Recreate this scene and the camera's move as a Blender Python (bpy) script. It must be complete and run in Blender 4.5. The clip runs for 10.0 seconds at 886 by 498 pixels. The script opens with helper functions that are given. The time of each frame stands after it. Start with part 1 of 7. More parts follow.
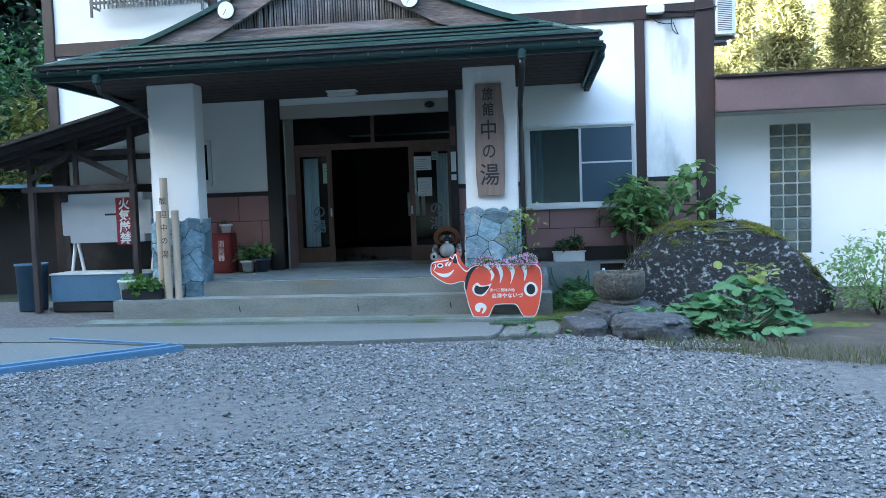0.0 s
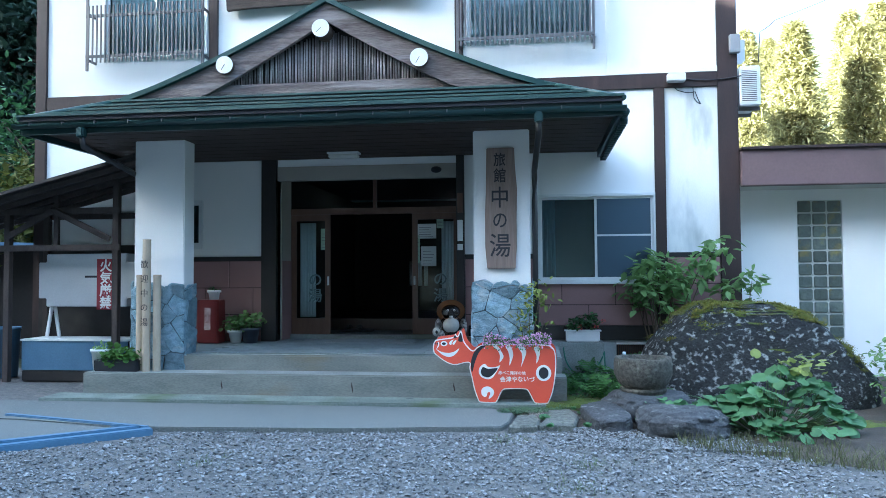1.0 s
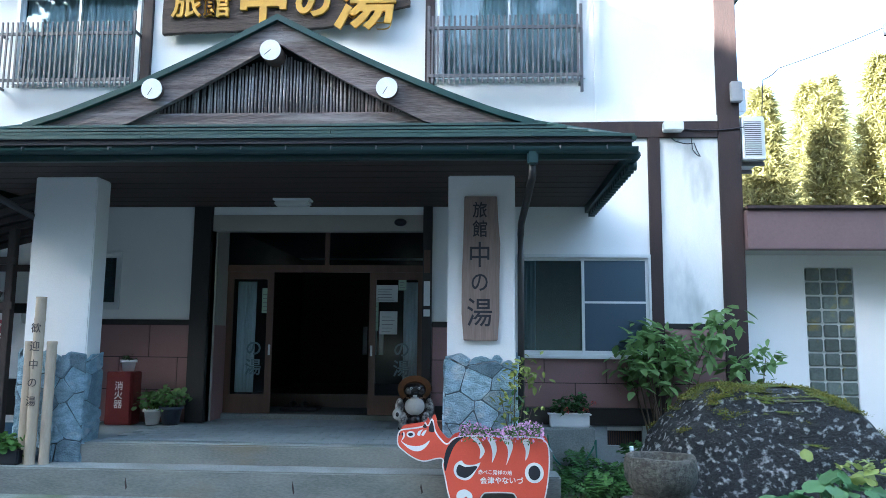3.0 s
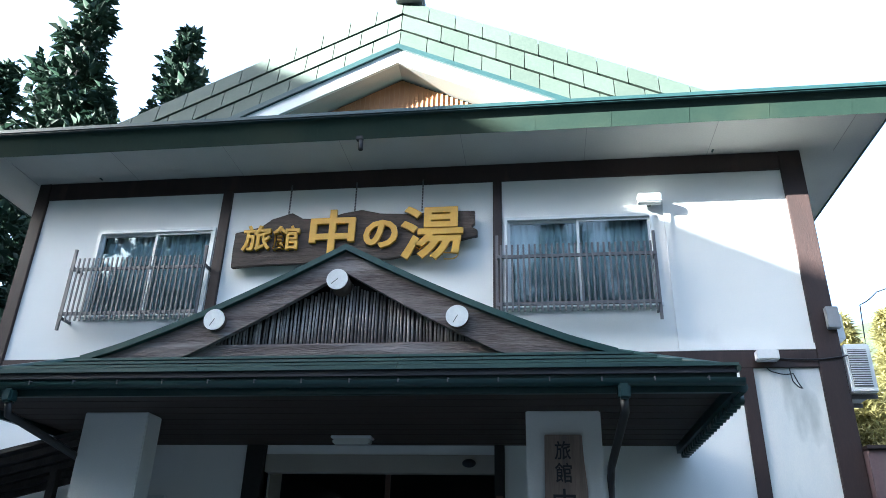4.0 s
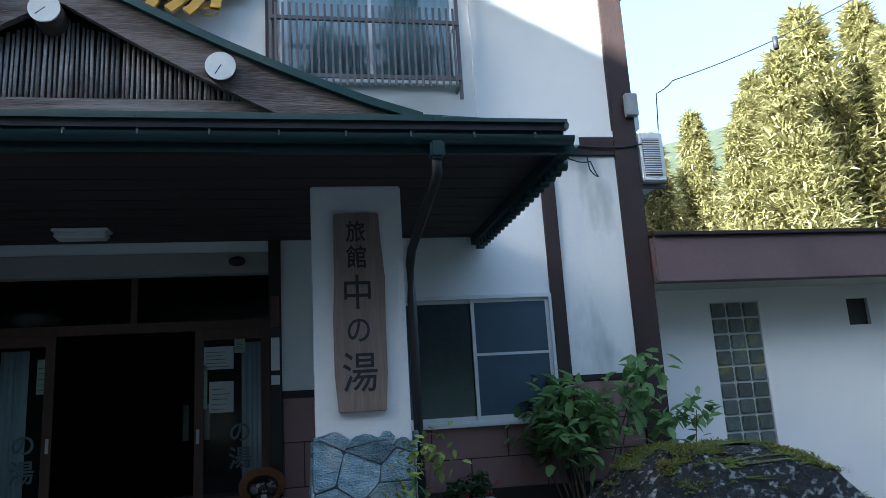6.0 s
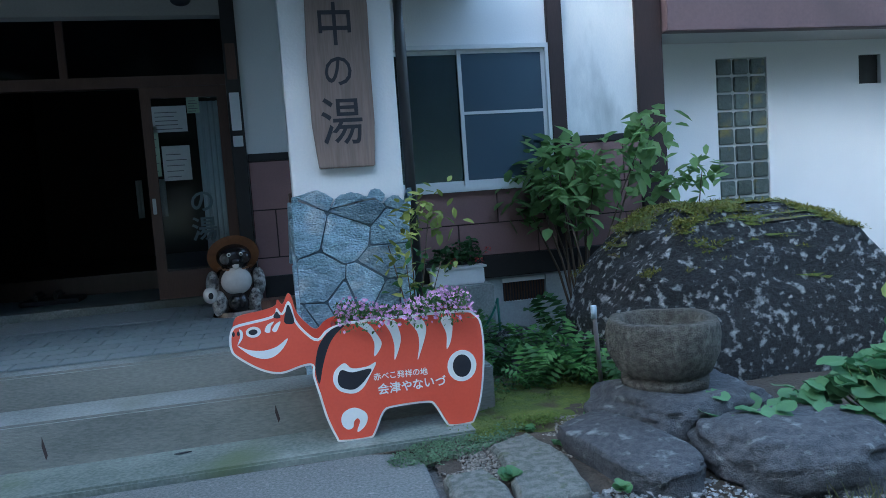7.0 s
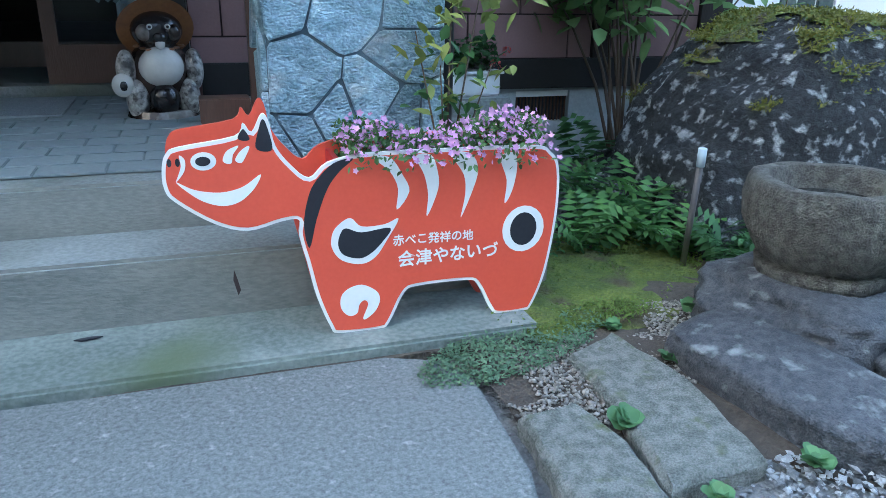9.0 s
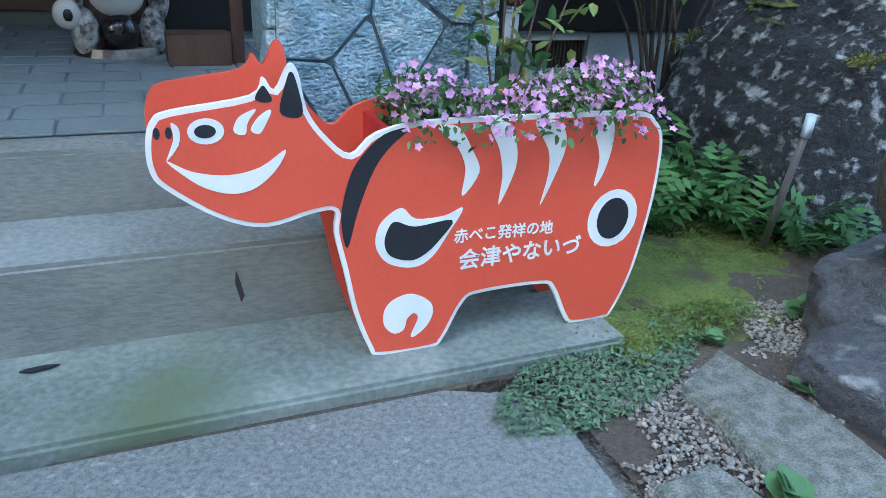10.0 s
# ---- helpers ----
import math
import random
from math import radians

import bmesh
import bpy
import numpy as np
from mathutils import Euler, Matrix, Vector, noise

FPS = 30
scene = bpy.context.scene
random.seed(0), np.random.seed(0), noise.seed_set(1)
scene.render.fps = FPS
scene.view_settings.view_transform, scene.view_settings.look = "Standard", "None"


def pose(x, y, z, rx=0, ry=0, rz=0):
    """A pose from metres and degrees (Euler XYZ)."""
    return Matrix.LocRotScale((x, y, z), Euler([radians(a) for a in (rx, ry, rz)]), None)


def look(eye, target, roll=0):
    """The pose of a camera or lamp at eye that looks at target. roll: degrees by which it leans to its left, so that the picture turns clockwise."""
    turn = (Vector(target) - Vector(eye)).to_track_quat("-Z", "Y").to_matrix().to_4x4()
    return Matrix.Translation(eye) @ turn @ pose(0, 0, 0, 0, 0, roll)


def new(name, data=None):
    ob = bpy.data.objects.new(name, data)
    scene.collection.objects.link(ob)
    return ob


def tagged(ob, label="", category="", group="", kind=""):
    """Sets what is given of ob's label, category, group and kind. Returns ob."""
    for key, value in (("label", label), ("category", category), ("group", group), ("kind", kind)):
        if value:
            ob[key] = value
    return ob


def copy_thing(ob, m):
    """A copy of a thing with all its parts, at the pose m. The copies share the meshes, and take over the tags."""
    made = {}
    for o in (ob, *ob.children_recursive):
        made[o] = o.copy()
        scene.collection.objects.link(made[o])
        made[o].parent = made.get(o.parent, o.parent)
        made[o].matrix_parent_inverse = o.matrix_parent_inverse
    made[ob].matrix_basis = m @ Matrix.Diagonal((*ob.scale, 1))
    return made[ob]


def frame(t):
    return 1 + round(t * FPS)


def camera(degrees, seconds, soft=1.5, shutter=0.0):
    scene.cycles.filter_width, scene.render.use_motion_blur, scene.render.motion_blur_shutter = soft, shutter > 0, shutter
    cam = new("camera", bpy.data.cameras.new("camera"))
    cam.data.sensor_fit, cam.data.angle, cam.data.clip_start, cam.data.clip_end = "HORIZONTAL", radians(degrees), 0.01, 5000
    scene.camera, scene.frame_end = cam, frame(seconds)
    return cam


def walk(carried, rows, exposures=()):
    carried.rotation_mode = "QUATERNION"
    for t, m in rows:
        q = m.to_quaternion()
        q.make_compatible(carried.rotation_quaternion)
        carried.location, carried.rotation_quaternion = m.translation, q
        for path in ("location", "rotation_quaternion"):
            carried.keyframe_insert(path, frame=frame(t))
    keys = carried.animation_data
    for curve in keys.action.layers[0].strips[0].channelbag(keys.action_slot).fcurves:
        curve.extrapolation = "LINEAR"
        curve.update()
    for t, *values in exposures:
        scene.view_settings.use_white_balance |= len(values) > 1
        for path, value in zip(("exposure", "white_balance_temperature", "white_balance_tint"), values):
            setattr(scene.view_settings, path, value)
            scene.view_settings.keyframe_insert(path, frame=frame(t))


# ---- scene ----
cam = camera(62.1, 10.0, soft=0.85)
METRES, EYE, TILT, LEAN, TURN = 8.772, 1.5, 0.0, 0.0, 7.3
ROWS = [
    (0.0, 0.0, 0.0, 0.0, -0.11, -3.13, 1.92),
    (0.5, 0.0023, 0.0546, 0.001, -0.56, -1.14, 0.97),
    (1.0, -0.007, 0.1024, 0.0059, -0.05, 2.2, 0.35),
    (1.5, -0.0197, 0.1479, -0.0006, 0.2, 1.17, -0.85),
    (2.0, -0.0167, 0.1993, 0.0024, 0.39, -0.33, -0.73),
    (2.5, -0.0266, 0.2484, 0.0024, -5.09, -0.16, -1.62),
    (3.0, -0.0328, 0.2993, 0.0177, -4.17, 7.14, -0.53),
    (4.5, -0.058, 0.4135, 0.0382, 0.83, 28.03, -2.15),
    (5.0, -0.0574, 0.4618, 0.0346, -4.37, 27.46, -1.35),
    (5.5, -0.0582, 0.5106, 0.0301, -12.91, 21.81, 0.71),
    (6.0, -0.0519, 0.5653, 0.0199, -17.38, 12.04, 3.4),
    (7.5, -0.0578, 0.7283, -0.01, -22.55, -9.75, 3.24),
    (8.0, -0.0555, 0.7817, -0.0108, -26.22, -13.01, 1.18),
    (8.5, -0.049, 0.8317, -0.0163, -27.3, -17.47, 0.58),
    (9.0, -0.0469, 0.8798, -0.0209, -25.94, -19.98, -1.13),
    (9.5, -0.054, 0.9288, -0.0236, -25.69, -21.08, -3.64),
    (10.0, -0.0502, 0.9766, -0.0319, -29.69, -24.45, -3.19),
]
# stops by time: the picture darkens while the sky fills it
STOPS = [(0.0, 4.75, 5000, 1), (1.0, 4.7, 4950, 1), (2.5, 4.75, 5000, 2), (3.2, 4.5, 5200, 3), (4.2, 3.8, 5250, 4), (5.0, 3.55, 5250, 4), (5.6, 3.35, 5250, 4), (6.1, 3.4, 5000, 3), (7.3, 4.35, 4850, 2),
         (8.0, 4.7, 4950, 2), (8.7, 4.85, 5050, 3), (10.0, 4.85, 5100, 3)]
walk(cam, [(t, pose(0, 0, EYE, TILT, LEAN, TURN) @ pose(METRES * x, METRES * y, METRES * z, 90 + pitch, roll, yaw)) for t, x, y, z, yaw, pitch, roll in ROWS],
     STOPS)

# ---- world and sun ----
SUN_WAY = Vector((-1.92, -1.0, 0.775)).normalized()
world = bpy.data.worlds.new("sky")
scene.world = world
world.use_nodes = True
wn = world.node_tree
sky = wn.nodes.new("ShaderNodeTexSky")
sky.sky_type, sky.sun_disc = "NISHITA", False
sky.sun_elevation, sky.sun_rotation = math.asin(SUN_WAY.z), math.atan2(SUN_WAY.x, SUN_WAY.y)
sky.dust_density, sky.ozone_density, sky.air_density = 6.0, 1.5, 1.0
haze = wn.nodes.new("ShaderNodeMix")          # thin white haze over the blue
haze.data_type = "RGBA"
haze.inputs[0].default_value, haze.inputs[7].default_value = 0.16, (7.0, 7.4, 7.8, 1)
wn.links.new(sky.outputs[0], haze.inputs[6])
wn.links.new(haze.outputs[2], wn.nodes["Background"].inputs[0])
wn.nodes["Background"].inputs[1].default_value = 0.05
sun = new("sun", bpy.data.lights.new("sun", "SUN"))
sun.data.energy, sun.data.angle, sun.data.color = 5.0, radians(0.3), (1.0, 0.90, 0.72)
sun.matrix_world = look(SUN_WAY * 100, (0, 0, 0))


# ---- materials ----
def mat(name, a, b, rough=0.7, scale=3.0, fine=40.0, bump=0.3, dist=0.01, metal=0.0, dirt=None, dirt_amount=0.45, stretch=(1, 1, 1), island=0.0, spec=0.5, rnd=0.0, sharp=0.0):
    """Two tones mixed by a coarse and a fine noise, a third tone in blotches, and a fine relief."""
    m = bpy.data.materials.new(name)
    m.use_nodes = True
    t = m.node_tree
    n, l = t.nodes, t.links
    p = n["Principled BSDF"]
    geo = n.new("ShaderNodeNewGeometry")
    mp = n.new("ShaderNodeMapping")
    mp.inputs["Scale"].default_value = stretch
    l.new(geo.outputs["Position"], mp.inputs["Vector"])

    def noise_at(s, detail=4.0):
        q = n.new("ShaderNodeTexNoise")
        q.inputs["Scale"].default_value, q.inputs["Detail"].default_value = s, detail
        l.new(mp.outputs[0], q.inputs["Vector"])
        return q.outputs["Fac"]

    def mix(f, c1, c2):
        q = n.new("ShaderNodeMix")
        q.data_type = "RGBA"
        l.new(f, q.inputs[0])
        for k, c in ((6, c1), (7, c2)):
            if isinstance(c, tuple):
                q.inputs[k].default_value = (*c, 1)
            else:
                l.new(c, q.inputs[k])
        return q.outputs[2]

    def ramp(f, lo, hi):
        q = n.new("ShaderNodeMapRange")
        q.inputs[1].default_value, q.inputs[2].default_value = lo, hi
        l.new(f, q.inputs[0])
        return q.outputs[0]

    coarse, small = noise_at(scale), noise_at(fine, 3.0)
    add = n.new("ShaderNodeMath")
    add.operation = "ADD"
    l.new(ramp(coarse, 0.35 + sharp, 0.65 - sharp), add.inputs[0])
    l.new(ramp(small, 0.3 + sharp, 0.7 - sharp), add.inputs[1])
    half = n.new("ShaderNodeMath")
    half.operation = "MULTIPLY"
    l.new(add.outputs[0], half.inputs[0])
    half.inputs[1].default_value = 0.5
    col = mix(half.outputs[0], a, b)
    if dirt:
        blot = noise_at(scale * 0.45, 6.0)
        col = mix(ramp(blot, 1.0 - dirt_amount, 1.15 - dirt_amount), col, dirt)
    if island or rnd:
        src = geo.outputs["Random Per Island"]
        if rnd:
            src = n.new("ShaderNodeObjectInfo").outputs["Random"]
        hs = n.new("ShaderNodeHueSaturation")
        w = max(island, rnd)
        q = n.new("ShaderNodeMapRange")
        q.inputs[3].default_value, q.inputs[4].default_value = 1 - w, 1 + w
        l.new(src, q.inputs[0])
        l.new(q.outputs[0], hs.inputs["Value"])
        l.new(col, hs.inputs["Color"])
        col = hs.outputs[0]
    l.new(col, p.inputs["Base Color"])
    p.inputs["Roughness"].default_value, p.inputs["Metallic"].default_value = rough, metal
    p.inputs["Specular IOR Level"].default_value = spec
    if bump:
        bp = n.new("ShaderNodeBump")
        bp.inputs["Strength"].default_value, bp.inputs["Distance"].default_value = bump, dist
        l.new(half.outputs[0], bp.inputs["Height"])
        l.new(bp.outputs[0], p.inputs["Normal"])
    return m


def leaf_mat(name, a, b, through_light=0.3, island=0.25):
    m = mat(name, a, b, rough=0.55, scale=2.0, fine=15, bump=0.15, island=island, spec=0.3)
    t = m.node_tree
    p = t.nodes["Principled BSDF"]
    tr = t.nodes.new("ShaderNodeBsdfTranslucent")
    src = p.inputs["Base Color"].links[0].from_socket
    t.links.new(src, tr.inputs[0])
    mx = t.nodes.new("ShaderNodeMixShader")
    mx.inputs[0].default_value = through_light
    t.links.new(p.outputs[0], mx.inputs[1])
    t.links.new(tr.outputs[0], mx.inputs[2])
    t.links.new(mx.outputs[0], t.nodes["Material Output"].inputs[0])
    return m


def glass_mat(name, tint, rough=0.02, ior=1.45, coat=(1, 1, 1)):
    m = bpy.data.materials.new(name)
    m.use_nodes = True
    t = m.node_tree
    t.nodes.remove(t.nodes["Principled BSDF"])
    tr, gl, fr, mx = (t.nodes.new("ShaderNode" + k) for k in ("BsdfTransparent", "BsdfGlossy", "Fresnel", "MixShader"))
    tr.inputs[0].default_value = (*tint, 1)
    gl.inputs["Roughness"].default_value = rough
    gl.inputs["Color"].default_value = (*coat, 1)
    fr.inputs[0].default_value = ior
    t.links.new(fr.outputs[0], mx.inputs[0])
    t.links.new(tr.outputs[0], mx.inputs[1])
    t.links.new(gl.outputs[0], mx.inputs[2])
    t.links.new(mx.outputs[0], t.nodes["Material Output"].inputs[0])
    return m


PLASTER = mat("white_plaster", (0.84, 0.84, 0.83), (0.78, 0.79, 0.79), 0.9, 1.3, 60, 0.35, 0.004, dirt=(0.55, 0.56, 0.56), dirt_amount=0.36)
PLASTER_STREAK = mat("stained_plaster", (0.78, 0.78, 0.76), (0.68, 0.70, 0.70), 0.9, 2.0, 60, 0.35, 0.004, dirt=(0.40, 0.43, 0.43), dirt_amount=0.44, stretch=(2.2, 1, 0.7))
CREAM = mat("cream_paint", (0.38, 0.36, 0.32), (0.33, 0.31, 0.27), 0.8, 2, 50, 0.2, 0.003)
TIMBER = mat("dark_brown_timber", (0.036, 0.019, 0.017), (0.021, 0.012, 0.011), 0.6, 2, 30, 0.4, 0.004, stretch=(3, 3, 0.6), dirt=(0.06, 0.031, 0.027), dirt_amount=0.4)
TIMBER_BLACK = mat("black_timber", (0.02, 0.018, 0.018), (0.012, 0.011, 0.011), 0.55, 2, 30, 0.3, 0.003, dirt=(0.05, 0.045, 0.04), dirt_amount=0.42)
GREY_WOOD = mat("weathered_wood", (0.21, 0.175, 0.165), (0.07, 0.052, 0.048), 0.8, 3, 24, 0.8, 0.008, stretch=(0.35, 1, 5), dirt=(0.30, 0.28, 0.28), dirt_amount=0.44, sharp=0.05)
LATTICE = mat("grey_bamboo_stalks", (0.45, 0.43, 0.43), (0.24, 0.225, 0.22), 0.75, 4, 30, 0.4, 0.004, rnd=0.45)
LOG_END = mat("white_painted_log_end", (0.82, 0.82, 0.80), (0.70, 0.70, 0.68), 0.7, 6, 40, 0.4, 0.004, dirt=(0.55, 0.54, 0.5), dirt_amount=0.36)
GREEN_ROOF = mat("green_painted_metal", (0.012, 0.044, 0.042), (0.02, 0.06, 0.052), 0.38, 1.5, 25, 0.2, 0.003, dirt=(0.04, 0.08, 0.065), dirt_amount=0.42, spec=0.5)
FASCIA = mat("dull_green_fascia_paint", (0.020, 0.042, 0.033), (0.030, 0.054, 0.041), 0.6, 1.2, 25, 0.2, 0.003, dirt=(0.045, 0.065, 0.046), dirt_amount=0.42, spec=0.3)
GREEN_TILE = mat("weathered_green_roofing", (0.016, 0.05, 0.046), (0.04, 0.085, 0.072), 0.55, 1.2, 18, 0.35, 0.004, dirt=(0.09, 0.125, 0.10), dirt_amount=0.46, stretch=(0.5, 1.5, 1.5), rnd=0.12)
VERGE = mat("weathered_green_verge", (0.046, 0.064, 0.049), (0.062, 0.080, 0.062), 0.7, 1.2, 18, 0.3, 0.004, dirt=(0.075, 0.092, 0.07), dirt_amount=0.42, rnd=0.10)
GUTTER = mat("dark_green_gutter", (0.012, 0.035, 0.036), (0.02, 0.05, 0.05), 0.35, 2, 30, 0.1, 0.002)
SOFFIT = mat("pale_soffit_board", (0.56, 0.55, 0.52), (0.48, 0.47, 0.45), 0.8, 1.2, 40, 0.2, 0.003)
PORCH_CEIL = mat("brown_plank_ceiling", (0.055, 0.038, 0.03), (0.035, 0.025, 0.02), 0.7, 1.5, 20, 0.4, 0.004, stretch=(0.5, 6, 1))
ORANGE_WOOD = mat("orange_gable_wood", (0.40, 0.20, 0.085), (0.30, 0.14, 0.06), 0.7, 2, 25, 0.4, 0.004, stretch=(8, 1, 0.5))
PANEL = mat("brown_wall_panel", (0.29, 0.175, 0.17), (0.25, 0.15, 0.145), 0.75, 3, 60, 0.35, 0.003, rnd=0.10)
JOINT = mat("dark_joint", (0.05, 0.035, 0.035), (0.035, 0.025, 0.025), 0.9, 5, 40, 0.2)
CONCRETE = mat("weathered_concrete", (0.30, 0.325, 0.32), (0.16, 0.18, 0.178), 0.9, 1.6, 45, 0.7, 0.006, dirt=(0.135, 0.15, 0.125), dirt_amount=0.46, sharp=0.05)
CONC_GREEN = mat("algae_tinted_concrete", (0.23, 0.265, 0.24), (0.105, 0.13, 0.115), 0.9, 2.2, 40, 0.7, 0.006, dirt=(0.10, 0.13, 0.075), dirt_amount=0.47, sharp=0.04)
CONC_PALE = mat("pale_rendered_concrete", (0.44, 0.475, 0.48), (0.32, 0.35, 0.355), 0.9, 2.0, 50, 0.5, 0.004, dirt=(0.22, 0.24, 0.23), dirt_amount=0.40)
APRON = mat("rough_grey_concrete", (0.205, 0.22, 0.21), (0.072, 0.082, 0.079), 0.95, 60, 230, 0.7, 0.003, dirt=(0.30, 0.31, 0.295), dirt_amount=0.37)
# ochre stains over tones darkened for the weaker light on risers
RISER = mat("shaded_stained_riser", (0.235, 0.245, 0.225), (0.135, 0.147, 0.136), 0.95, 1.6, 45, 0.6, 0.005, dirt=(0.20, 0.155, 0.09), dirt_amount=0.44, stretch=(0.6, 1, 2.2), sharp=0.04)
TILE_JOINT = mat("grey_tile_joint", (0.19, 0.225, 0.235), (0.155, 0.185, 0.197), 0.9, 5, 40, 0.2)
TERRACE = mat("grey_porch_tile", (0.225, 0.265, 0.275), (0.17, 0.205, 0.22), 0.6, 1.5, 40, 0.3, 0.003, rnd=0.07, dirt=(0.15, 0.175, 0.18), dirt_amount=0.42)
SOFFIT_JOINT = mat("grey_soffit_joint", (0.36, 0.355, 0.34), (0.30, 0.295, 0.285), 0.9, 5, 40, 0.1)
GRAVEL_BASE = mat("gravel_bed", (0.20, 0.198, 0.19), (0.08, 0.08, 0.078), 0.95, 14, 70, 1.0, 0.02, dirt=(0.20, 0.19, 0.165), dirt_amount=0.44)
PEBBLE = mat("grey_gravel_stone", (0.255, 0.262, 0.265), (0.14, 0.148, 0.15), 0.85, 40, 160, 0.5, 0.004, island=0.62)
PEBBLE_TAN = mat("tan_pea_gravel", (0.25, 0.235, 0.205), (0.15, 0.138, 0.118), 0.85, 8, 90, 0.4, 0.003, island=0.45)
SOIL = mat("dark_garden_soil", (0.075, 0.06, 0.045), (0.04, 0.033, 0.025), 0.95, 4, 50, 0.9, 0.02, dirt=(0.12, 0.10, 0.07), dirt_amount=0.45)
MOSS = mat("green_moss", (0.15, 0.18, 0.025), (0.06, 0.09, 0.016), 0.95, 9, 70, 1.0, 0.02, dirt=(0.075, 0.06, 0.03), dirt_amount=0.50, sharp=0.04)
ROCK_DARK = mat("lichen_covered_rock", (0.052, 0.057, 0.061), (0.013, 0.015, 0.017), 0.9, 16, 60, 1.0, 0.04, dirt=(0.52, 0.55, 0.55), dirt_amount=0.455, stretch=(2.0, 2.0, 2.4), sharp=0.07)
FOREST_FLOOR = mat("dark_forest_floor", (0.035, 0.045, 0.018), (0.02, 0.028, 0.012), 0.95, 0.4, 4, 0.6, 0.1)
ROCK_GREY = mat("smooth_grey_stone", (0.105, 0.11, 0.118), (0.04, 0.044, 0.05), 0.75, 26, 130, 1.0, 0.012, dirt=(0.27, 0.285, 0.28), dirt_amount=0.40, sharp=0.05)
BASIN_STONE = mat("rough_basin_stone", (0.19, 0.18, 0.15), (0.065, 0.062, 0.05), 0.95, 26, 130, 1.0, 0.03, dirt=(0.24, 0.24, 0.20), dirt_amount=0.41, sharp=0.05)
PAVER = mat("mossy_paving_stone", (0.25, 0.26, 0.23), (0.085, 0.094, 0.08), 0.95, 20, 130, 1.0, 0.012, dirt=(0.095, 0.11, 0.045), dirt_amount=0.40, sharp=0.05)
STONE_CLAD = mat("blue_green_cladding_stone", (0.40, 0.56, 0.66), (0.18, 0.29, 0.36), 0.45, 5, 38, 1.0, 0.03, rnd=0.42, dirt=(0.50, 0.57, 0.60), dirt_amount=0.44, stretch=(1.6, 1.6, 2.6), sharp=0.05)
MORTAR = mat("dark_blue_grey_mortar", (0.17, 0.225, 0.265), (0.10, 0.14, 0.17), 0.9, 6, 50, 0.5, 0.006)
ALU = mat("white_aluminium_frame", (0.72, 0.74, 0.75), (0.66, 0.68, 0.69), 0.4, 3, 40, 0.05, 0.001, metal=0.2)
IRON = mat("grey_metal_rail", (0.15, 0.14, 0.145), (0.10, 0.095, 0.10), 0.5, 3, 40, 0.2, 0.002, metal=0.3)
GLASS = glass_mat("window_glass", (0.80, 0.88, 0.90))
GLASS_DIM = glass_mat("dusty_door_glass", (0.82, 0.88, 0.90), 0.08, 1.18)
# blue coat colour puts the hazy reflection into the pane
GLASS_LOW = glass_mat("blue_reflection_glass", (0.40, 0.55, 0.62), 0.22, 1.75, (0.62, 0.82, 0.95))
CURTAIN = mat("pale_curtain", (0.84, 0.86, 0.87), (0.76, 0.78, 0.80), 0.9, 4, 40, 0.3, 0.01, stretch=(6, 1, 0.3))
# near-black: the dimness of indoor rooms is put into this colour
NEAR_BLACK = mat("near_black_wall", (0.025, 0.022, 0.02), (0.016, 0.014, 0.013), 0.9, 1, 20, 0.1)
ROOM_FLOOR = mat("dark_wood_floor", (0.09, 0.06, 0.045), (0.06, 0.04, 0.03), 0.4, 2, 20, 0.1, stretch=(8, 1, 1))
DOOR_WOOD = mat("brown_door_wood", (0.14, 0.075, 0.05), (0.09, 0.048, 0.033), 0.5, 2, 25, 0.3, 0.003, stretch=(5, 5, 0.6))
PURPLE = mat("mauve_brown_fascia", (0.15, 0.10, 0.105), (0.115, 0.078, 0.082), 0.6, 1, 30, 0.2, 0.003, dirt=(0.09, 0.065, 0.065), dirt_amount=0.42)
WHITE_METAL = mat("white_enamel", (0.78, 0.79, 0.80), (0.68, 0.70, 0.71), 0.4, 4, 40, 0.1, 0.002)
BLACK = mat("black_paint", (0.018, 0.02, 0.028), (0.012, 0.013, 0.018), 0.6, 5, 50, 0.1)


# ---- building helpers ----
WORLD = {}


def thing(name, label, category, m=None, group="", kind=""):
    ob = tagged(new(name), label, category, group, kind)
    ob.matrix_basis = m or Matrix()
    WORLD[ob] = Matrix()
    ob.empty_display_size = 0.1
    return ob


def mesh_of(name, bm, material, smooth=False):
    bmesh.ops.recalc_face_normals(bm, faces=bm.faces)
    me = bpy.data.meshes.new(name)
    bm.to_mesh(me)
    bm.free()
    for m in material if isinstance(material, (list, tuple)) else [material]:
        me.materials.append(m)
    if smooth:
        me.shade_smooth()
    return me


def part(name, bm, material, parent, label="", smooth=False):
    ob = new(name, mesh_of(name, bm, material, smooth))
    if parent:
        ob.parent = parent
    if label:
        ob["label"] = label
    return ob


def struct(name, bm, material, label, smooth=False, category=""):
    return tagged(part(name, bm, material, None, "", smooth), label, category or name.split("_")[0], kind="structure")


def piece(name, me, parent, m):
    ob = new(name, me)
    ob.parent = parent
    ob.matrix_basis = m
    return ob


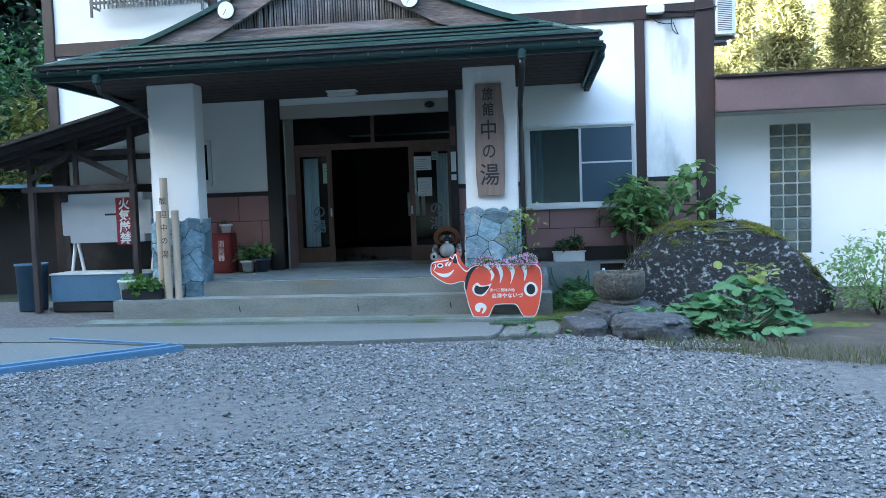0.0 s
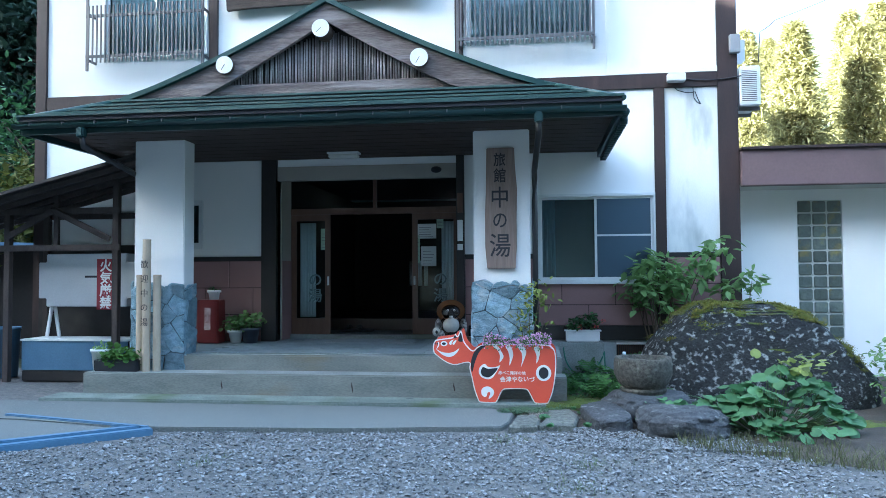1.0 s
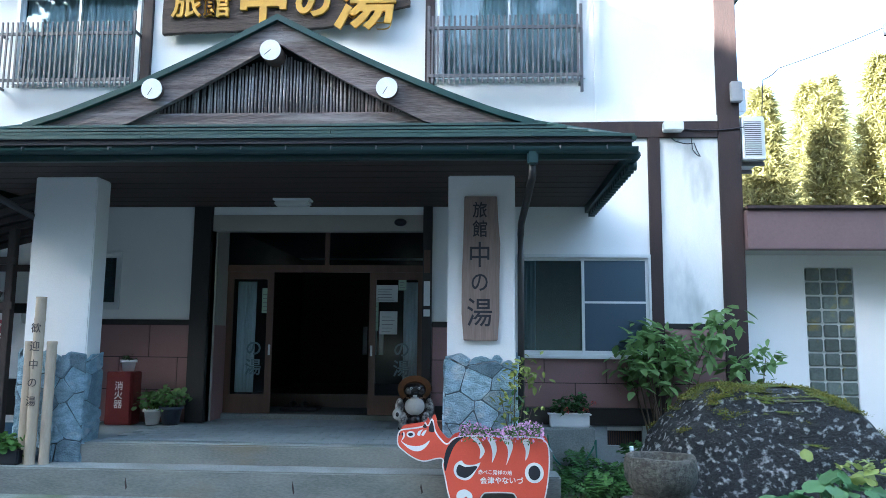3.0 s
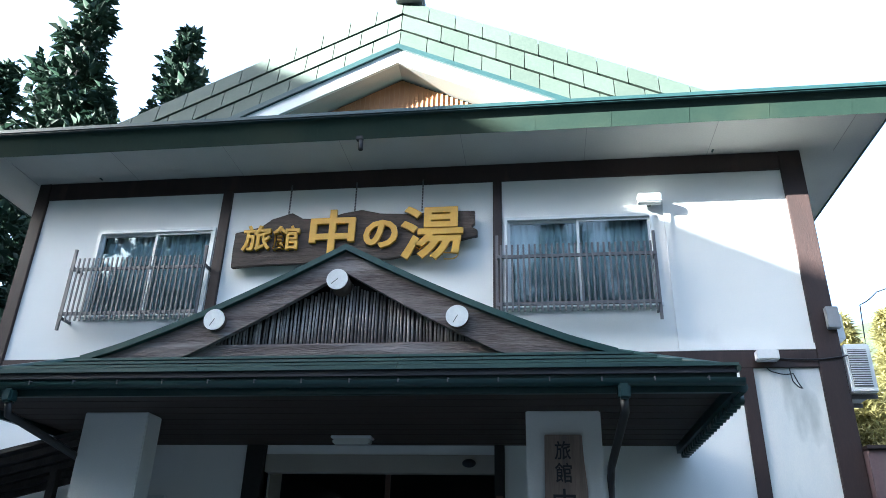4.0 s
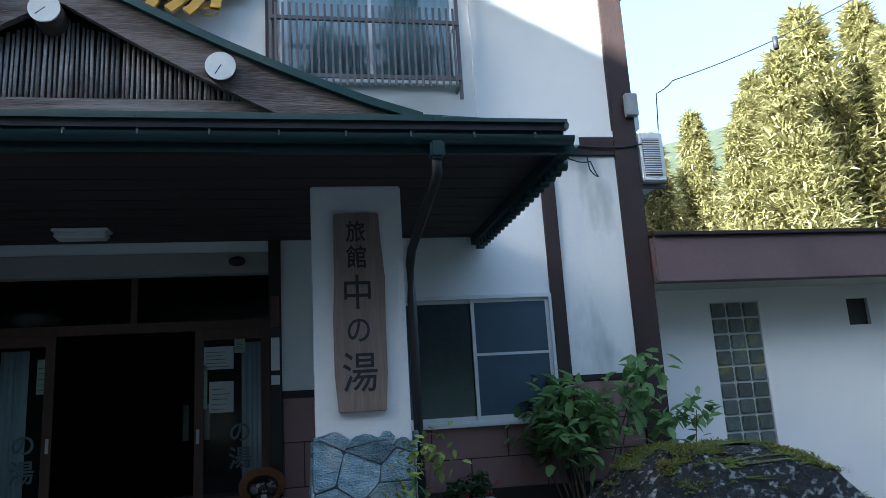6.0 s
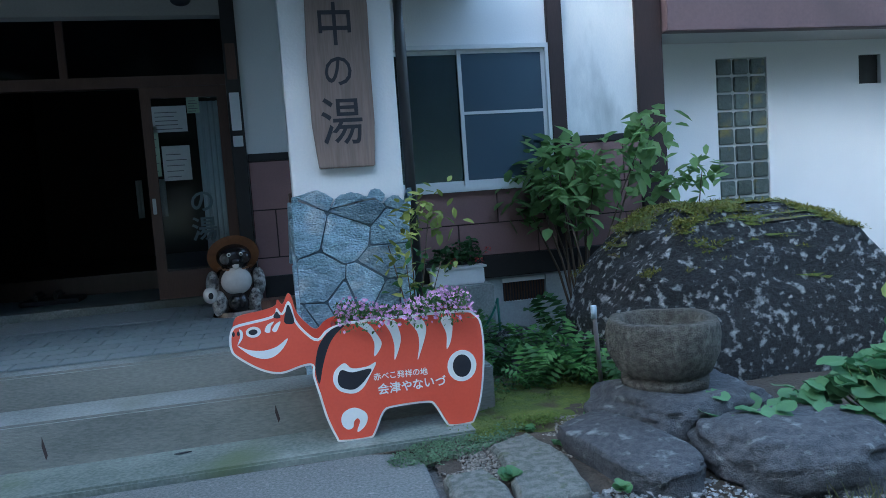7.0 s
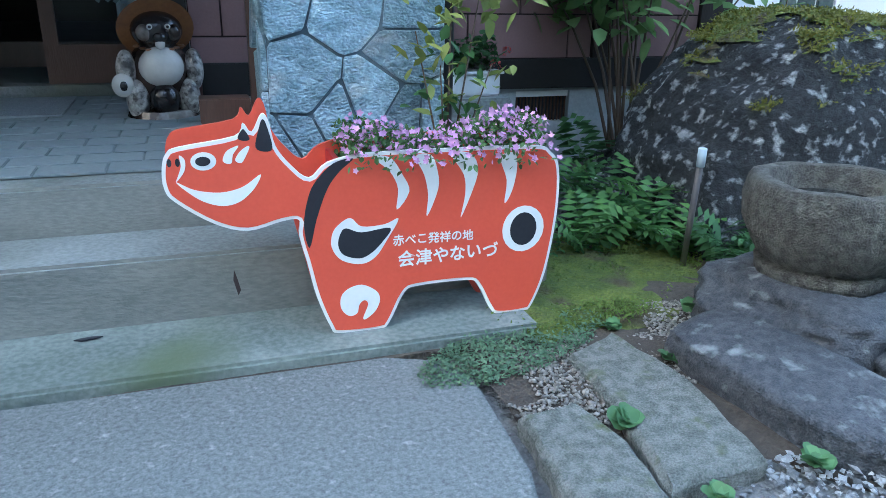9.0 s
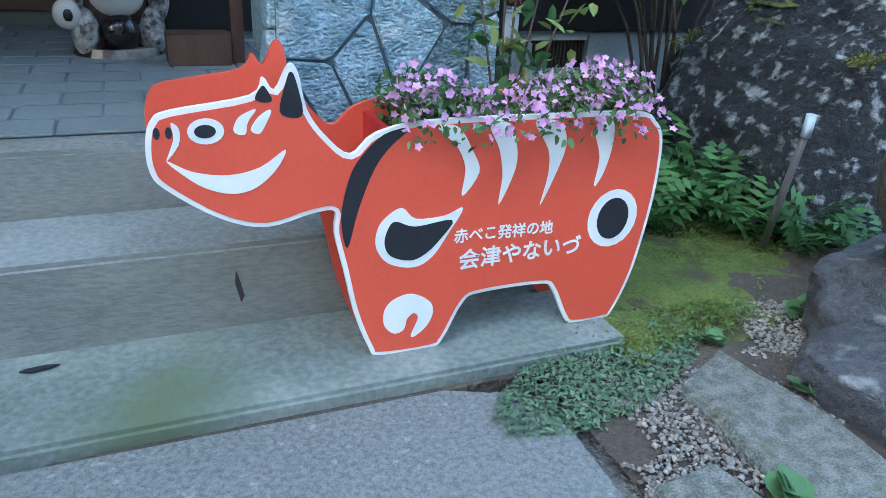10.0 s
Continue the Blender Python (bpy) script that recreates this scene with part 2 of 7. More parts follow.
def box(bm, x0, x1, y0, y1, z0, z1, bev=0.0, m=None, mi=0):
    t = bmesh.new()
    bmesh.ops.create_cube(t, size=1)
    bmesh.ops.transform(t, matrix=Matrix.Translation(((x0 + x1) / 2, (y0 + y1) / 2, (z0 + z1) / 2)) @ Matrix.Diagonal((x1 - x0, y1 - y0, z1 - z0, 1)), verts=t.verts)
    if bev:
        bmesh.ops.bevel(t, geom=t.edges[:], offset=bev, segments=2, affect="EDGES")
    merge(bm, t, m, mi)
    return bm


def merge(bm, t, m=None, mi=0):
    if m is not None:
        bmesh.ops.transform(t, matrix=m, verts=t.verts)
    vs = [bm.verts.new(v.co) for v in t.verts]
    t.verts.index_update()
    for f in t.faces:
        nf = bm.faces.new([vs[v.index] for v in f.verts])
        nf.smooth, nf.material_index = f.smooth, mi if mi else f.material_index
    t.free()
    return bm


def boxes(*specs, bev=0.0):
    bm = bmesh.new()
    for s in specs:
        box(bm, *s, bev=bev)
    return bm


def tube(bm, pts, r, seg=8, r_end=None, cap=True):
    """A round bar along points, tapering to r_end."""
    pts = [Vector(p) for p in pts]
    rings = []
    up = Vector((0.13, 0.21, 0.97))
    for i, p in enumerate(pts):
        d = (pts[min(i + 1, len(pts) - 1)] - pts[max(i - 1, 0)]).normalized()
        a = d.cross(up if abs(d.dot(up)) < 0.95 else Vector((1, 0, 0))).normalized()
        b = d.cross(a)
        rr = r if r_end is None else r + (r_end - r) * i / (len(pts) - 1)
        rings.append([bm.verts.new(p + (a * math.cos(k * math.tau / seg) + b * math.sin(k * math.tau / seg)) * rr) for k in range(seg)])
    for q, w in zip(rings, rings[1:]):
        for k in range(seg):
            f = bm.faces.new((q[k], q[(k + 1) % seg], w[(k + 1) % seg], w[k]))
            f.smooth = True
    if cap:
        bm.faces.new(rings[0])
        bm.faces.new(rings[-1])
    return bm


def prism(bm, outline, y0, y1, mi=0):
    """A flat outline in x and z, made thick from y0 to y1."""
    a = [bm.verts.new((x, y0, z)) for x, z in outline]
    b = [bm.verts.new((x, y1, z)) for x, z in outline]
    fs = [bm.faces.new(a), bm.faces.new(b[::-1])]
    n = len(a)
    fs += [bm.faces.new((a[i], b[i], b[(i + 1) % n], a[(i + 1) % n])) for i in range(n)]
    for f in fs:
        f.material_index = mi
    return bm


def wall_with_holes(x0, x1, z0, z1, y0, y1, holes):
    xs = sorted({x0, x1, *[v for h in holes for v in h[:2] if x0 < v < x1]})
    zs = sorted({z0, z1, *[v for h in holes for v in h[2:] if z0 < v < z1]})
    solid = lambda i, k: 0 <= i < len(xs) - 1 and 0 <= k < len(zs) - 1 and not any(h[0] < (xs[i] + xs[i + 1]) / 2 < h[1] and h[2] < (zs[k] + zs[k + 1]) / 2 < h[3] for h in holes)
    bm = bmesh.new()
    q = lambda *vs: bm.faces.new([bm.verts.new(v) for v in vs])
    for i in range(len(xs) - 1):
        for k in range(len(zs) - 1):
            if not solid(i, k):
                continue
            a, b, c, d = xs[i], xs[i + 1], zs[k], zs[k + 1]
            q((a, y0, c), (b, y0, c), (b, y0, d), (a, y0, d))
            q((a, y1, c), (a, y1, d), (b, y1, d), (b, y1, c))
            if not solid(i - 1, k):
                q((a, y0, c), (a, y0, d), (a, y1, d), (a, y1, c))
            if not solid(i + 1, k):
                q((b, y0, c), (b, y1, c), (b, y1, d), (b, y0, d))
            if not solid(i, k - 1):
                q((a, y0, c), (a, y1, c), (b, y1, c), (b, y0, c))
            if not solid(i, k + 1):
                q((a, y0, d), (b, y0, d), (b, y1, d), (a, y1, d))
    bmesh.ops.remove_doubles(bm, verts=bm.verts, dist=1e-5)
    return bm


def rock(seed, size, rough=0.25, levels=4, flat=0.0, freq=1.3):
    """A boulder: a ball pushed in and out by noise, with chipped facets."""
    bm = bmesh.new()
    bmesh.ops.create_icosphere(bm, subdivisions=levels, radius=1)
    off = Vector((seed * 7.3, seed * 3.1, seed * 1.7))
    for v in bm.verts:
        d = v.co.normalized()
        k = 1 + rough * noise.noise(d * freq + off) + rough * 0.45 * noise.noise(d * freq * 2.7 + off) + rough * 0.25 * noise.noise(d * freq * 6 + off) + rough * 0.12 * noise.noise(d * freq * 17 + off)
        c = d * k
        for ax in range(3):
            c[ax] = math.copysign(abs(c[ax]) ** (1 - flat * 0.5), c[ax])
        v.co = Vector((c.x * size[0], c.y * size[1], c.z * size[2]))
    for f in bm.faces:
        f.smooth = True
    return bm


# ---- ground ----
WALL_Y, MID = 13.1, -3.1


def land(x, y):
    """Height of the ground: a level yard between wooded slopes."""
    z = -0.14
    left = max(0.0, min(1.0, (-x - 26) / 34))
    crest = 31.05 + 0.2 * (y + 18.4) if y < 0 else max(12, 35 - 0.5 * y)
    rise = left * left * (3 - 2 * left) * max(6, crest)
    if x < -60:
        rise = max(2, rise - (-60 - x) * 0.4)
    back = max(0.0, y - 24)
    z += max(rise, back * 0.45 * (1 if back < 60 else 60 / back))
    right = max(0.0, x - 22)
    z += right * 0.25 * (1 if right < 60 else 60 / right)
    if z > 0.5:
        z += 1.2 * noise.noise(Vector((x * 0.08, y * 0.08, 0)))
    return z


def build_ground():
    ax = sorted({*np.linspace(-14, 14, 29).tolist(), *np.linspace(-130, 130, 53).tolist(), -900.0, -400.0, -200.0, 200.0, 400.0, 900.0})
    bm = bmesh.new()
    g = [[bm.verts.new((x, y, land(x, y))) for y in ax] for x in ax]
    for i in range(len(ax) - 1):
        for k in range(len(ax) - 1):
            f = bm.faces.new((g[i][k], g[i + 1][k], g[i + 1][k + 1], g[i][k + 1]))
            c = f.calc_center_median()
            f.material_index = 0 if abs(c.x) < 15 and -14 < c.y < 14 else 1
            f.smooth = True
    struct("ground", bm, [GRAVEL_BASE, FOREST_FLOOR], "grey gravel yard running into wooded slopes")


build_ground()

# ---- building: walls, timbers, openings ----
UP_WINDOWS = ((-7.85, -5.88, 5.50, 6.97), (-1.33, 0.84, 5.50, 6.95))
LOW_WINDOW = (-0.16, 1.75, 1.44, 2.90)
SMALL_WINDOW = (-6.62, -5.95, 2.08, 2.92)
ENTRANCE = (-4.60, -1.49, 0.40, 3.46)


def build_walls():
    struct("wall_front", wall_with_holes(-9.1, 3.0, 0.45, 8.0, WALL_Y, WALL_Y + 0.18, [*UP_WINDOWS, LOW_WINDOW, SMALL_WINDOW, ENTRANCE]), PLASTER,
           "white plastered front wall of the inn with dark timbers", category="wall")
    bm = boxes((1.91, 2.75, WALL_Y - 0.006, WALL_Y + 0.02, 1.92, 4.60))
    struct("wall_panel", bm, PLASTER_STREAK, "white plaster bay with grey rain stains", category="wall")
    for n, x0, x1 in (("wall_east", 2.85, 3.0), ("wall_west", -9.1, -8.95)):
        struct(n, boxes((x0, x1, WALL_Y + 0.182, 24, 0.45, 8.0)), PLASTER, "white plastered side wall of the inn", category="wall")
    struct("wall_back", boxes((-9.1, 3.0, 24, 24.2, -0.1, 8.0)), PLASTER, "plain back wall of the inn", category="wall")
    struct("foundation", wall_with_holes(-1.3, 3.0, -0.3, 0.525, WALL_Y - 0.03, WALL_Y + 0.15, [(1.09, 1.57, 0.25, 0.50)]), CONC_PALE, "grey concrete foundation with a vent opening", category="foundation")
    # timbers: name, x0, x1, z0, z1
    posts = [(-9.14, -8.93, -0.1, 7.9), (2.74, 3.05, -0.1, 7.9), (1.74, 1.91, 0.755, 4.6), (-5.85, -5.69, 4.84, 7.6), (-1.50, -1.365, 4.84, 7.6)]
    for x0, x1, z0, z1 in posts:
        struct("post", boxes((x0, x1, WALL_Y - 0.05, WALL_Y + 0.03, z0, z1), bev=0.008), TIMBER, "dark brown timber post on the front wall", category="post")
    for x0, x1, z0, z1 in ((-8.93, 2.74, 4.60, 4.84), (-8.93, 2.74, 7.60, 7.9)):
        struct("beam", boxes((x0, x1, WALL_Y - 0.04, WALL_Y + 0.03, z0, z1), bev=0.008), TIMBER, "dark brown timber beam across the front wall", category="beam")
    # raised white panel with pipe-like border on the upper right bay
    struct("trim", boxes((1.09, 2.74, WALL_Y - 0.035, WALL_Y + 0.01, 4.845, 4.93), (1.0, 1.09, WALL_Y - 0.035, WALL_Y + 0.01, 4.845, 7.2)), PLASTER, "white painted border strip on the upper wall", category="trim")
    struct("sill_beam", boxes((-1.3, 3.0, WALL_Y - 0.07, WALL_Y, 0.525, 0.755), bev=0.006), TIMBER_BLACK, "black timber sill beam over the foundation", category="beam")
    struct("dado_rail", boxes((-8.9, -4.87, WALL_Y - 0.035, WALL_Y, 1.86, 1.93)), TIMBER_BLACK, "black rail over the brown wall panels", category="rail")
    struct("dado_rail", boxes((-1.355, -0.2, WALL_Y - 0.035, WALL_Y, 1.86, 1.93)), TIMBER_BLACK, "black rail over the brown wall panels", category="rail")
    struct("dado_rail", boxes((1.915, 2.735, WALL_Y - 0.035, WALL_Y, 1.86, 1.93)), TIMBER_BLACK, "black rail over the brown wall panels", category="rail")
    # entrance posts and lintel
    struct("post", boxes((-4.86, -4.60, WALL_Y - 0.10, WALL_Y + 0.16, 0.47, 3.60), bev=0.01), TIMBER_BLACK, "black entrance post", category="post")
    struct("post", boxes((-1.49, -1.36, WALL_Y - 0.10, WALL_Y + 0.16, 0.47, 3.60), bev=0.01), TIMBER_BLACK, "black entrance post", category="post")
    struct("lintel", boxes((-4.6, -1.49, WALL_Y - 0.02, WALL_Y + 0.15, 3.235, 3.47), bev=0.005), CREAM, "cream lintel over the entrance", category="lintel")
    struct("entrance_jamb", boxes((-4.7, -4.58, WALL_Y + 0.16, 13.75, 0.47, 3.46)), CREAM, "cream side of the entrance recess", category="wall")
    struct("entrance_jamb", boxes((-1.50, -1.40, WALL_Y + 0.16, 13.75, 0.47, 3.46)), CREAM, "cream side of the entrance recess", category="wall")


def panel_rows(parent, x0, x1, rows, width, y, shift=0.5):
    """Running-bond panels, each one a piece with its own edges."""
    cache = {}
    for k, (z0, z1) in enumerate(rows):
        x = x0 - (width * shift if k % 2 else 0)
        while x < x1 - 0.02:
            a, b = max(x, x0), min(x + width, x1)
            if b - a > 0.03:
                key = (round(b - a, 3), round(z1 - z0, 3))
                if key not in cache:
                    cache[key] = mesh_of("panel", boxes((-(b - a) / 2 + 0.006, (b - a) / 2 - 0.006, -0.018, 0.0, -(z1 - z0) / 2 + 0.006, (z1 - z0) / 2 - 0.006), bev=0.003), PANEL)
                piece("panel", cache[key], parent, pose((a + b) / 2, y, (z0 + z1) / 2))
            x += width


def build_wainscot():
    def base(x0, x1, z0, z1):
        return struct("wainscot", boxes((x0, x1, WALL_Y - 0.012, WALL_Y + 0.005, z0, z1)), JOINT, "mauve-brown wall panels in running bond on the lower wall", category="wainscot")
    low = base(-0.2, 1.735, 0.755, 1.435)
    panel_rows(low, -0.2, 1.735, ((0.755, 1.09), (1.09, 1.43)), 0.86, WALL_Y - 0.012)
    side = base(1.915, 2.735, 0.755, 1.86)
    panel_rows(side, 1.915, 2.735, ((0.755, 1.09), (1.09, 1.43), (1.43, 1.855)), 0.62, WALL_Y - 0.012)
    porch = base(-8.9, -4.87, 0.47, 1.86)
    panel_rows(porch, -8.9, -4.87, ((0.47, 0.93), (0.93, 1.39), (1.39, 1.855)), 0.86, WALL_Y - 0.012)
    right = base(-1.355, -0.205, 0.47, 1.86)
    panel_rows(right, -1.355, -0.205, ((0.47, 0.93), (0.93, 1.39), (1.39, 1.855)), 0.86, WALL_Y - 0.012, 0.75)
    struct("wainscot", boxes((-4.58, -4.57, WALL_Y + 0.17, 13.74, 0.47, 1.86)), PANEL, "mauve-brown panels on the entrance recess side", category="wainscot")


SCREEN = glass_mat("insect_screen_mesh", (0.5, 0.5, 0.5))
SCREEN.node_tree.nodes.remove(SCREEN.node_tree.nodes["Glossy BSDF"])
SCREEN.node_tree.nodes.remove(SCREEN.node_tree.nodes["Fresnel"])
screen_weave = SCREEN.node_tree.nodes.new("ShaderNodeBsdfDiffuse")
screen_weave.inputs[0].default_value = (0.13, 0.18, 0.23, 1)
SCREEN.node_tree.nodes["Mix Shader"].inputs[0].default_value = 0.6
SCREEN.node_tree.links.new(screen_weave.outputs[0], SCREEN.node_tree.nodes["Mix Shader"].inputs[2])


def pane_of(bm_box, parent, material=None):
    ob = part("pane", bm_box, material or GLASS, parent)
    ob.visible_shadow = False
    return ob


def sash_window(name, hole, label, y=WALL_Y, cross=None, curtain=True, dark=True):
    """An aluminium sliding window: a frame, two sashes with panes, a sill, and a near-black box for the dim room
    behind.
    """
    x0, x1, z0, z1 = hole
    w = thing(name, label, "window", kind="structure")
    fr = part("window_frame", boxes((x0, x1, y - 0.04, y + 0.1, z1 - 0.045, z1), (x0, x1, y - 0.04, y + 0.1, z0, z0 + 0.05), (x0, x0 + 0.045, y - 0.04, y + 0.1, z0 + 0.05, z1 - 0.045), (x1 - 0.045, x1, y - 0.04, y + 0.1, z0 + 0.05, z1 - 0.045)), ALU, w)
    part("window_sill", boxes((x0 - 0.02, x1 + 0.02, y - 0.085, y - 0.041, z0 - 0.012, z0 + 0.03), bev=0.004), ALU, w)
    mid = (x0 + x1) / 2
    for a, b, yy in ((x0 + 0.045, mid + 0.025, y + 0.03), (mid - 0.025, x1 - 0.045, y - 0.002)):
        c, d = z0 + 0.05, z1 - 0.045
        sash = part("sash", boxes((a, b, yy, yy + 0.026, d - 0.04, d), (a, b, yy, yy + 0.026, c, c + 0.05), (a, a + 0.04, yy, yy + 0.026, c + 0.05, d - 0.04), (b - 0.04, b, yy, yy + 0.026, c + 0.05, d - 0.04)), ALU, w)
        pane_of(boxes((a + 0.04, b - 0.04, yy + 0.010, yy + 0.015, c + 0.05, d - 0.04)), sash, GLASS_LOW if z0 < 3 else GLASS)
        if cross and a > x0 + 0.2:
            part("insect_screen", boxes((a + 0.04, b - 0.04, yy + 0.002, yy + 0.004, c + 0.05, d - 0.04)), SCREEN, sash, "fine blue-grey insect screen").visible_shadow = False
        if cross and a > x0 + 0.2:
            part("crossbar", boxes((a + 0.04, b - 0.04, yy - 0.004, yy + 0.022, cross - 0.015, cross + 0.015)), ALU, sash)
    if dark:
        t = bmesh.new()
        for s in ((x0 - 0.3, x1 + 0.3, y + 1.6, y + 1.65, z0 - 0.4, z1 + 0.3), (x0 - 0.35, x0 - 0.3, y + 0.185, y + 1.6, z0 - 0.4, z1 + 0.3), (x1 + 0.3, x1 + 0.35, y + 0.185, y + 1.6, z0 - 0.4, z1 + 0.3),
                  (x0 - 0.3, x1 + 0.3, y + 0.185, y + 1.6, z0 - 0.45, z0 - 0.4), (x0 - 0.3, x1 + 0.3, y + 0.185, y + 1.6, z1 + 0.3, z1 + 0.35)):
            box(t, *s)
        struct("room_wall", t, NEAR_BLACK, "near-black walls standing for the dim room behind the window", category="wall")
    return w


def curtain_at(x0, x1, z0, z1, y, label, waves=14, depth=0.035):
    bm = bmesh.new()
    n = waves * 8
    cols = []
    for i in range(n + 1):
        u = i / n
        d = depth * math.sin(u * waves * math.tau) + depth * 0.5 * math.sin(u * waves * 2.3 * math.tau + 1)
        cols.append([bm.verts.new((x0 + (x1 - x0) * u, y + d * s, z)) for z, s in ((z0, 1.2), ((z0 + z1) / 2, 1.0), (z1, 0.6))])
    for a, b in zip(cols, cols[1:]):
        for k in range(2):
            bm.faces.new((a[k], b[k], b[k + 1], a[k + 1])).smooth = True
    ob = part("curtain", bm, CURTAIN, None)
    md = ob.modifiers.new("thick", "SOLIDIFY")
    md.thickness = 0.004
    return tagged(ob, label, "curtain")


def window_grille(x0, x1, z0, z1, n, y=WALL_Y):
    """A rail of thin upright bars held off the wall by brackets."""
    g = thing("window_rail", "grey metal rail of thin upright bars before the upper window", "railing", pose((x0 + x1) / 2, y - 0.3, z0), "upper window rails")
    o = Vector(((x0 + x1) / 2, y - 0.3, z0))
    L, H = (x1 - x0) / 2, z1 - z0
    for z in (0.10, H - 0.26):
        part("crossbar", boxes((-L, L, -0.02, 0.015, z, z + 0.045)), IRON, g)
    me = mesh_of("bar", boxes((-0.014, 0.014, -0.036, -0.02, 0.0, H - 0.06), bev=0.002), IRON)
    for i in range(n):
        piece("bar", me, g, pose(-L + 0.06 + (2 * L - 0.12) * i / (n - 1), 0, 0))
    for s in (-1, 1):
        bm = boxes((s * L - 0.02, s * L + 0.02, 0.016, 0.05, -0.12, H + 0.12))
        box(bm, s * L - 0.015, s * L + 0.015, 0.05, 0.30, 0.06, 0.10)
        box(bm, s * L - 0.015, s * L + 0.015, 0.05, 0.30, H - 0.2, H - 0.16)
        part("bracket", bm, IRON, g)


build_walls()
build_wainscot()
sash_window("window_1", LOW_WINDOW, "white aluminium sliding window with dark glass", cross=2.22)
sash_window("window_2", UP_WINDOWS[0], "white aluminium sliding window with curtains, upper floor")
sash_window("window_3", UP_WINDOWS[1], "white aluminium sliding window with curtains, upper floor")
sash_window("window_4", SMALL_WINDOW, "small aluminium window beside the porch")
for hole in UP_WINDOWS:
    curtain_at(hole[0] + 0.05, hole[1] - 0.05, hole[2] - 0.1, hole[3], WALL_Y + 0.13, "pale sheer curtain drawn across the upper window", 16)
curtain_at(LOW_WINDOW[0] + 0.03, LOW_WINDOW[0] + 0.3, LOW_WINDOW[2], LOW_WINDOW[3], WALL_Y + 0.3, "pale curtain gathered at the window edge", 4)
curtain_at(LOW_WINDOW[1] - 0.22, LOW_WINDOW[1] - 0.03, LOW_WINDOW[2], LOW_WINDOW[3], WALL_Y + 0.3, "pale curtain gathered at the window edge", 3)
window_grille(-8.0, -5.86, 5.34, 6.42, 27)
window_grille(-1.43, 0.78, 5.34, 6.42, 27)


# ---- upper roof ----
def build_upper_roof():
    x0, x1, ey = -9.1, 3.0, 11.96
    o_top, o_bot = 1.14, 0.97
    bm = bmesh.new()
    box(bm, x0 - o_bot, x1 + o_bot, WALL_Y - o_bot, 24.5, 7.9, 7.94)
    struct("ceiling_eaves", bm, SOFFIT, "pale boarded soffit under the wide eaves", category="soffit")
    # joints of the soffit boards
    t = bmesh.new()
    for x in np.arange(-9.2, 4.0, 1.82):
        box(t, x, x + 0.008, WALL_Y - o_bot + 0.01, WALL_Y, 7.896, 7.901)
    struct("trim", t, SOFFIT_JOINT, "thin joints between soffit boards", category="trim")
    # leaning fascia round the eaves
    bm = bmesh.new()
    a = [(x0 - o_bot, 24.5, 7.86), (x0 - o_bot, WALL_Y - o_bot, 7.86), (x1 + o_bot, WALL_Y - o_bot, 7.86), (x1 + o_bot, 24.5, 7.86)]
    b = [(x0 - o_top, 24.5, 8.15), (x0 - o_top, ey, 8.15), (x1 + o_top, ey, 8.15), (x1 + o_top, 24.5, 8.15)]
    va, vb = ([bm.verts.new(p) for p in q] for q in (a, b))
    for i in range(3):
        bm.faces.new((va[i], va[i + 1], vb[i + 1], vb[i]))
    ob = struct("roof_fascia", bm, FASCIA, "green metal fascia leaning out along the eaves", category="fascia")
    ob.modifiers.new("thick", "SOLIDIFY").thickness = 0.02
    cap = boxes((x0 - o_top - 0.07, x1 + o_top + 0.07, ey - 0.07, ey + 0.05, 8.13, 8.22), (x0 - o_top - 0.07, x0 - o_top + 0.05, ey + 0.05, 24.5, 8.13, 8.22), (x1 + o_top - 0.05, x1 + o_top + 0.07, ey + 0.05, 24.5, 8.13, 8.22), bev=0.02)
    struct("roof_edge", cap, GUTTER, "dark green rolled metal edge along the eaves", category="roof edge")
    t = bmesh.new()
    for x in np.arange(-9.4, 4.0, 1.07):
        box(t, x, x + 0.012, -0.004, 0.0, 0.0, 0.30)
    lean = math.degrees(math.atan2(0.17, 0.29))
    struct("trim", t, FASCIA, "upright seams of the fascia sheets", category="trim").matrix_basis = pose(0, WALL_Y - o_bot, 7.865, lean, 0, 0)
    # lower front skirt and the main gable roof
    pitch, half = 0.475, (x1 - x0) / 2 + o_top
    gx = (x0 + x1) / 2 - 0.05
    ridge = 8.10 + pitch * half
    bm = bmesh.new()
    zsk = 8.20 + 0.40 * 1.5
    q = [(x0 - o_top, ey, 8.20), (x1 + o_top, ey, 8.20), (x1 - 0.2, ey + 1.5, zsk), (x0 + 0.2, ey + 1.5, zsk)]
    bm.faces.new([bm.verts.new(p) for p in q])
    s = struct("roof_skirt", bm, GREEN_TILE, "green metal roof skirt below the gable", category="roof")
    s.modifiers.new("thick", "SOLIDIFY").thickness = 0.04
    bm = bmesh.new()
    fy = 13.25
    prism(bm, [(gx, ridge), (gx + half, ridge - pitch * half), (gx + half, ridge - pitch * half - 0.06), (gx, ridge - 0.1), (gx - half, ridge - pitch * half - 0.06), (gx - half, ridge - pitch * half)], fy, 24.5)
    struct("roof", bm, GREEN_TILE, "green metal gable roof of the inn", category="roof")
    # verge: three shingled courses leaning forward, then a white barge board
    verge = struct("roof_verge", boxes((gx - 0.1, gx + 0.1, fy - 0.05, fy, ridge - 0.5, ridge - 0.3)), VERGE, "shingled green verge along the gable", category="verge")
    drop = 0.40
    L = 5.7
    n = 12
    bm = bmesh.new()
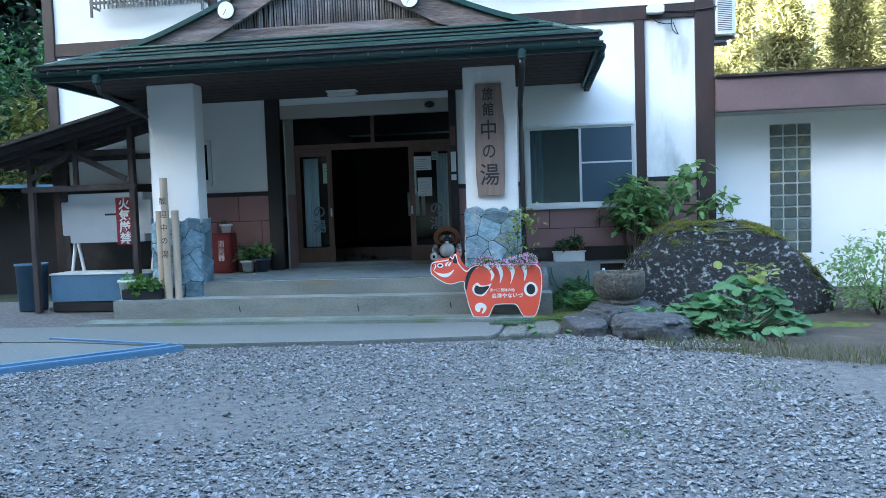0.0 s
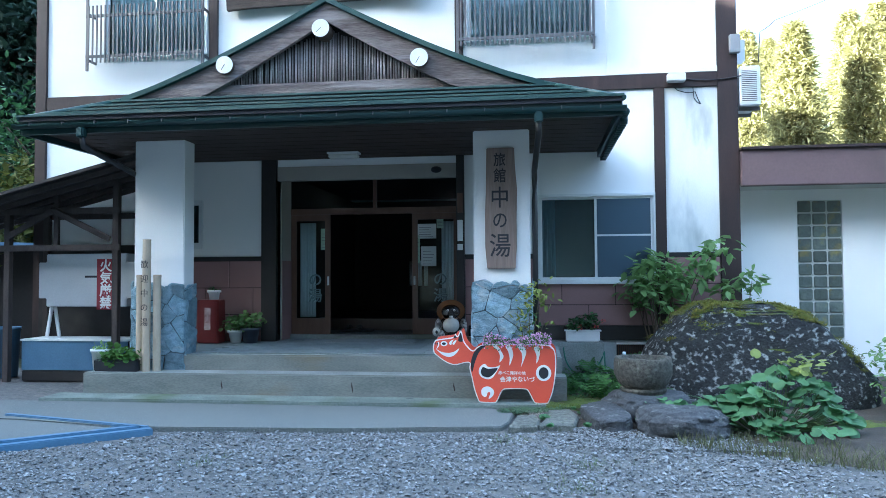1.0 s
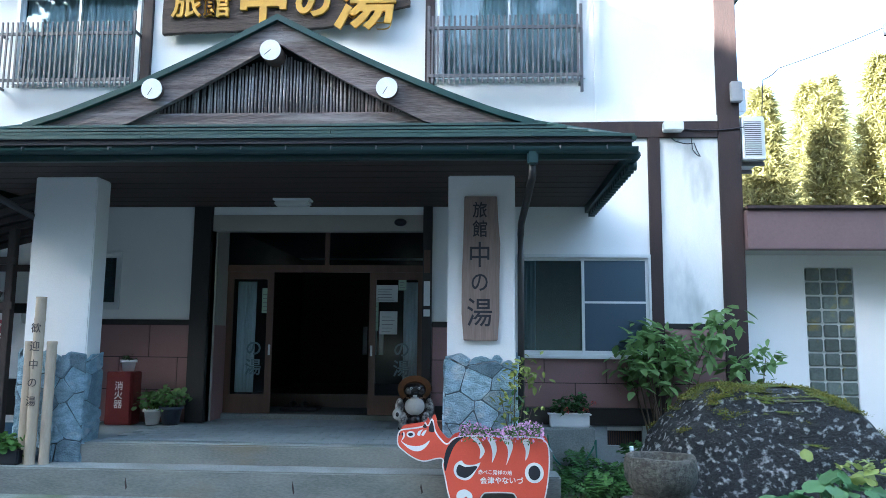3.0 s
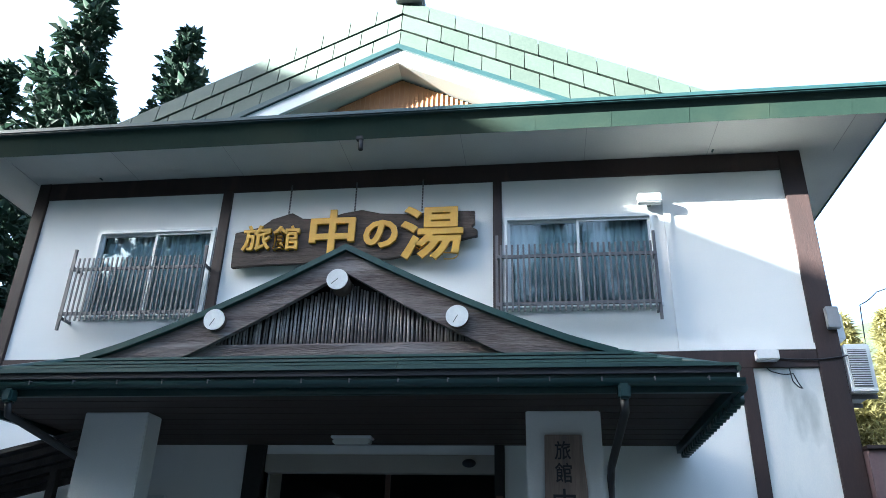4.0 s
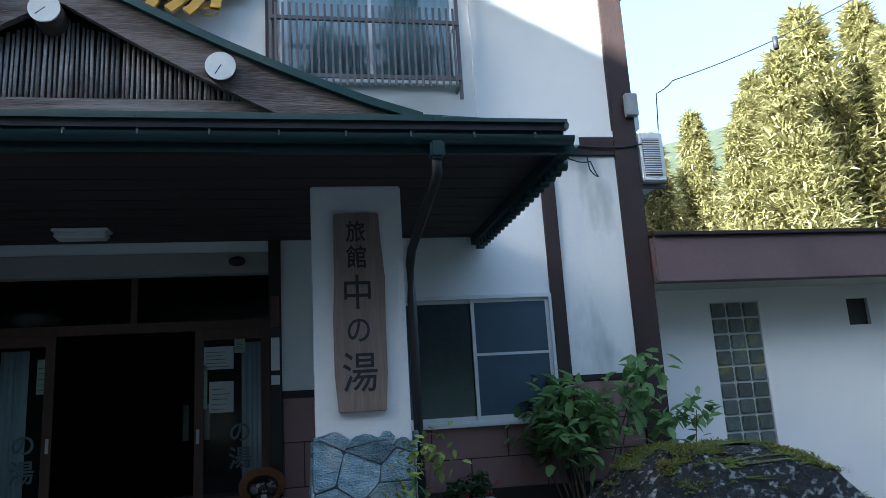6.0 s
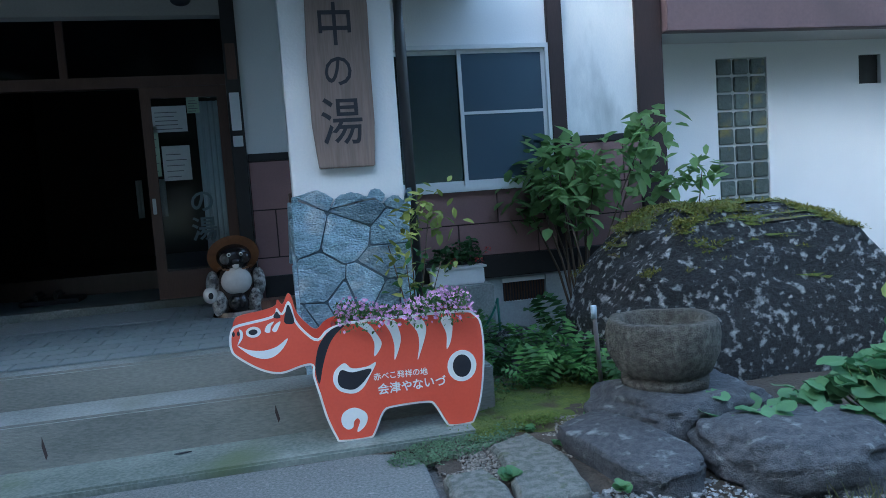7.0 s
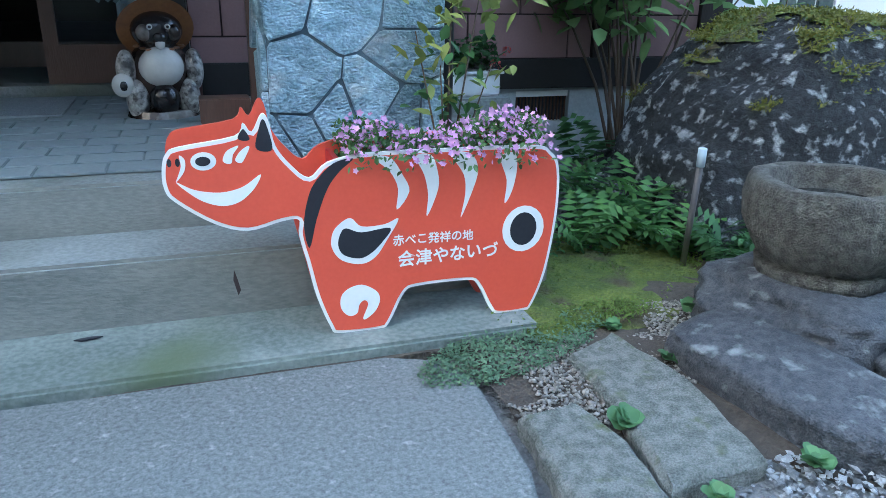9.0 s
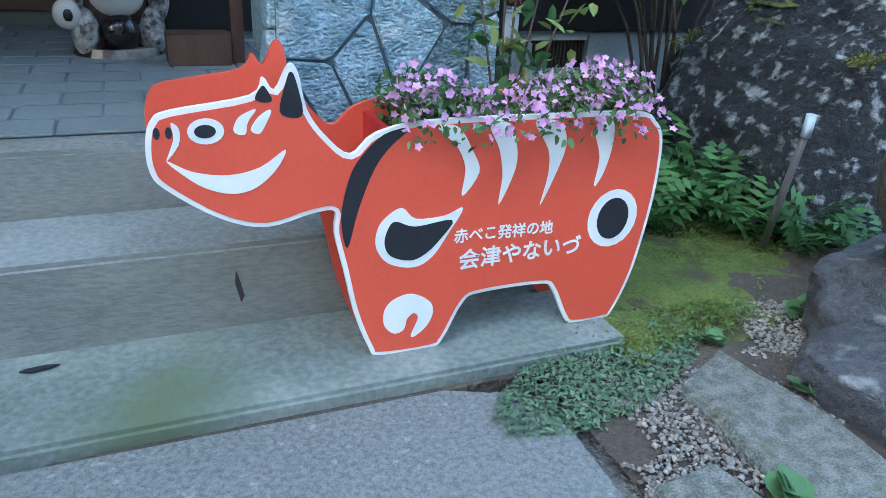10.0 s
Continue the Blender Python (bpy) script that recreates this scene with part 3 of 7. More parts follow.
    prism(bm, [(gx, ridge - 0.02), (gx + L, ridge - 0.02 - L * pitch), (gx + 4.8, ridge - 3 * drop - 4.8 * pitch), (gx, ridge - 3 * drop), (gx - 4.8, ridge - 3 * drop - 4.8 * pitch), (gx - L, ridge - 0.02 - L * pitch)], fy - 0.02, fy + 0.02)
    # black backing paints shadow lines into the gaps between courses
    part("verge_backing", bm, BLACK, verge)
    def lean_out(b):
        for v in b.verts:
            v.co.y -= 0.17 * (-v.co.z - pitch * abs(v.co.x))

    for k in range(3):
        bm = bmesh.new()
        w = L / n
        prism(bm, [(0.007, 0), (w - 0.007, -pitch * (w - 0.007)), (w - 0.007, -pitch * (w - 0.007) - drop + 0.03), (0.007, -drop + 0.03)], -0.05, 0.0)
        lean_out(bm)
        me = mesh_of("shingle", bm, VERGE)
        bm = bmesh.new()
        prism(bm, [(-0.007, 0), (-w + 0.007, -pitch * (w - 0.007)), (-w + 0.007, -pitch * (w - 0.007) - drop + 0.03), (-0.007, -drop + 0.03)], -0.05, 0.0)
        lean_out(bm)
        me2 = mesh_of("shingle", bm, VERGE)
        for i in range(n + k % 2):
            off = max(0, i - (0.5 if k % 2 else 0)) * w
            if ridge - pitch * (off + w) - drop * (k + 1) < 8.0:
                break
            for s, m in ((1, me), (-1, me2)):
                piece("shingle", m, verge, pose(gx + s * off, fy - 0.045 * k - 0.02 + (0.006 if k % 2 and i == 0 else 0), ridge + 0.02 - pitch * off - drop * k))
    low = ridge - drop * 3 + 0.0
    bm = bmesh.new()
    prism(bm, [(gx, low), (gx + 4.9, low - 4.9 * pitch), (gx + 4.9, low - 4.9 * pitch - 0.10), (gx, low - 0.10), (gx - 4.9, low - 4.9 * pitch - 0.10), (gx - 4.9, low - 4.9 * pitch)], 12.92, 13.0)
    struct("trim", bm, GUTTER, "dark green edge strip under the shingled verge", category="trim")
    bm = bmesh.new()
    l2 = low - 0.10
    prism(bm, [(gx, l2), (gx + 4.2, l2 - 4.2 * pitch), (gx + 4.2, l2 - 4.2 * pitch - 0.27), (gx, l2 - 0.27), (gx - 4.2, l2 - 4.2 * pitch - 0.27), (gx - 4.2, l2 - 4.2 * pitch)], 12.97, 13.03)
    struct("barge_board", bm, PLASTER, "white barge board of the roof gable", category="barge board")
    l3 = l2 - 0.27
    bm = bmesh.new()
    prism(bm, [(gx, l3), (gx + 3.6, l3 - 3.6 * pitch), (gx + 3.6, l3 - 3.6 * pitch + 0.04), (gx, l3 + 0.04), (gx - 3.6, l3 - 3.6 * pitch + 0.04), (gx - 3.6, l3 - 3.6 * pitch)], 13.03, 13.45)
    struct("ceiling_gable", bm, SOFFIT, "pale boarded soffit inside the gable", category="soffit")
    bm = bmesh.new()
    prism(bm, [(gx, l3 - 0.05), (gx + 3.4, l3 - 0.05 - 3.4 * pitch), (gx - 3.4, l3 - 0.05 - 3.4 * pitch)], 13.40, 13.48)
    wood = struct("wall_gable", bm, ORANGE_WOOD, "orange-brown boarded gable wall", category="wall")
    x = -3.2
    while x < 3.2:
        top = l3 - 0.06 - abs(x) * pitch
        part("batten", boxes((gx + x, gx + x + 0.03, 13.38, 13.40, max(8.35, top - 1.3), top), bev=0.002), ORANGE_WOOD, wood)
        x += 0.085
    # ridge end ornament
    orn = thing("ridge_ornament", "grey tile ornament on the end of the roof ridge", "roof ornament", pose(gx + 0.1, 13.2, ridge) @ Matrix.Scale(0.72, 4))
    bm = bmesh.new()
    for dx, dz, r in ((-0.22, 0.08, 0.13), (0.0, 0.13, 0.17), (0.24, 0.07, 0.13)):
        t = bmesh.new()
        bmesh.ops.create_cone(t, cap_ends=True, segments=20, radius1=r, radius2=r, depth=0.5)
        merge(bm, t, pose(dx, 0, dz, 90, 0, 0))
    box(bm, -0.32, 0.32, -0.2, 0.3, -0.12, 0.03, 0.02)
    part("tile", bm, mat("grey_roof_tile", (0.16, 0.16, 0.16), (0.09, 0.09, 0.09), 0.6, 4, 30, 0.3), orn)
    bm = bmesh.new()
    for dx, dz, r in ((-0.22, 0.08, 0.07), (0.0, 0.13, 0.09), (0.24, 0.07, 0.07)):
        t = bmesh.new()
        bmesh.ops.create_cone(t, cap_ends=True, segments=20, radius1=r, radius2=r, depth=0.02)
        merge(bm, t, pose(dx, -0.26, dz, 90, 0, 0))
    part("disc", bm, WHITE_METAL, orn, "pale plaster discs on the tile ends")
    lamp = thing("floodlight", "small black lamp under the eaves", "lamp", pose(-3.4, WALL_Y - 0.98, 7.86))
    part("mount", boxes((-0.05, 0.05, -0.04, 0.04, -0.03, 0.04), bev=0.01), BLACK, lamp)
    part("lamp_body", tube(bmesh.new(), [(0.02, 0, -0.03), (0.03, -0.02, -0.2)], 0.035, 10), BLACK, lamp)


build_upper_roof()

# ---- porch: canopy, pillars, steps ----
CAN = dict(x0=-7.08, x1=0.90, y0=9.9, z=3.62, gx=-3.1, gh=3.06, gz=4.18, top=5.54, gy=10.92)


def gable_line(n=24, lift=0.0):
    """The curved roof edge from the ridge outward: x from the middle, height."""
    out = []
    for i in range(n + 1):
        u = i / n
        z = CAN["top"] - (CAN["top"] - CAN["gz"]) * (u + 0.055 * math.sin(u * math.pi)) + (0.03 * max(0, u - 0.85) / 0.15)
        out.append((u * CAN["gh"], z + lift))
    return out


def build_canopy():
    c = CAN
    line = gable_line()
    both = [(c["gx"] - x, z) for x, z in line[::-1]] + [(c["gx"] + x, z) for x, z in line[1:]]
    bm = bmesh.new()
    prism(bm, both + [(x, z - 0.075) for x, z in both[::-1]], c["gy"] - 0.06, WALL_Y)
    struct("canopy_roof", bm, GREEN_ROOF, "curved green metal roof over the porch", category="roof")
    # barge boards
    def barge(side):
        xs = [(c["gx"] + side * x, z - 0.08) for x, z in line]
        lo = [(c["gx"] + side * x * 0.93, max(z - 0.34 - 0.10 * (x / c["gh"]), c["gz"] + 0.0)) for x, z in line if x < c["gh"] * 0.78]
        return xs[:-1] + lo[::-1]
    for side in (-1, 1):
        bm = bmesh.new()
        prism(bm, barge(side), c["gy"], c["gy"] + 0.07)
        struct("barge_board", bm, GREY_WOOD, "weathered grey-brown barge board of the porch gable", category="barge board")
    # lattice of thin stalks behind, and the tie beam
    lat = thing("gable_lattice", "screen of thin grey bamboo stalks in the porch gable", "lattice")
    part("backing", prism(bmesh.new(), [(c["gx"] - 2.4, 4.2), (c["gx"] + 2.4, 4.2), (c["gx"], 5.25)], 11.14, 11.18), TIMBER_BLACK, lat)
    random.seed(5)
    x = -1.55
    while x < 1.55:
        w = random.uniform(0.010, 0.017)
        h = 5.14 - abs(x) * 0.42 + random.uniform(-0.02, 0.02)
        bm = bmesh.new()
        tube(bm, [(c["gx"] + x, 11.10 + random.uniform(-0.008, 0.008), 4.36), (c["gx"] + x + random.uniform(-0.01, 0.01), 11.10, h)], w, 6)
        part("stalk", bm, LATTICE, lat)
        x += random.uniform(0.032, 0.05)
    struct("tie_beam", boxes((c["gx"] - 2.3, c["gx"] + 2.3, 11.0, 11.12, 4.18, 4.36), bev=0.012), GREY_WOOD, "weathered tie beam below the lattice", category="beam")
    bark = mat("log_bark", (0.085, 0.055, 0.04), (0.05, 0.032, 0.025), 0.8, 6, 30, 0.6, 0.006)
    for x, z, r in ((-3.165, 5.08, 0.125), (-4.585, 4.615, 0.125), (-1.76, 4.60, 0.125)):
        lg = thing("log", "round purlin log with a white painted end", "log", pose(x, 10.86, z), "gable logs")
        bm = bmesh.new()
        tube(bm, [(0, 0.004, 0), (0, 0.4, 0), (0, 1.5, 0)], r, 24)
        part("log_body", bm, bark, lg)
        bm = bmesh.new()
        t = bmesh.new()
        bmesh.ops.create_cone(t, cap_ends=True, segments=28, radius1=r - 0.006, radius2=r + 0.002, depth=0.03)
        merge(bm, t, pose(0, -0.004, 0, 90, 0, 0))
        box(bm, -0.004, 0.004, -0.021, -0.0195, -r * 0.7, r * 0.1, m=pose(0, 0, 0, 0, 30 + 40 * (z - 4.6), 0), mi=1)
        part("end_cap", bm, [LOG_END, BLACK], lg, "white painted cut end")
    # skirt in lapped courses on the front and both sides
    skirt = struct("canopy_skirt", boxes((c["x0"] + 0.3, c["x1"] - 0.3, c["y0"] + 0.5, 11.1, 3.62, 3.66)), GREEN_ROOF, "lapped green roof skirt round the porch canopy", category="roof")
    n = 5
    for k in range(n):
        u0, u1 = k / n, (k + 1) / n + 0.02
        ya, yb = c["y0"] + (11.0 - c["y0"]) * u0, c["y0"] + (11.0 - c["y0"]) * u1
        curve = lambda u: 3.68 + 0.50 * (u ** 1.15)
        za, zb = curve(u0) + 0.075, curve(u1) + 0.012
        side = lambda u: (c["x0"] + 1.0 * u, c["x1"] - 0.98 * u)
        (la, ra), (lb, rb) = side(u0), side(u1)
        def course(pts, th=0.028):
            bm = bmesh.new()
            top = [bm.verts.new(p) for p in pts]
            bot = [bm.verts.new((p[0], p[1], p[2] - th)) for p in pts]
            bm.faces.new(top)
            bm.faces.new(bot[::-1])
            for i in range(len(pts)):
                j = (i + 1) % len(pts)
                bm.faces.new((top[i], bot[i], bot[j], top[j]))
            return bm
        # long sheets along the front
        cuts = [la + (ra - la) * f for f in ((0, 0.23, 0.48, 0.74, 1.0) if k % 2 else (0, 0.12, 0.36, 0.61, 0.87, 1.0))]
        for p, q in zip(cuts, cuts[1:]):
            f = lambda x: lb + (rb - lb) * (x - la) / (ra - la)
            part("sheet", course([(p + 0.002, ya - 0.03, za), (q - 0.002, ya - 0.03, za), (f(q) - 0.002, yb, zb), (f(p) + 0.002, yb, zb)]), GREEN_TILE, skirt)
        # black strip paints the shadow gap below each course lip
        part("butt_edge", boxes((la + 0.01, ra - 0.01, ya - 0.004, ya + 0.012, za - 0.085, za - 0.028)), BLACK, skirt, "black strip painting the shadow gap under a roofing course")
        part("sheet", course([(ra, ya, za), (ra, WALL_Y, za), (rb, WALL_Y, zb), (rb, yb, zb)]), GREEN_TILE, skirt)
        part("sheet", course([(la, WALL_Y, za), (la, ya, za), (lb, yb, zb), (lb, WALL_Y, zb)]), GREEN_TILE, skirt)
    # hip ridges
    for s, xa, xb in ((-1, c["x0"], c["x0"] + 1.0), (1, c["x1"], c["x1"] - 0.98)):
        struct("hip_ridge", tube(bmesh.new(), [(xa, c["y0"], 3.71), ((xa + xb) / 2, (c["y0"] + 11.0) / 2, 3.96), (xb, 11.0, 4.22)], 0.035, 8), GREEN_ROOF, "green hip ridge of the canopy", category="ridge")
    # fascia, gutter with hooks
    struct("canopy_fascia", boxes((c["x0"] + 0.02, c["x1"] - 0.02, c["y0"] + 0.03, c["y0"] + 0.08, 3.50, 3.68), (c["x1"] - 0.07, c["x1"] - 0.02, c["y0"] + 0.08, WALL_Y, 3.50, 3.68), (c["x0"] + 0.02, c["x0"] + 0.07, c["y0"] + 0.08, WALL_Y, 3.50, 3.68)), GUTTER, "dark green fascia of the canopy", category="fascia")
    gut = thing("gutter", "dark green half-round gutter along the canopy eave", "gutter")
    bm = bmesh.new()
    prof = [(-0.06 * math.cos(a), -0.06 * math.sin(a)) for a in np.linspace(0, math.pi, 9)]
    ra = [bm.verts.new((c["x0"] - 0.02, c["y0"] - 0.035 + p, 3.62 + q)) for p, q in prof]
    rb = [bm.verts.new((c["x1"] + 0.02, c["y0"] - 0.035 + p, 3.60 + q)) for p, q in prof]
    for i in range(8):
        bm.faces.new((ra[i], ra[i + 1], rb[i + 1], rb[i])).smooth = True
    bm.faces.new(ra)
    bm.faces.new(rb)
    g = part("trough", bm, GUTTER, gut)
    me = mesh_of("hook", boxes((-0.006, 0.006, -0.104, 0.02, -0.005, 0.012), (-0.006, 0.006, -0.108, -0.1, -0.03, 0.012)), IRON)
    for i in range(17):
        piece("hook", me, gut, pose(c["x0"] + 0.25 + i * 0.465, c["y0"], 3.62 - i * 0.001))
    # scalloped edge along the right side
    struct("gutter_side", tube(bmesh.new(), [(c["x1"] + 0.02, c["y0"] + 0.05, 3.55), (c["x1"] + 0.02, WALL_Y - 0.06, 3.53)], 0.05, 10), GUTTER, "dark side gutter of the canopy", category="gutter")
    me = mesh_of("tile_end", tube(bmesh.new(), [(-0.03, 0, 0), (0.06, 0, 0)], 0.05, 10), GUTTER)
    edge = thing("eave_tiles", "row of dark rounded tile ends on the canopy side", "tiles")
    for i in range(20):
        piece("tile_end", me, edge, pose(c["x1"] - 0.0, c["y0"] + 0.25 + i * 0.15, 3.48))
    pipe_brown = mat("dark_brown_pipe", (0.03, 0.027, 0.028), (0.02, 0.02, 0.021), 0.45, 2, 30, 0.1, 0.002)
    for x, x2, rest in ((-0.13, -0.19, ((-0.19, 10.95, 3.0), (-0.19, 11.1, 2.9), (-0.19, 11.1, 2.6), (-0.19, 11.1, 0.20))), (-6.12, -6.1, ((-6.0, 11.86, 2.95), (-6.0, 11.9, 2.8), (-6.0, 11.9, 0.47)))):
        dp = thing("downpipe", "dark brown rainwater downpipe with a green hopper on the pillar", "downpipe")
        part("hopper", boxes((x - 0.055, x + 0.055, 9.80, 9.92, 3.42, 3.56), bev=0.02), GUTTER, dp)
        part("pipe", tube(bmesh.new(), [(x, 9.86, 3.45), (x, 9.9, 3.32), *rest], 0.04, 10), pipe_brown, dp)
    struct("ceiling_porch", boxes((c["x0"] + 0.08, c["x1"] - 0.08, c["y0"] + 0.08, WALL_Y - 0.05, 3.585, 3.62)), PORCH_CEIL, "brown plank ceiling of the porch", category="ceiling")
    t = bmesh.new()
    for y in np.arange(10.2, 13.0, 0.30):
        box(t, c["x0"] + 0.09, c["x1"] - 0.09, y, y + 0.012, 3.581, 3.586)
    struct("trim", t, TIMBER, "thin battens across the porch ceiling", category="trim")
    lamp = thing("ceiling_lamp", "white flat lamp under the porch ceiling", "ceiling lamp", pose(-3.24, 12.4, 3.575))
    part("lamp_base", boxes((-0.26, 0.26, -0.1, 0.1, -0.03, 0.0), bev=0.008), WHITE_METAL, lamp)
    part("diffuser", boxes((-0.24, 0.24, -0.085, 0.085, -0.1, -0.031), bev=0.02), mat("frosted_cover", (0.72, 0.72, 0.68), (0.66, 0.66, 0.62), 0.3, 3, 20, 0.05), lamp)


def clad_face(parent, x0, x1, z0, z1, y, seed, count, face):
    """Irregular flat stones set in mortar: cells grown round random seeds, shrunk to leave joints."""
    random.seed(seed)
    pts = []
    tries = 0
    while len(pts) < count and tries < 4000:
        tries += 1
        p = Vector((random.uniform(x0, x1), random.uniform(z0, z1 + 0.06)))
        if all((p - q).length > 0.52 * math.sqrt((x1 - x0) * (z1 - z0) / count) for q in pts):
            pts.append(p)
    for p in pts:
        poly = [Vector((x0, z0)), Vector((x1, z0)), Vector((x1, z1)), Vector((x0, z1))]
        for q in pts:
            if q is p:
                continue
            mid, d = (p + q) / 2, (q - p).normalized()
            mid = mid - d * 0.0055
            out = []
            for i, a in enumerate(poly):
                b = poly[(i + 1) % len(poly)]
                da, db = (a - mid).dot(d), (b - mid).dot(d)
                if da <= 0:
                    out.append(a)
                if da * db < 0:
                    out.append(a + (b - a) * (da / (da - db)))
            poly = out
            if len(poly) < 3:
                break
        if len(poly) < 3:
            continue
        cen = sum(poly, Vector((0, 0))) / len(poly)
        if cen.y > z1 - 0.25:       # the top row ends in rounded heads
            lo, hi = min(v.x for v in poly), max(v.x for v in poly)
            drop, w = random.uniform(0.0, 0.11), max(0.05, (hi - lo) / 2)
            head = [v for v in poly if v.y > z1 - 0.01]
            rest = [v for v in poly if v.y <= z1 - 0.01]
            if len(head) == 2 and rest:
                arch = [head[0].lerp(head[1], k / 5) for k in range(6)]
                arch = [Vector((v.x, v.y - drop - 0.075 * min(1.0, abs(v.x - cen.x) / w) ** 2.2)) for v in arch]
                i = poly.index(head[0])
                poly = arch + poly[i + 2:] + poly[:i] if poly[(i + 1) % len(poly)] is head[1] else poly
        ring = []
        for i, a in enumerate(poly):
            b, c2 = poly[(i + 1) % len(poly)], poly[i - 1]
            r = 0.16
            ring += [a + (c2 - a) * r * 0.5, a + (b - a) * r * 0.5]
        ring = [v + Vector((random.uniform(-0.006, 0.006), random.uniform(-0.006, 0.006))) for v in ring]
        th = random.uniform(0.012, 0.032)
        tilt = (random.uniform(-0.07, 0.07), random.uniform(-0.07, 0.07))
        bm = bmesh.new()
        def put(v, k, depth):
            s = cen + (v - cen) * k
            d = depth + tilt[0] * (s.x - cen.x) + tilt[1] * (s.y - cen.y) if depth else 0
            return bm.verts.new(face(s.x, s.y, y, d))
        r0 = [put(v, 1.0, 0.0) for v in ring]
        r1 = [put(v, 0.992, th * 0.75) for v in ring]
        r2 = [put(v, 0.955, th) for v in ring]
        m = len(ring)
        for qa, qb in ((r0, r1), (r1, r2)):
            for i in range(m):
                bm.faces.new((qa[i], qa[(i + 1) % m], qb[(i + 1) % m], qb[i]))
        bm.faces.new(r2)
        part("stone", bm, STONE_CLAD, parent)


def build_pillar(name_label, x0, x1, seed):
    p = struct("pillar", boxes((x0, x1, 11.02, 11.34, 0.17, 3.585), bev=0.012), PLASTER, name_label, category="pillar")
    base = part("stone_base", boxes((x0 - 0.02, x1 + 0.02, 11.0, 11.36, 0.17, 1.40)), MORTAR, p, "irregular blue-green stone cladding round the foot")
    clad_face(base, x0 - 0.02, x1 + 0.02, 0.19, 1.54, 11.0, seed, 21, lambda u, z, y, d: (u, y - d, z))
    clad_face(base, 11.0, 11.36, 0.19, 1.54, x1 + 0.02, seed + 1, 7, lambda u, z, y, d: (y + d, u, z))
    clad_face(base, 11.0, 11.36, 0.19, 1.54, x0 - 0.02, seed + 2, 7, lambda u, z, y, d: (y - d, u, z))


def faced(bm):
    """Give the upright faces of a step the second material, which holds their duller light."""
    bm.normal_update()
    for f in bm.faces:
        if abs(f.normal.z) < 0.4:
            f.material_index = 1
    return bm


def build_steps():
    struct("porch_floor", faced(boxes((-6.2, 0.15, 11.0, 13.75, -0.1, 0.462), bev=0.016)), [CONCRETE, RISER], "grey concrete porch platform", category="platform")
    fl = struct("porch_tiles", boxes((-6.1, 0.1, 11.2, 13.7, 0.462, 0.466)), TILE_JOINT, "grey porch floor tiles with worn joints", category="floor")
    me = mesh_of("tile", boxes((-0.147, 0.147, -0.097, 0.097, 0, 0.012), bev=0.004), TERRACE)
    for k in range(12):
        for i in range(19):
            x = -4.95 + i * 0.302 + (0.15 if k % 2 else 0)
            if x < -0.15:
                piece("tile", me, fl, pose(x, 11.26 + k * 0.202, 0.466))
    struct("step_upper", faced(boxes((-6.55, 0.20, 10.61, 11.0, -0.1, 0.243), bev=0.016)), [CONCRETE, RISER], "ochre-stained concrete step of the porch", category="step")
    struct("step_lower", boxes((-6.9, -0.06, 10.15, 10.63, -0.2, -0.045), bev=0.014), CONC_GREEN, "low worn concrete tread before the steps", category="step")
    bm = bmesh.new()
    pts = [(-4.75, 8.62), (-2.3, 8.77), (-0.58, 9.02), (-0.50, 9.30), (-0.47, 9.85), (-0.56, 10.05), (-0.75, 10.13), (-7.5, 10.16), (-9.5, 10.1), (-9.5, 9.0), (-6.3, 8.95)]
    a = [bm.verts.new((x, y, -0.085)) for x, y in pts]
    b = [bm.verts.new((x, y, -0.25)) for x, y in pts]
    bm.faces.new(a)
    for i in range(len(pts)):
        bm.faces.new((a[i], b[i], b[(i + 1) % len(pts)], a[(i + 1) % len(pts)]))
    bmesh.ops.bevel(bm, geom=[e for e in bm.edges if e.verts[0].co.z > -0.1 and e.verts[1].co.z > -0.1], offset=0.012, segments=2, affect="EDGES")
    struct("apron", bm, APRON, "rough grey concrete apron in front of the steps", category="apron")
    strip = bmesh.new()
    for i in range(60):
        x = -7.0 + i * 0.115
        if noise.noise(Vector((x * 1.7, 0, 4))) > -0.15:
            box(strip, x, x + 0.118, 10.125 + 0.012 * noise.noise(Vector((x * 5, 7, 0))), 10.148, -0.15, -0.094 + 0.006 * noise.noise(Vector((x * 9, 2, 0))))
    struct("trim", strip, SOIL, "dark soil and moss in the joint before the tread", category="joint")
    # cracks in the step front
    bm = bmesh.new()
    for x, z, h in ((-1.28, 0.10, 0.12), (-2.66, 0.08, 0.15), (-4.5, 0.09, 0.13)):
        prism(bm, [(x, z + h / 2), (x + 0.012, z + h * 0.1), (x + 0.022, z - h * 0.3), (x + 0.010, z - h / 2), (x + 0.002, z - h * 0.2), (x - 0.006, z + h * 0.1)], 10.6065, 10.609)
    struct("trim", bm, JOINT, "short dark cracks in the step front", category="crack")


build_canopy()
build_pillar("white plastered porch pillar with a blue-green stone foot", -6.03, -5.26, 11)
build_pillar("white plastered porch pillar with a stone foot and name board", -1.035, -0.258, 23)
build_steps()


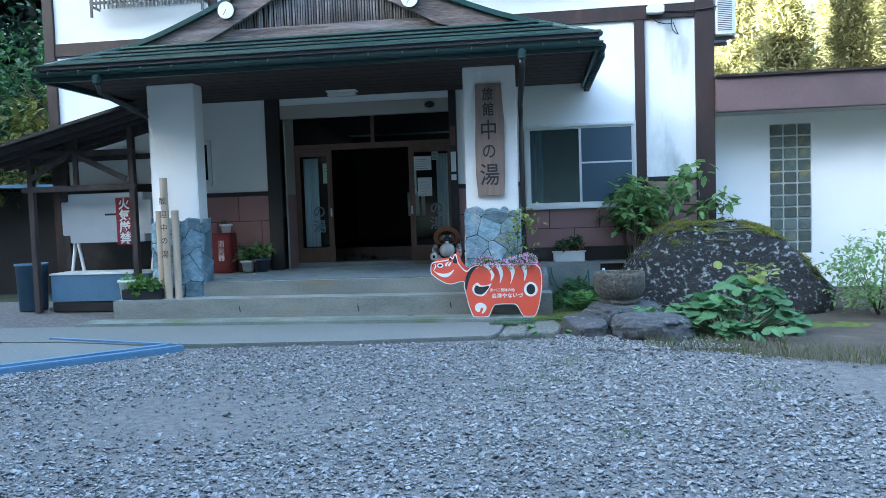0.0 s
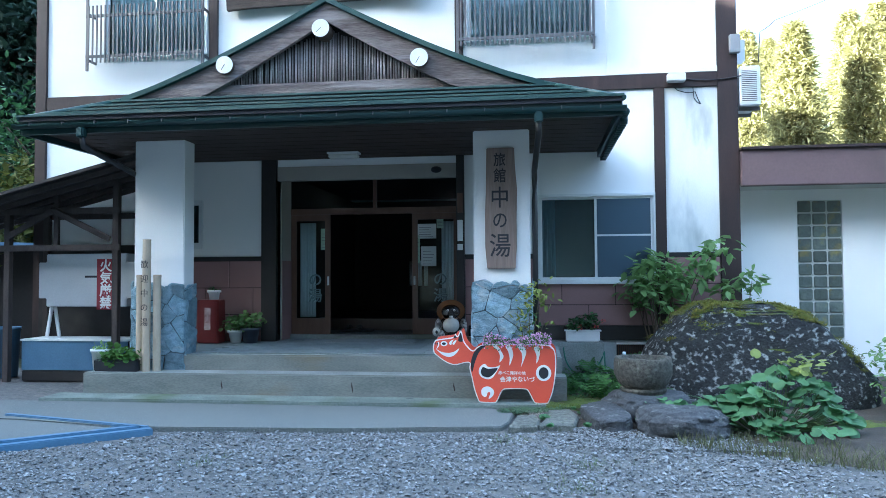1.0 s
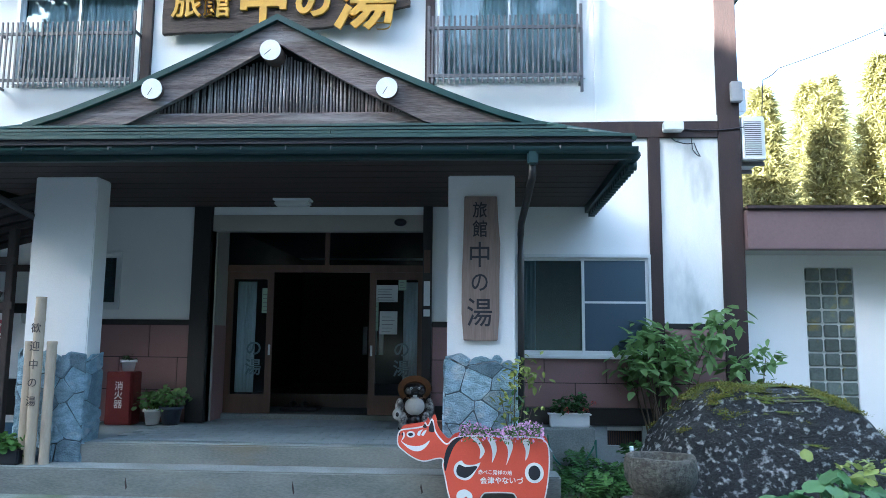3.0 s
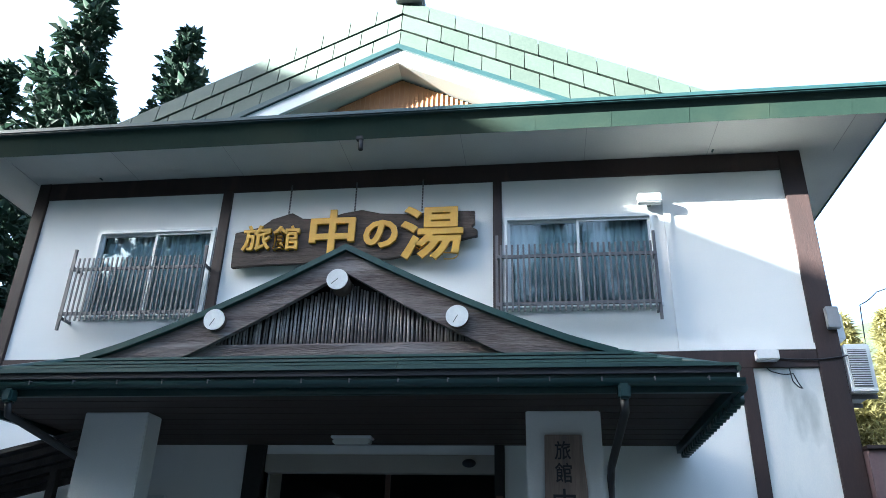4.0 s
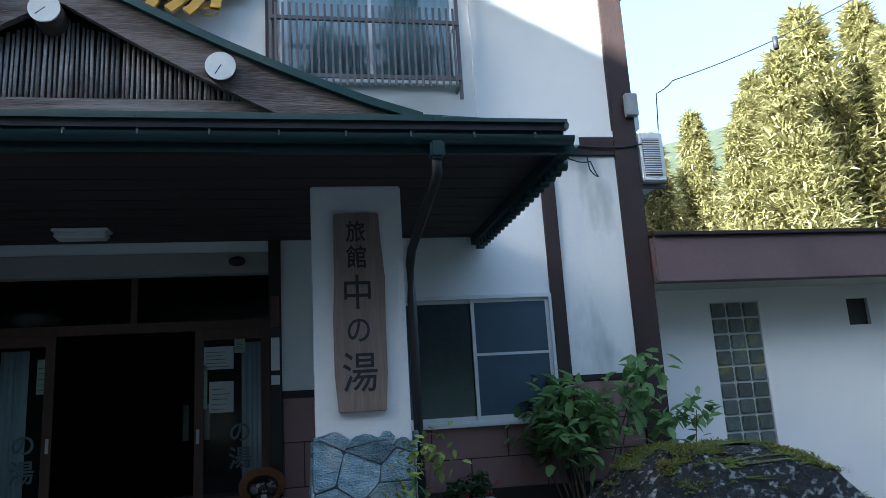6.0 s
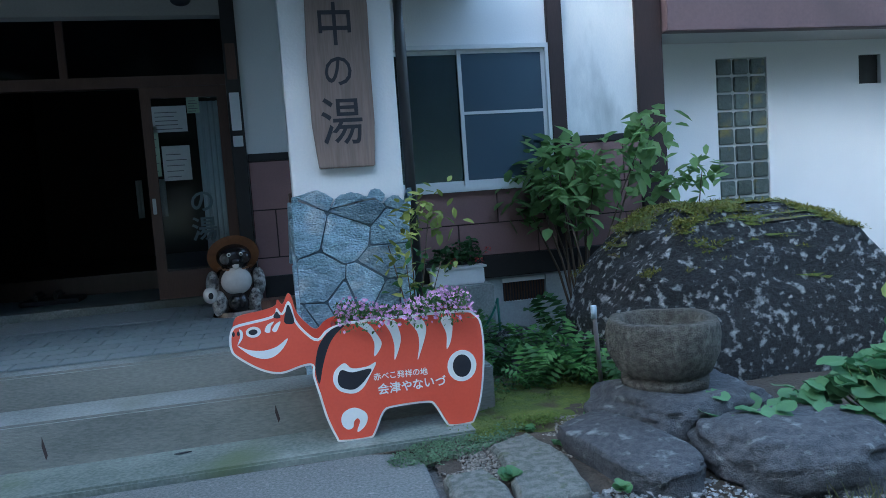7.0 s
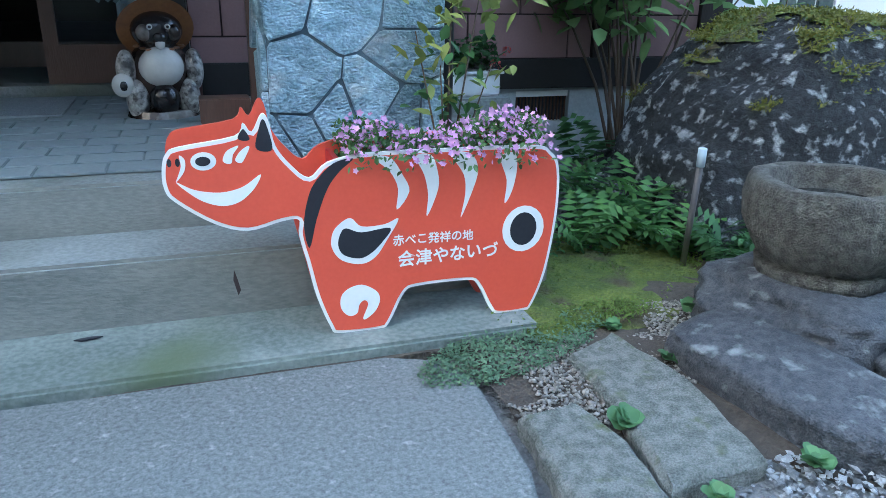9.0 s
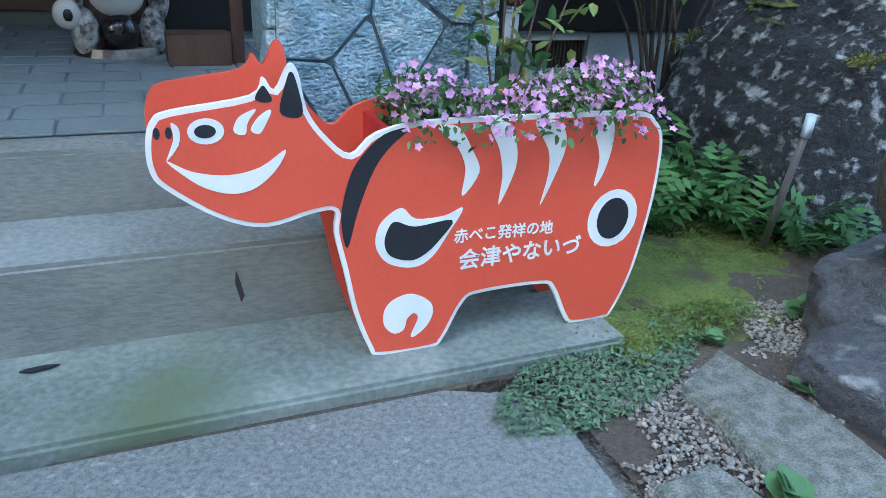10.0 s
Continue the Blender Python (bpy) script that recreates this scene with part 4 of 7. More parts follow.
# ---- entrance ----
def build_entrance():
    y = 13.75
    # hall walls and ceiling carry the indoor dimness in their colour
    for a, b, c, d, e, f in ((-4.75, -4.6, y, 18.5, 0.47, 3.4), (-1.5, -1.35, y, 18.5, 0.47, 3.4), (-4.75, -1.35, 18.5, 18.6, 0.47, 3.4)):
        struct("wall_hall", boxes((a, b, c, d, e, f)), NEAR_BLACK, "near-black hall wall, its dimness put into the colour", category="wall")
    struct("ceiling_hall", boxes((-4.75, -1.35, WALL_Y + 0.16, 18.6, 3.46, 3.5)), NEAR_BLACK, "near-black hall ceiling, its dimness put into the colour", category="ceiling")
    struct("floor_hall", boxes((-4.6, -1.5, y, 15.2, 0.40, 0.52)), TERRACE, "grey entrance hall floor", category="floor")
    struct("floor_raised", boxes((-4.6, -1.5, 15.2, 18.5, 0.40, 0.74), bev=0.01), ROOM_FLOOR, "raised dark wooden hall floor", category="floor")
    struct("threshold", boxes((-4.6, -1.5, y - 0.08, y + 0.1, 0.46, 0.545), bev=0.006), CONCRETE, "grey threshold of the sliding doors", category="threshold")
    struct("transom_beam", boxes((-4.58, -1.5, y - 0.03, y + 0.08, 2.69, 2.80), bev=0.006), DOOR_WOOD, "brown transom beam over the sliding doors", category="beam")
    tr = thing("transom_window", "dark glazed transom above the entrance doors", "window", kind="structure")
    part("window_frame", boxes((-4.58, -1.5, y, y + 0.05, 3.40, 3.46), (-3.07, -3.0, y, y + 0.05, 2.80, 3.40)), DOOR_WOOD, tr)
    for a, b in ((-4.58, -3.07), (-3.0, -1.5)):
        pane_of(boxes((a, b, y + 0.02, y + 0.026, 2.80, 3.40)), tr, GLASS_DIM)
    for x0, x1, handle in ((-4.58, -3.85, -3.89), (-2.36, -1.52, -2.32)):
        d = tagged(thing("door_1" if x0 < -3 else "door_2", "brown wooden sliding door with a glass pane, pushed open", "door"), kind="structure")
        part("door_frame", boxes((x0, x0 + 0.10, y, y + 0.035, 0.55, 2.69), (x1 - 0.10, x1, y, y + 0.035, 0.55, 2.69), (x0 + 0.10, x1 - 0.10, y, y + 0.035, 2.58, 2.69), (x0 + 0.10, x1 - 0.10, y, y + 0.035, 0.55, 0.83)), DOOR_WOOD, d)
        pane_of(boxes((x0 + 0.10, x1 - 0.10, y + 0.014, y + 0.02, 0.83, 2.58)), d, GLASS_DIM)
        for ch, z in (("の", 1.52), ("湯", 1.24)):
            letter(ch, 0.26, GLASS_PAINT, d, pose((x0 + x1) / 2 + 0.08, y + 0.012, z), 0.001, 0.004)
        part("door_handle", boxes((handle - 0.018, handle + 0.018, y - 0.008, y, 1.42, 1.58), bev=0.004), ALU, d, "small metal pull plate")
    curtain_at(-4.45, -4.15, 0.85, 2.55, y + 0.12, "pale curtain tied back behind the door glass", 5, 0.02)
    curtain_at(-1.85, -1.62, 0.85, 2.55, y + 0.12, "pale curtain tied back behind the door glass", 4, 0.02)
    for x in (-3.2, -3.0, -2.85):
        curtain_at(x, x + 0.10, 1.35, 1.95, 18.3, "narrow pale cloth hanging deep in the hall", 2, 0.01)
    # blue rain gutter of papers on the doors
    paper = mat("white_paper", (0.70, 0.73, 0.72), (0.62, 0.66, 0.66), 0.8, 5, 40, 0.05)
    green_paper = mat("pale_green_paper", (0.42, 0.55, 0.42), (0.36, 0.48, 0.36), 0.8, 5, 40, 0.05)
    ink = mat("grey_print", (0.18, 0.2, 0.22), (0.14, 0.15, 0.17), 0.8, 5, 40, 0.0)
    for x0, x1, z0, z1, m in ((-4.03, -3.91, 2.06, 2.44, green_paper), (-2.28, -1.93, 2.24, 2.50, paper), (-2.20, -1.93, 1.75, 2.10, paper), (-2.30, -2.22, 1.80, 2.3, green_paper), (-1.92, -1.80, 2.42, 2.58, green_paper)):
        n = thing("notice", "printed paper notice taped to the door glass", "notice", pose((x0 + x1) / 2, y + 0.008, z0))
        w, h = (x1 - x0) / 2, z1 - z0
        part("sheet", boxes((-w, w, -0.003, 0.0, 0, h)), m, n)
        k = 0.1
        while k < 0.9:
            bm = box(bmesh.new(), -w * 0.75, w * random.uniform(0.2, 0.75), -0.0045, -0.0035, h * k, h * k + 0.008)
            part("print_line", bm, ink, n)
            k += 0.16
    shoes = thing("boot_tray", "dark tray with shoes on the hall floor", "tray", pose(-3.6, 14.7, 0.52))
    part("tray", boxes((-0.3, 0.3, -0.2, 0.2, 0, 0.05), bev=0.01), BLACK, shoes)
    part("shoe", boxes((-0.2, -0.1, -0.14, 0.14, 0.05, 0.13), bev=0.03), TIMBER_BLACK, shoes)
    part("shoe", boxes((0.0, 0.1, -0.14, 0.14, 0.05, 0.13), bev=0.03), TIMBER_BLACK, shoes)



# ---- annex to the right ----
GB = (4.12, 4.82, 0.50, 2.79)


def build_annex():
    y = 13.7
    struct("wall_annex", wall_with_holes(3.05, 16, -0.2, 3.0, y, y + 0.2, [GB, (6.15, 6.48, 2.42, 2.78)]), PLASTER, "plain white wall of the low annex", category="wall")
    struct("annex_fascia", boxes((3.06, 16, 12.95, 13.1, 2.965, 3.53), bev=0.01), PURPLE, "mauve-brown fascia of the annex roof", category="fascia")
    struct("ceiling_annex", boxes((3.06, 16, 13.1, y, 2.97, 3.0)), SOFFIT, "soffit under the annex fascia", category="soffit")
    struct("roof_annex", boxes((3.05, 16, 12.90, 20, 3.53, 3.58), bev=0.008), TIMBER, "dark flat roof of the annex", category="roof")
    struct("wall_annex_back", boxes((3.05, 16, 17.0, 17.1, -0.2, 3.5)), NEAR_BLACK, "near-black wall standing for the dim inside of the annex", category="wall")
    w = thing("window_5", "tall glass-block window in a white wall", "window", kind="structure")
    x0, x1, z0, z1 = GB
    # yellow blotches stand for the yellow showing through the blocks
    blockg = mat("glass_block", (0.13, 0.16, 0.15), (0.07, 0.09, 0.085), 0.12, 9, 30, 0.5, 0.01, rnd=0.35, spec=0.6, dirt=(0.24, 0.21, 0.07), dirt_amount=0.44)
    part("window_frame", boxes((x0, x1, y + 0.03, y + 0.1, z0, z1)), mat("grey_grout", (0.55, 0.57, 0.56), (0.48, 0.5, 0.49), 0.8, 5, 40, 0.1), w)
    nx, nz = 3, 11
    dx, dz = (x1 - x0) / nx, (z1 - z0) / nz
    me = mesh_of("pane", boxes((-dx / 2 + 0.013, dx / 2 - 0.013, -0.025, 0.01, -dz / 2 + 0.013, dz / 2 - 0.013), bev=0.012), blockg)
    for i in range(nx):
        for k in range(nz):
            piece("pane", me, w, pose(x0 + dx * (i + 0.5), y + 0.03, z0 + dz * (k + 0.5)))
    v = thing("wall_vent", "dark square vent opening in the annex wall", "vent", pose(6.31, y + 0.08, 2.42))
    # black box fills the hole, standing in for its dark inside
    part("vent_box", boxes((-0.165, 0.165, -0.03, 0.05, 0, 0.36)), TIMBER_BLACK, v)


build_annex()

# ---- scattering, plants and letters ----
def rotations(n, rng, tilt=0.6, yaw=None, pitch=None):
    a = rng.uniform(0, math.tau, n) if yaw is None else yaw
    b = rng.normal(0, tilt, n) if pitch is None else pitch
    c = rng.normal(0, 0.35, n)
    ca, sa, cb, sb, cc, sc = np.cos(a), np.sin(a), np.cos(b), np.sin(b), np.cos(c), np.sin(c)
    o, i = np.zeros(n), np.ones(n)
    rz = np.stack([ca, -sa, o, sa, ca, o, o, o, i], 1).reshape(n, 3, 3)
    rx = np.stack([i, o, o, o, cb, -sb, o, sb, cb], 1).reshape(n, 3, 3)
    ry = np.stack([cc, o, sc, o, i, o, -sc, o, cc], 1).reshape(n, 3, 3)
    return rz @ rx @ ry


def scatter(name, base, faces, pos, rot, scl, material, smooth=True):
    """One mesh of many small copies of a base shape."""
    base = np.array(base, float)
    pos = np.array(pos, float)
    scl = np.array(scl, float)
    if scl.ndim == 1:
        scl = np.repeat(scl[:, None], 3, 1)
    n, k = len(pos), len(base)
    v = np.einsum("nij,nkj->nki", rot, base[None] * scl[:, None, :]) + pos[:, None, :]
    flat = np.array([i for f in faces for i in f])
    sizes = np.array([len(f) for f in faces])
    loops = (flat[None] + (np.arange(n) * k)[:, None]).ravel()
    totals = np.tile(sizes, n)
    starts = np.concatenate([[0], np.cumsum(totals)[:-1]])
    me = bpy.data.meshes.new(name)
    me.vertices.add(n * k)
    me.vertices.foreach_set("co", v.ravel())
    me.loops.add(len(loops))
    me.loops.foreach_set("vertex_index", loops)
    me.polygons.add(len(totals))
    me.polygons.foreach_set("loop_start", starts)
    me.polygons.foreach_set("loop_total", totals)
    me.polygons.foreach_set("use_smooth", np.full(len(totals), smooth))
    me.update(calc_edges=True)
    me.validate()
    me.materials.append(material)
    return me


def mesh_part(name, me, parent, label="", kind=""):
    ob = new(name, me)
    ob.parent = parent
    if label:
        ob["label"] = label
    if kind:
        ob["kind"] = kind
    return ob


OVAL = [(0, 0, 0), (0.26, 0.32, 0.07), (0.2, 0.74, 0.04), (0, 1.05, -0.06), (-0.2, 0.74, 0.04), (-0.26, 0.32, 0.07)]
SPRAY = [(0, 0, 0), (0.09, 0.42, 0.06), (0, 1.0, -0.16), (-0.09, 0.42, 0.06)]
SPRAY_F = [(0, 1, 2, 3)]
OVAL_F = [(0, 1, 2, 3), (0, 3, 4, 5)]
SPRIG = [(0, 0, 0), (0.3, 0.35, 0.1), (0.1, 1.0, -0.05), (-0.28, 0.45, 0.12), (0.0, 0.55, 0.3), (0.12, 0.1, -0.2)]
SPRIG_F = [(0, 1, 2, 3), (0, 4, 2), (5, 1, 4)]
STONE = [(1, 0, 0.1), (0.2, 0.95, 0), (-0.9, 0.25, 0.05), (-0.2, -0.9, 0.1), (0.1, 0.05, 0.75), (0, 0, -0.7)]
STONE_F = [(0, 1, 4), (1, 2, 4), (2, 3, 4), (3, 0, 4), (1, 0, 5), (2, 1, 5), (3, 2, 5), (0, 3, 5)]
ROUND = [(0, 0, 0)] + [(0.5 * math.sin(a) * (1 + 0.1 * math.cos(5 * a)), 0.35 - 0.52 * math.cos(a), 0.05 * math.cos(3 * a) + 0.03) for a in np.linspace(0.35, math.tau - 0.35, 11)]
ROUND_F = [(0, i, i + 1) for i in range(1, 11)]
BLADE = [(-0.03, 0, 0), (0.03, 0, 0), (0.025, 0.12, 0.5), (0, 0.4, 1.0), (-0.025, 0.12, 0.5)]
BLADE_F = [(0, 1, 2, 4), (4, 2, 3)]
FERN = []
FERN_F = []
for i in range(9):
    u = i / 9
    y, z, w = u * 0.95 + 0.05, 0.42 * math.sin(u * 2.3), 0.32 * math.sin(math.pi * (0.12 + 0.85 * u)) + 0.02
    for s in (-1, 1):
        k = len(FERN)
        FERN += [(0, y, z), (s * w * 0.5, y + 0.09, z - 0.01), (s * w, y + 0.07, z - 0.06), (s * w * 0.5, y - 0.02, z - 0.01)]
        FERN_F.append((k, k + 1, k + 2, k + 3))

LEAF_GREEN = leaf_mat("green_shrub_leaf", (0.26, 0.38, 0.14), (0.165, 0.275, 0.10), 0.45)
LEAF_PALE = leaf_mat("yellow_green_leaf", (0.36, 0.40, 0.11), (0.23, 0.29, 0.08))
LEAF_BIG = leaf_mat("broad_green_leaf", (0.13, 0.25, 0.105), (0.085, 0.175, 0.075))
LEAF_DARK = leaf_mat("dark_green_leaf", (0.06, 0.13, 0.045), (0.035, 0.085, 0.033))
LEAF_FERN = leaf_mat("fern_green", (0.085, 0.185, 0.06), (0.05, 0.115, 0.04))
LEAF_CEDAR = leaf_mat("cedar_foliage", (0.33, 0.30, 0.13), (0.22, 0.205, 0.085), 0.4)
LEAF_FIR = leaf_mat("dark_fir_foliage", (0.03, 0.055, 0.035), (0.018, 0.035, 0.025), 0.2)
LEAF_GRASS = leaf_mat("grass_blade", (0.12, 0.17, 0.05), (0.08, 0.12, 0.04))
STEM = mat("brown_stem", (0.12, 0.085, 0.055), (0.07, 0.05, 0.035), 0.8, 6, 40, 0.4)
STEM_GREEN = mat("green_stem", (0.10, 0.16, 0.05), (0.07, 0.11, 0.04), 0.7, 6, 40, 0.2)
BARK = mat("tree_bark", (0.10, 0.075, 0.055), (0.055, 0.042, 0.035), 0.9, 3, 20, 0.7, 0.02, stretch=(3, 3, 0.6))


def letter_mesh(ch, size, material, extrude=0.004, weight=0.0):
    c = bpy.data.curves.new("letter", "FONT")
    c.body, c.size, c.extrude, c.offset, c.resolution_u = ch, size, extrude, weight, 3
    c.align_x, c.align_y = "CENTER", "CENTER"
    o = bpy.data.objects.new("letter", c)
    scene.collection.objects.link(o)
    me = bpy.data.meshes.new_from_object(o.evaluated_get(bpy.context.evaluated_depsgraph_get()))
    bpy.data.objects.remove(o)
    bpy.data.curves.remove(c)
    me.materials.clear()
    me.materials.append(material)
    co = np.zeros(len(me.vertices) * 3)
    me.vertices.foreach_get("co", co)
    co = co.reshape(-1, 3)
    co[:, :2] -= (co[:, :2].max(0) + co[:, :2].min(0)) / 2
    me.vertices.foreach_set("co", co.ravel())
    return me


def letter(ch, size, material, parent, m, extrude=0.004, weight=0.0, squash=(1, 1)):
    ob = new("letter", letter_mesh(ch, size, material, extrude, weight))
    ob.parent = parent
    ob.matrix_basis = m @ pose(0, 0, 0, 90, 0, 0) @ Matrix.Diagonal((squash[0], squash[1], 1, 1))
    return ob


def smooth_loop(pts, n=5):
    """A closed curve through the points."""
    out = []
    P = [Vector(p) for p in pts]
    m = len(P)
    for i in range(m):
        a, b, c, d = P[i - 1], P[i], P[(i + 1) % m], P[(i + 2) % m]
        for k in range(n):
            t = k / n
            out.append(0.5 * (2 * b + (c - a) * t + (2 * a - 5 * b + 4 * c - d) * t * t + (3 * b - a - 3 * c + d) * t ** 3))
    return out


def inset(loop, d, clean=False):
    m = len(loop)
    area = sum(loop[i].x * loop[(i + 1) % m].y - loop[(i + 1) % m].x * loop[i].y for i in range(m))
    s = 1 if area > 0 else -1
    out = []
    for i in range(m):
        t = (loop[(i + 1) % m] - loop[i - 1])
        t = t.normalized() if t.length > 1e-6 else Vector((1, 0))
        out.append(loop[i] + Vector((-t.y, t.x)) * d * s)
    far = lambda p: min((p - (a + (b - a) * max(0, min(1, (p - a).dot(b - a) / max(1e-9, (b - a).length_squared))))).length for a, b in zip(loop, loop[1:] + loop[:1]))
    return [p for p in out if far(p) > d * 0.93] if clean else out


# ---- red cow planter ----
RED = mat("vermilion_paint", (0.68, 0.098, 0.052), (0.62, 0.082, 0.043), 0.5, 3, 60, 0.08, 0.001, dirt=(0.44, 0.05, 0.03), dirt_amount=0.36)
RED_DARK = mat("crimson_paint", (0.40, 0.02, 0.02), (0.34, 0.018, 0.018), 0.5, 3, 60, 0.08, 0.001)
WHITE_PAINT = mat("white_paint", (0.80, 0.82, 0.80), (0.74, 0.76, 0.75), 0.5, 4, 60, 0.08, 0.001)
COW = [(-0.042, 0.661), (0.028, 0.716), (0.18, 0.744), (0.52, 0.746), (0.878, 0.74), (0.957, 0.71), (1.0, 0.636), (1.005, 0.437), (0.97, 0.18), (0.913, 0.024), (0.873, 0.0),
       (0.751, 0.001), (0.712, 0.036), (0.652, 0.149), (0.60, 0.176), (0.387, 0.175), (0.326, 0.149), (0.265, 0.028), (0.221, 0.0), (0.05, 0.004), (0.017, 0.036), (-0.031, 0.168),
       (-0.063, 0.316), (-0.09, 0.435), (-0.088, 0.50), (-0.151, 0.501), (-0.277, 0.474), (-0.396, 0.511), (-0.524, 0.603), (-0.556, 0.657), (-0.556, 0.729), (-0.538, 0.778),
       (-0.495, 0.80), (-0.302, 0.83), (-0.270, 0.875), (-0.241, 0.842), (-0.205, 0.905), (-0.182, 0.887), (-0.160, 0.789), (-0.108, 0.713)]


def build_cow():
    cow = thing("cow_planter", "red painted wooden cow-shaped planter with white stripes", "planter", pose(-0.95, 10.30, -0.047))
    loop = smooth_loop(COW, 4)
    pts = lambda lp: [(v.x, v.y) for v in lp]
    bm = bmesh.new()
    prism(bm, pts(loop), 0.0, 0.018)
    front = part("front_board", bm, WHITE_PAINT, cow, "cow-shaped board with a white rim")
    bm = bmesh.new()
    prism(bm, pts(inset(loop, 0.0135, True)), -0.003, 0.0)
    part("red_face", bm, RED, front, "vermilion painted face")
    bm = bmesh.new()
    prism(bm, [(x + 0.01, z + (0.02 if z > 0.5 else 0)) for x, z in pts(loop)], 0.235, 0.253)
    part("back_board", bm, RED, cow, "red cow-shaped back board")
    trough = part("trough", boxes((0.06, 0.92, 0.018, 0.235, 0.52, 0.54), (0.06, 0.08, 0.018, 0.235, 0.54, 0.72), (0.90, 0.92, 0.018, 0.235, 0.54, 0.72)), RED_DARK, cow, "planting trough between the boards")
    part("soil", boxes((0.08, 0.90, 0.02, 0.233, 0.54, 0.70)), SOIL, cow)
    mark = lambda name, p, m, lay=1, n=4: part(name, prism(bmesh.new(), pts(smooth_loop(p, n)) if n > 1 else p, -0.003 - 0.0016 * lay, -0.003 - 0.0016 * (lay - 1)), m, front)
    mark("black_band", [(0.125, 0.728), (0.049, 0.714), (-0.017, 0.653), (-0.051, 0.589), (-0.072, 0.479), (-0.054, 0.385), (-0.022, 0.50), (0.022, 0.615), (0.07, 0.68)], BLACK)
    for s in ([(0.206, 0.725), (0.269, 0.724), (0.318, 0.654), (0.346, 0.584), (0.295, 0.513), (0.30, 0.598), (0.268, 0.668)],
              [(0.371, 0.723), (0.433, 0.726), (0.46, 0.668), (0.466, 0.587), (0.42, 0.475), (0.424, 0.566), (0.406, 0.649)],
              [(0.518, 0.726), (0.594, 0.725), (0.629, 0.681), (0.627, 0.611), (0.566, 0.458), (0.582, 0.555), (0.573, 0.638)],
              [(0.73, 0.70), (0.792, 0.715), (0.805, 0.647), (0.787, 0.553), (0.757, 0.506), (0.762, 0.602)]):
        mark("stripe", s, WHITE_PAINT)
    mark("spot", [(0.109, 0.493), (0.153, 0.455), (0.244, 0.456), (0.302, 0.475), (0.255, 0.391), (0.208, 0.324), (0.15, 0.298), (0.071, 0.321), (0.032, 0.377), (0.036, 0.435), (0.064, 0.472)], WHITE_PAINT)
    mark("spot_centre", [(0.09, 0.453), (0.152, 0.431), (0.268, 0.44), (0.232, 0.381), (0.185, 0.338), (0.139, 0.323), (0.078, 0.344), (0.057, 0.386), (0.067, 0.432)], BLACK, 2)
    ell = lambda cx, cz, rx, rz: [(cx + rx * math.cos(a), cz + rz * math.sin(a)) for a in np.linspace(0, math.tau, 20, endpoint=False)]
    mark("spot", ell(0.849, 0.385, 0.096, 0.102), WHITE_PAINT, 1, 1)
    mark("spot_centre", ell(0.849, 0.385, 0.061, 0.073), BLACK, 2, 1)
    mark("curl", [(0.148, 0.208), (0.206, 0.176), (0.223, 0.136), (0.205, 0.088), (0.165, 0.055), (0.152, 0.062), (0.173, 0.117), (0.159, 0.139), (0.137, 0.122), (0.127, 0.085), (0.094, 0.077), (0.063, 0.111), (0.062, 0.161), (0.09, 0.195)], WHITE_PAINT)
    mark("smile", [(-0.513, 0.677), (-0.453, 0.644), (-0.366, 0.629), (-0.286, 0.645), (-0.22, 0.688), (-0.246, 0.636), (-0.30, 0.59), (-0.361, 0.578), (-0.428, 0.60), (-0.482, 0.642)], WHITE_PAINT)
    for s in ([(-0.349, 0.748), (-0.335, 0.778), (-0.308, 0.793), (-0.291, 0.796), (-0.312, 0.766), (-0.319, 0.736), (-0.338, 0.735)], [(-0.306, 0.745), (-0.288, 0.775), (-0.263, 0.793), (-0.253, 0.79), (-0.268, 0.758), (-0.285, 0.734)]):
        mark("eyebrow", s, WHITE_PAINT)
    mark("muzzle_line", [(-0.495, 0.772), (-0.477, 0.755), (-0.482, 0.715), (-0.513, 0.677), (-0.502, 0.705), (-0.492, 0.735)], WHITE_PAINT)
    mark("eye", ell(-0.415, 0.747, 0.044, 0.033), WHITE_PAINT, 1, 1)
    mark("pupil", ell(-0.417, 0.747, 0.026, 0.017), BLACK, 2, 1)
    for x in (-0.530, -0.502):
        mark("nostril", ell(x, 0.747, 0.008, 0.015), BLACK, 1, 1)
    mark("ear", [(-0.232, 0.789), (-0.215, 0.86), (-0.203, 0.888), (-0.19, 0.872), (-0.172, 0.786), (-0.197, 0.771)], BLACK)
    mark("ear", [(-0.292, 0.825), (-0.274, 0.855), (-0.263, 0.848), (-0.25, 0.819), (-0.273, 0.814)], BLACK)
    for i, ch in enumerate("赤べこ発祥の地"):
        letter(ch, 0.0495, WHITE_PAINT, front, pose(0.302 + i * 0.0495, -0.0045, 0.384 - i * 0.0006), 0.001, 0.0006)
    for i, ch in enumerate("会津やないづ"):
        letter(ch, 0.073, WHITE_PAINT, front, pose(0.335 + i * 0.0735, -0.0045, 0.302 + i * 0.001), 0.001, 0.0012)
    # trailing pink flowers
    fl = thing("flowers", "pink-mauve trailing flowers filling the cow planter", "flowers", pose(-0.95, 10.30, -0.047))
    rng = np.random.default_rng(3)
    n = 2400
    x = rng.uniform(0.09, 0.93, n)
    hump = 0.10 + 0.05 * np.sin(x * 9) + 0.05 * np.exp(-((x - 0.62) / 0.18) ** 2)
    y = rng.normal(0.11, 0.085, n)
    droop = np.where(y < 0.0, rng.uniform(-0.035, 0.02, n), 0)
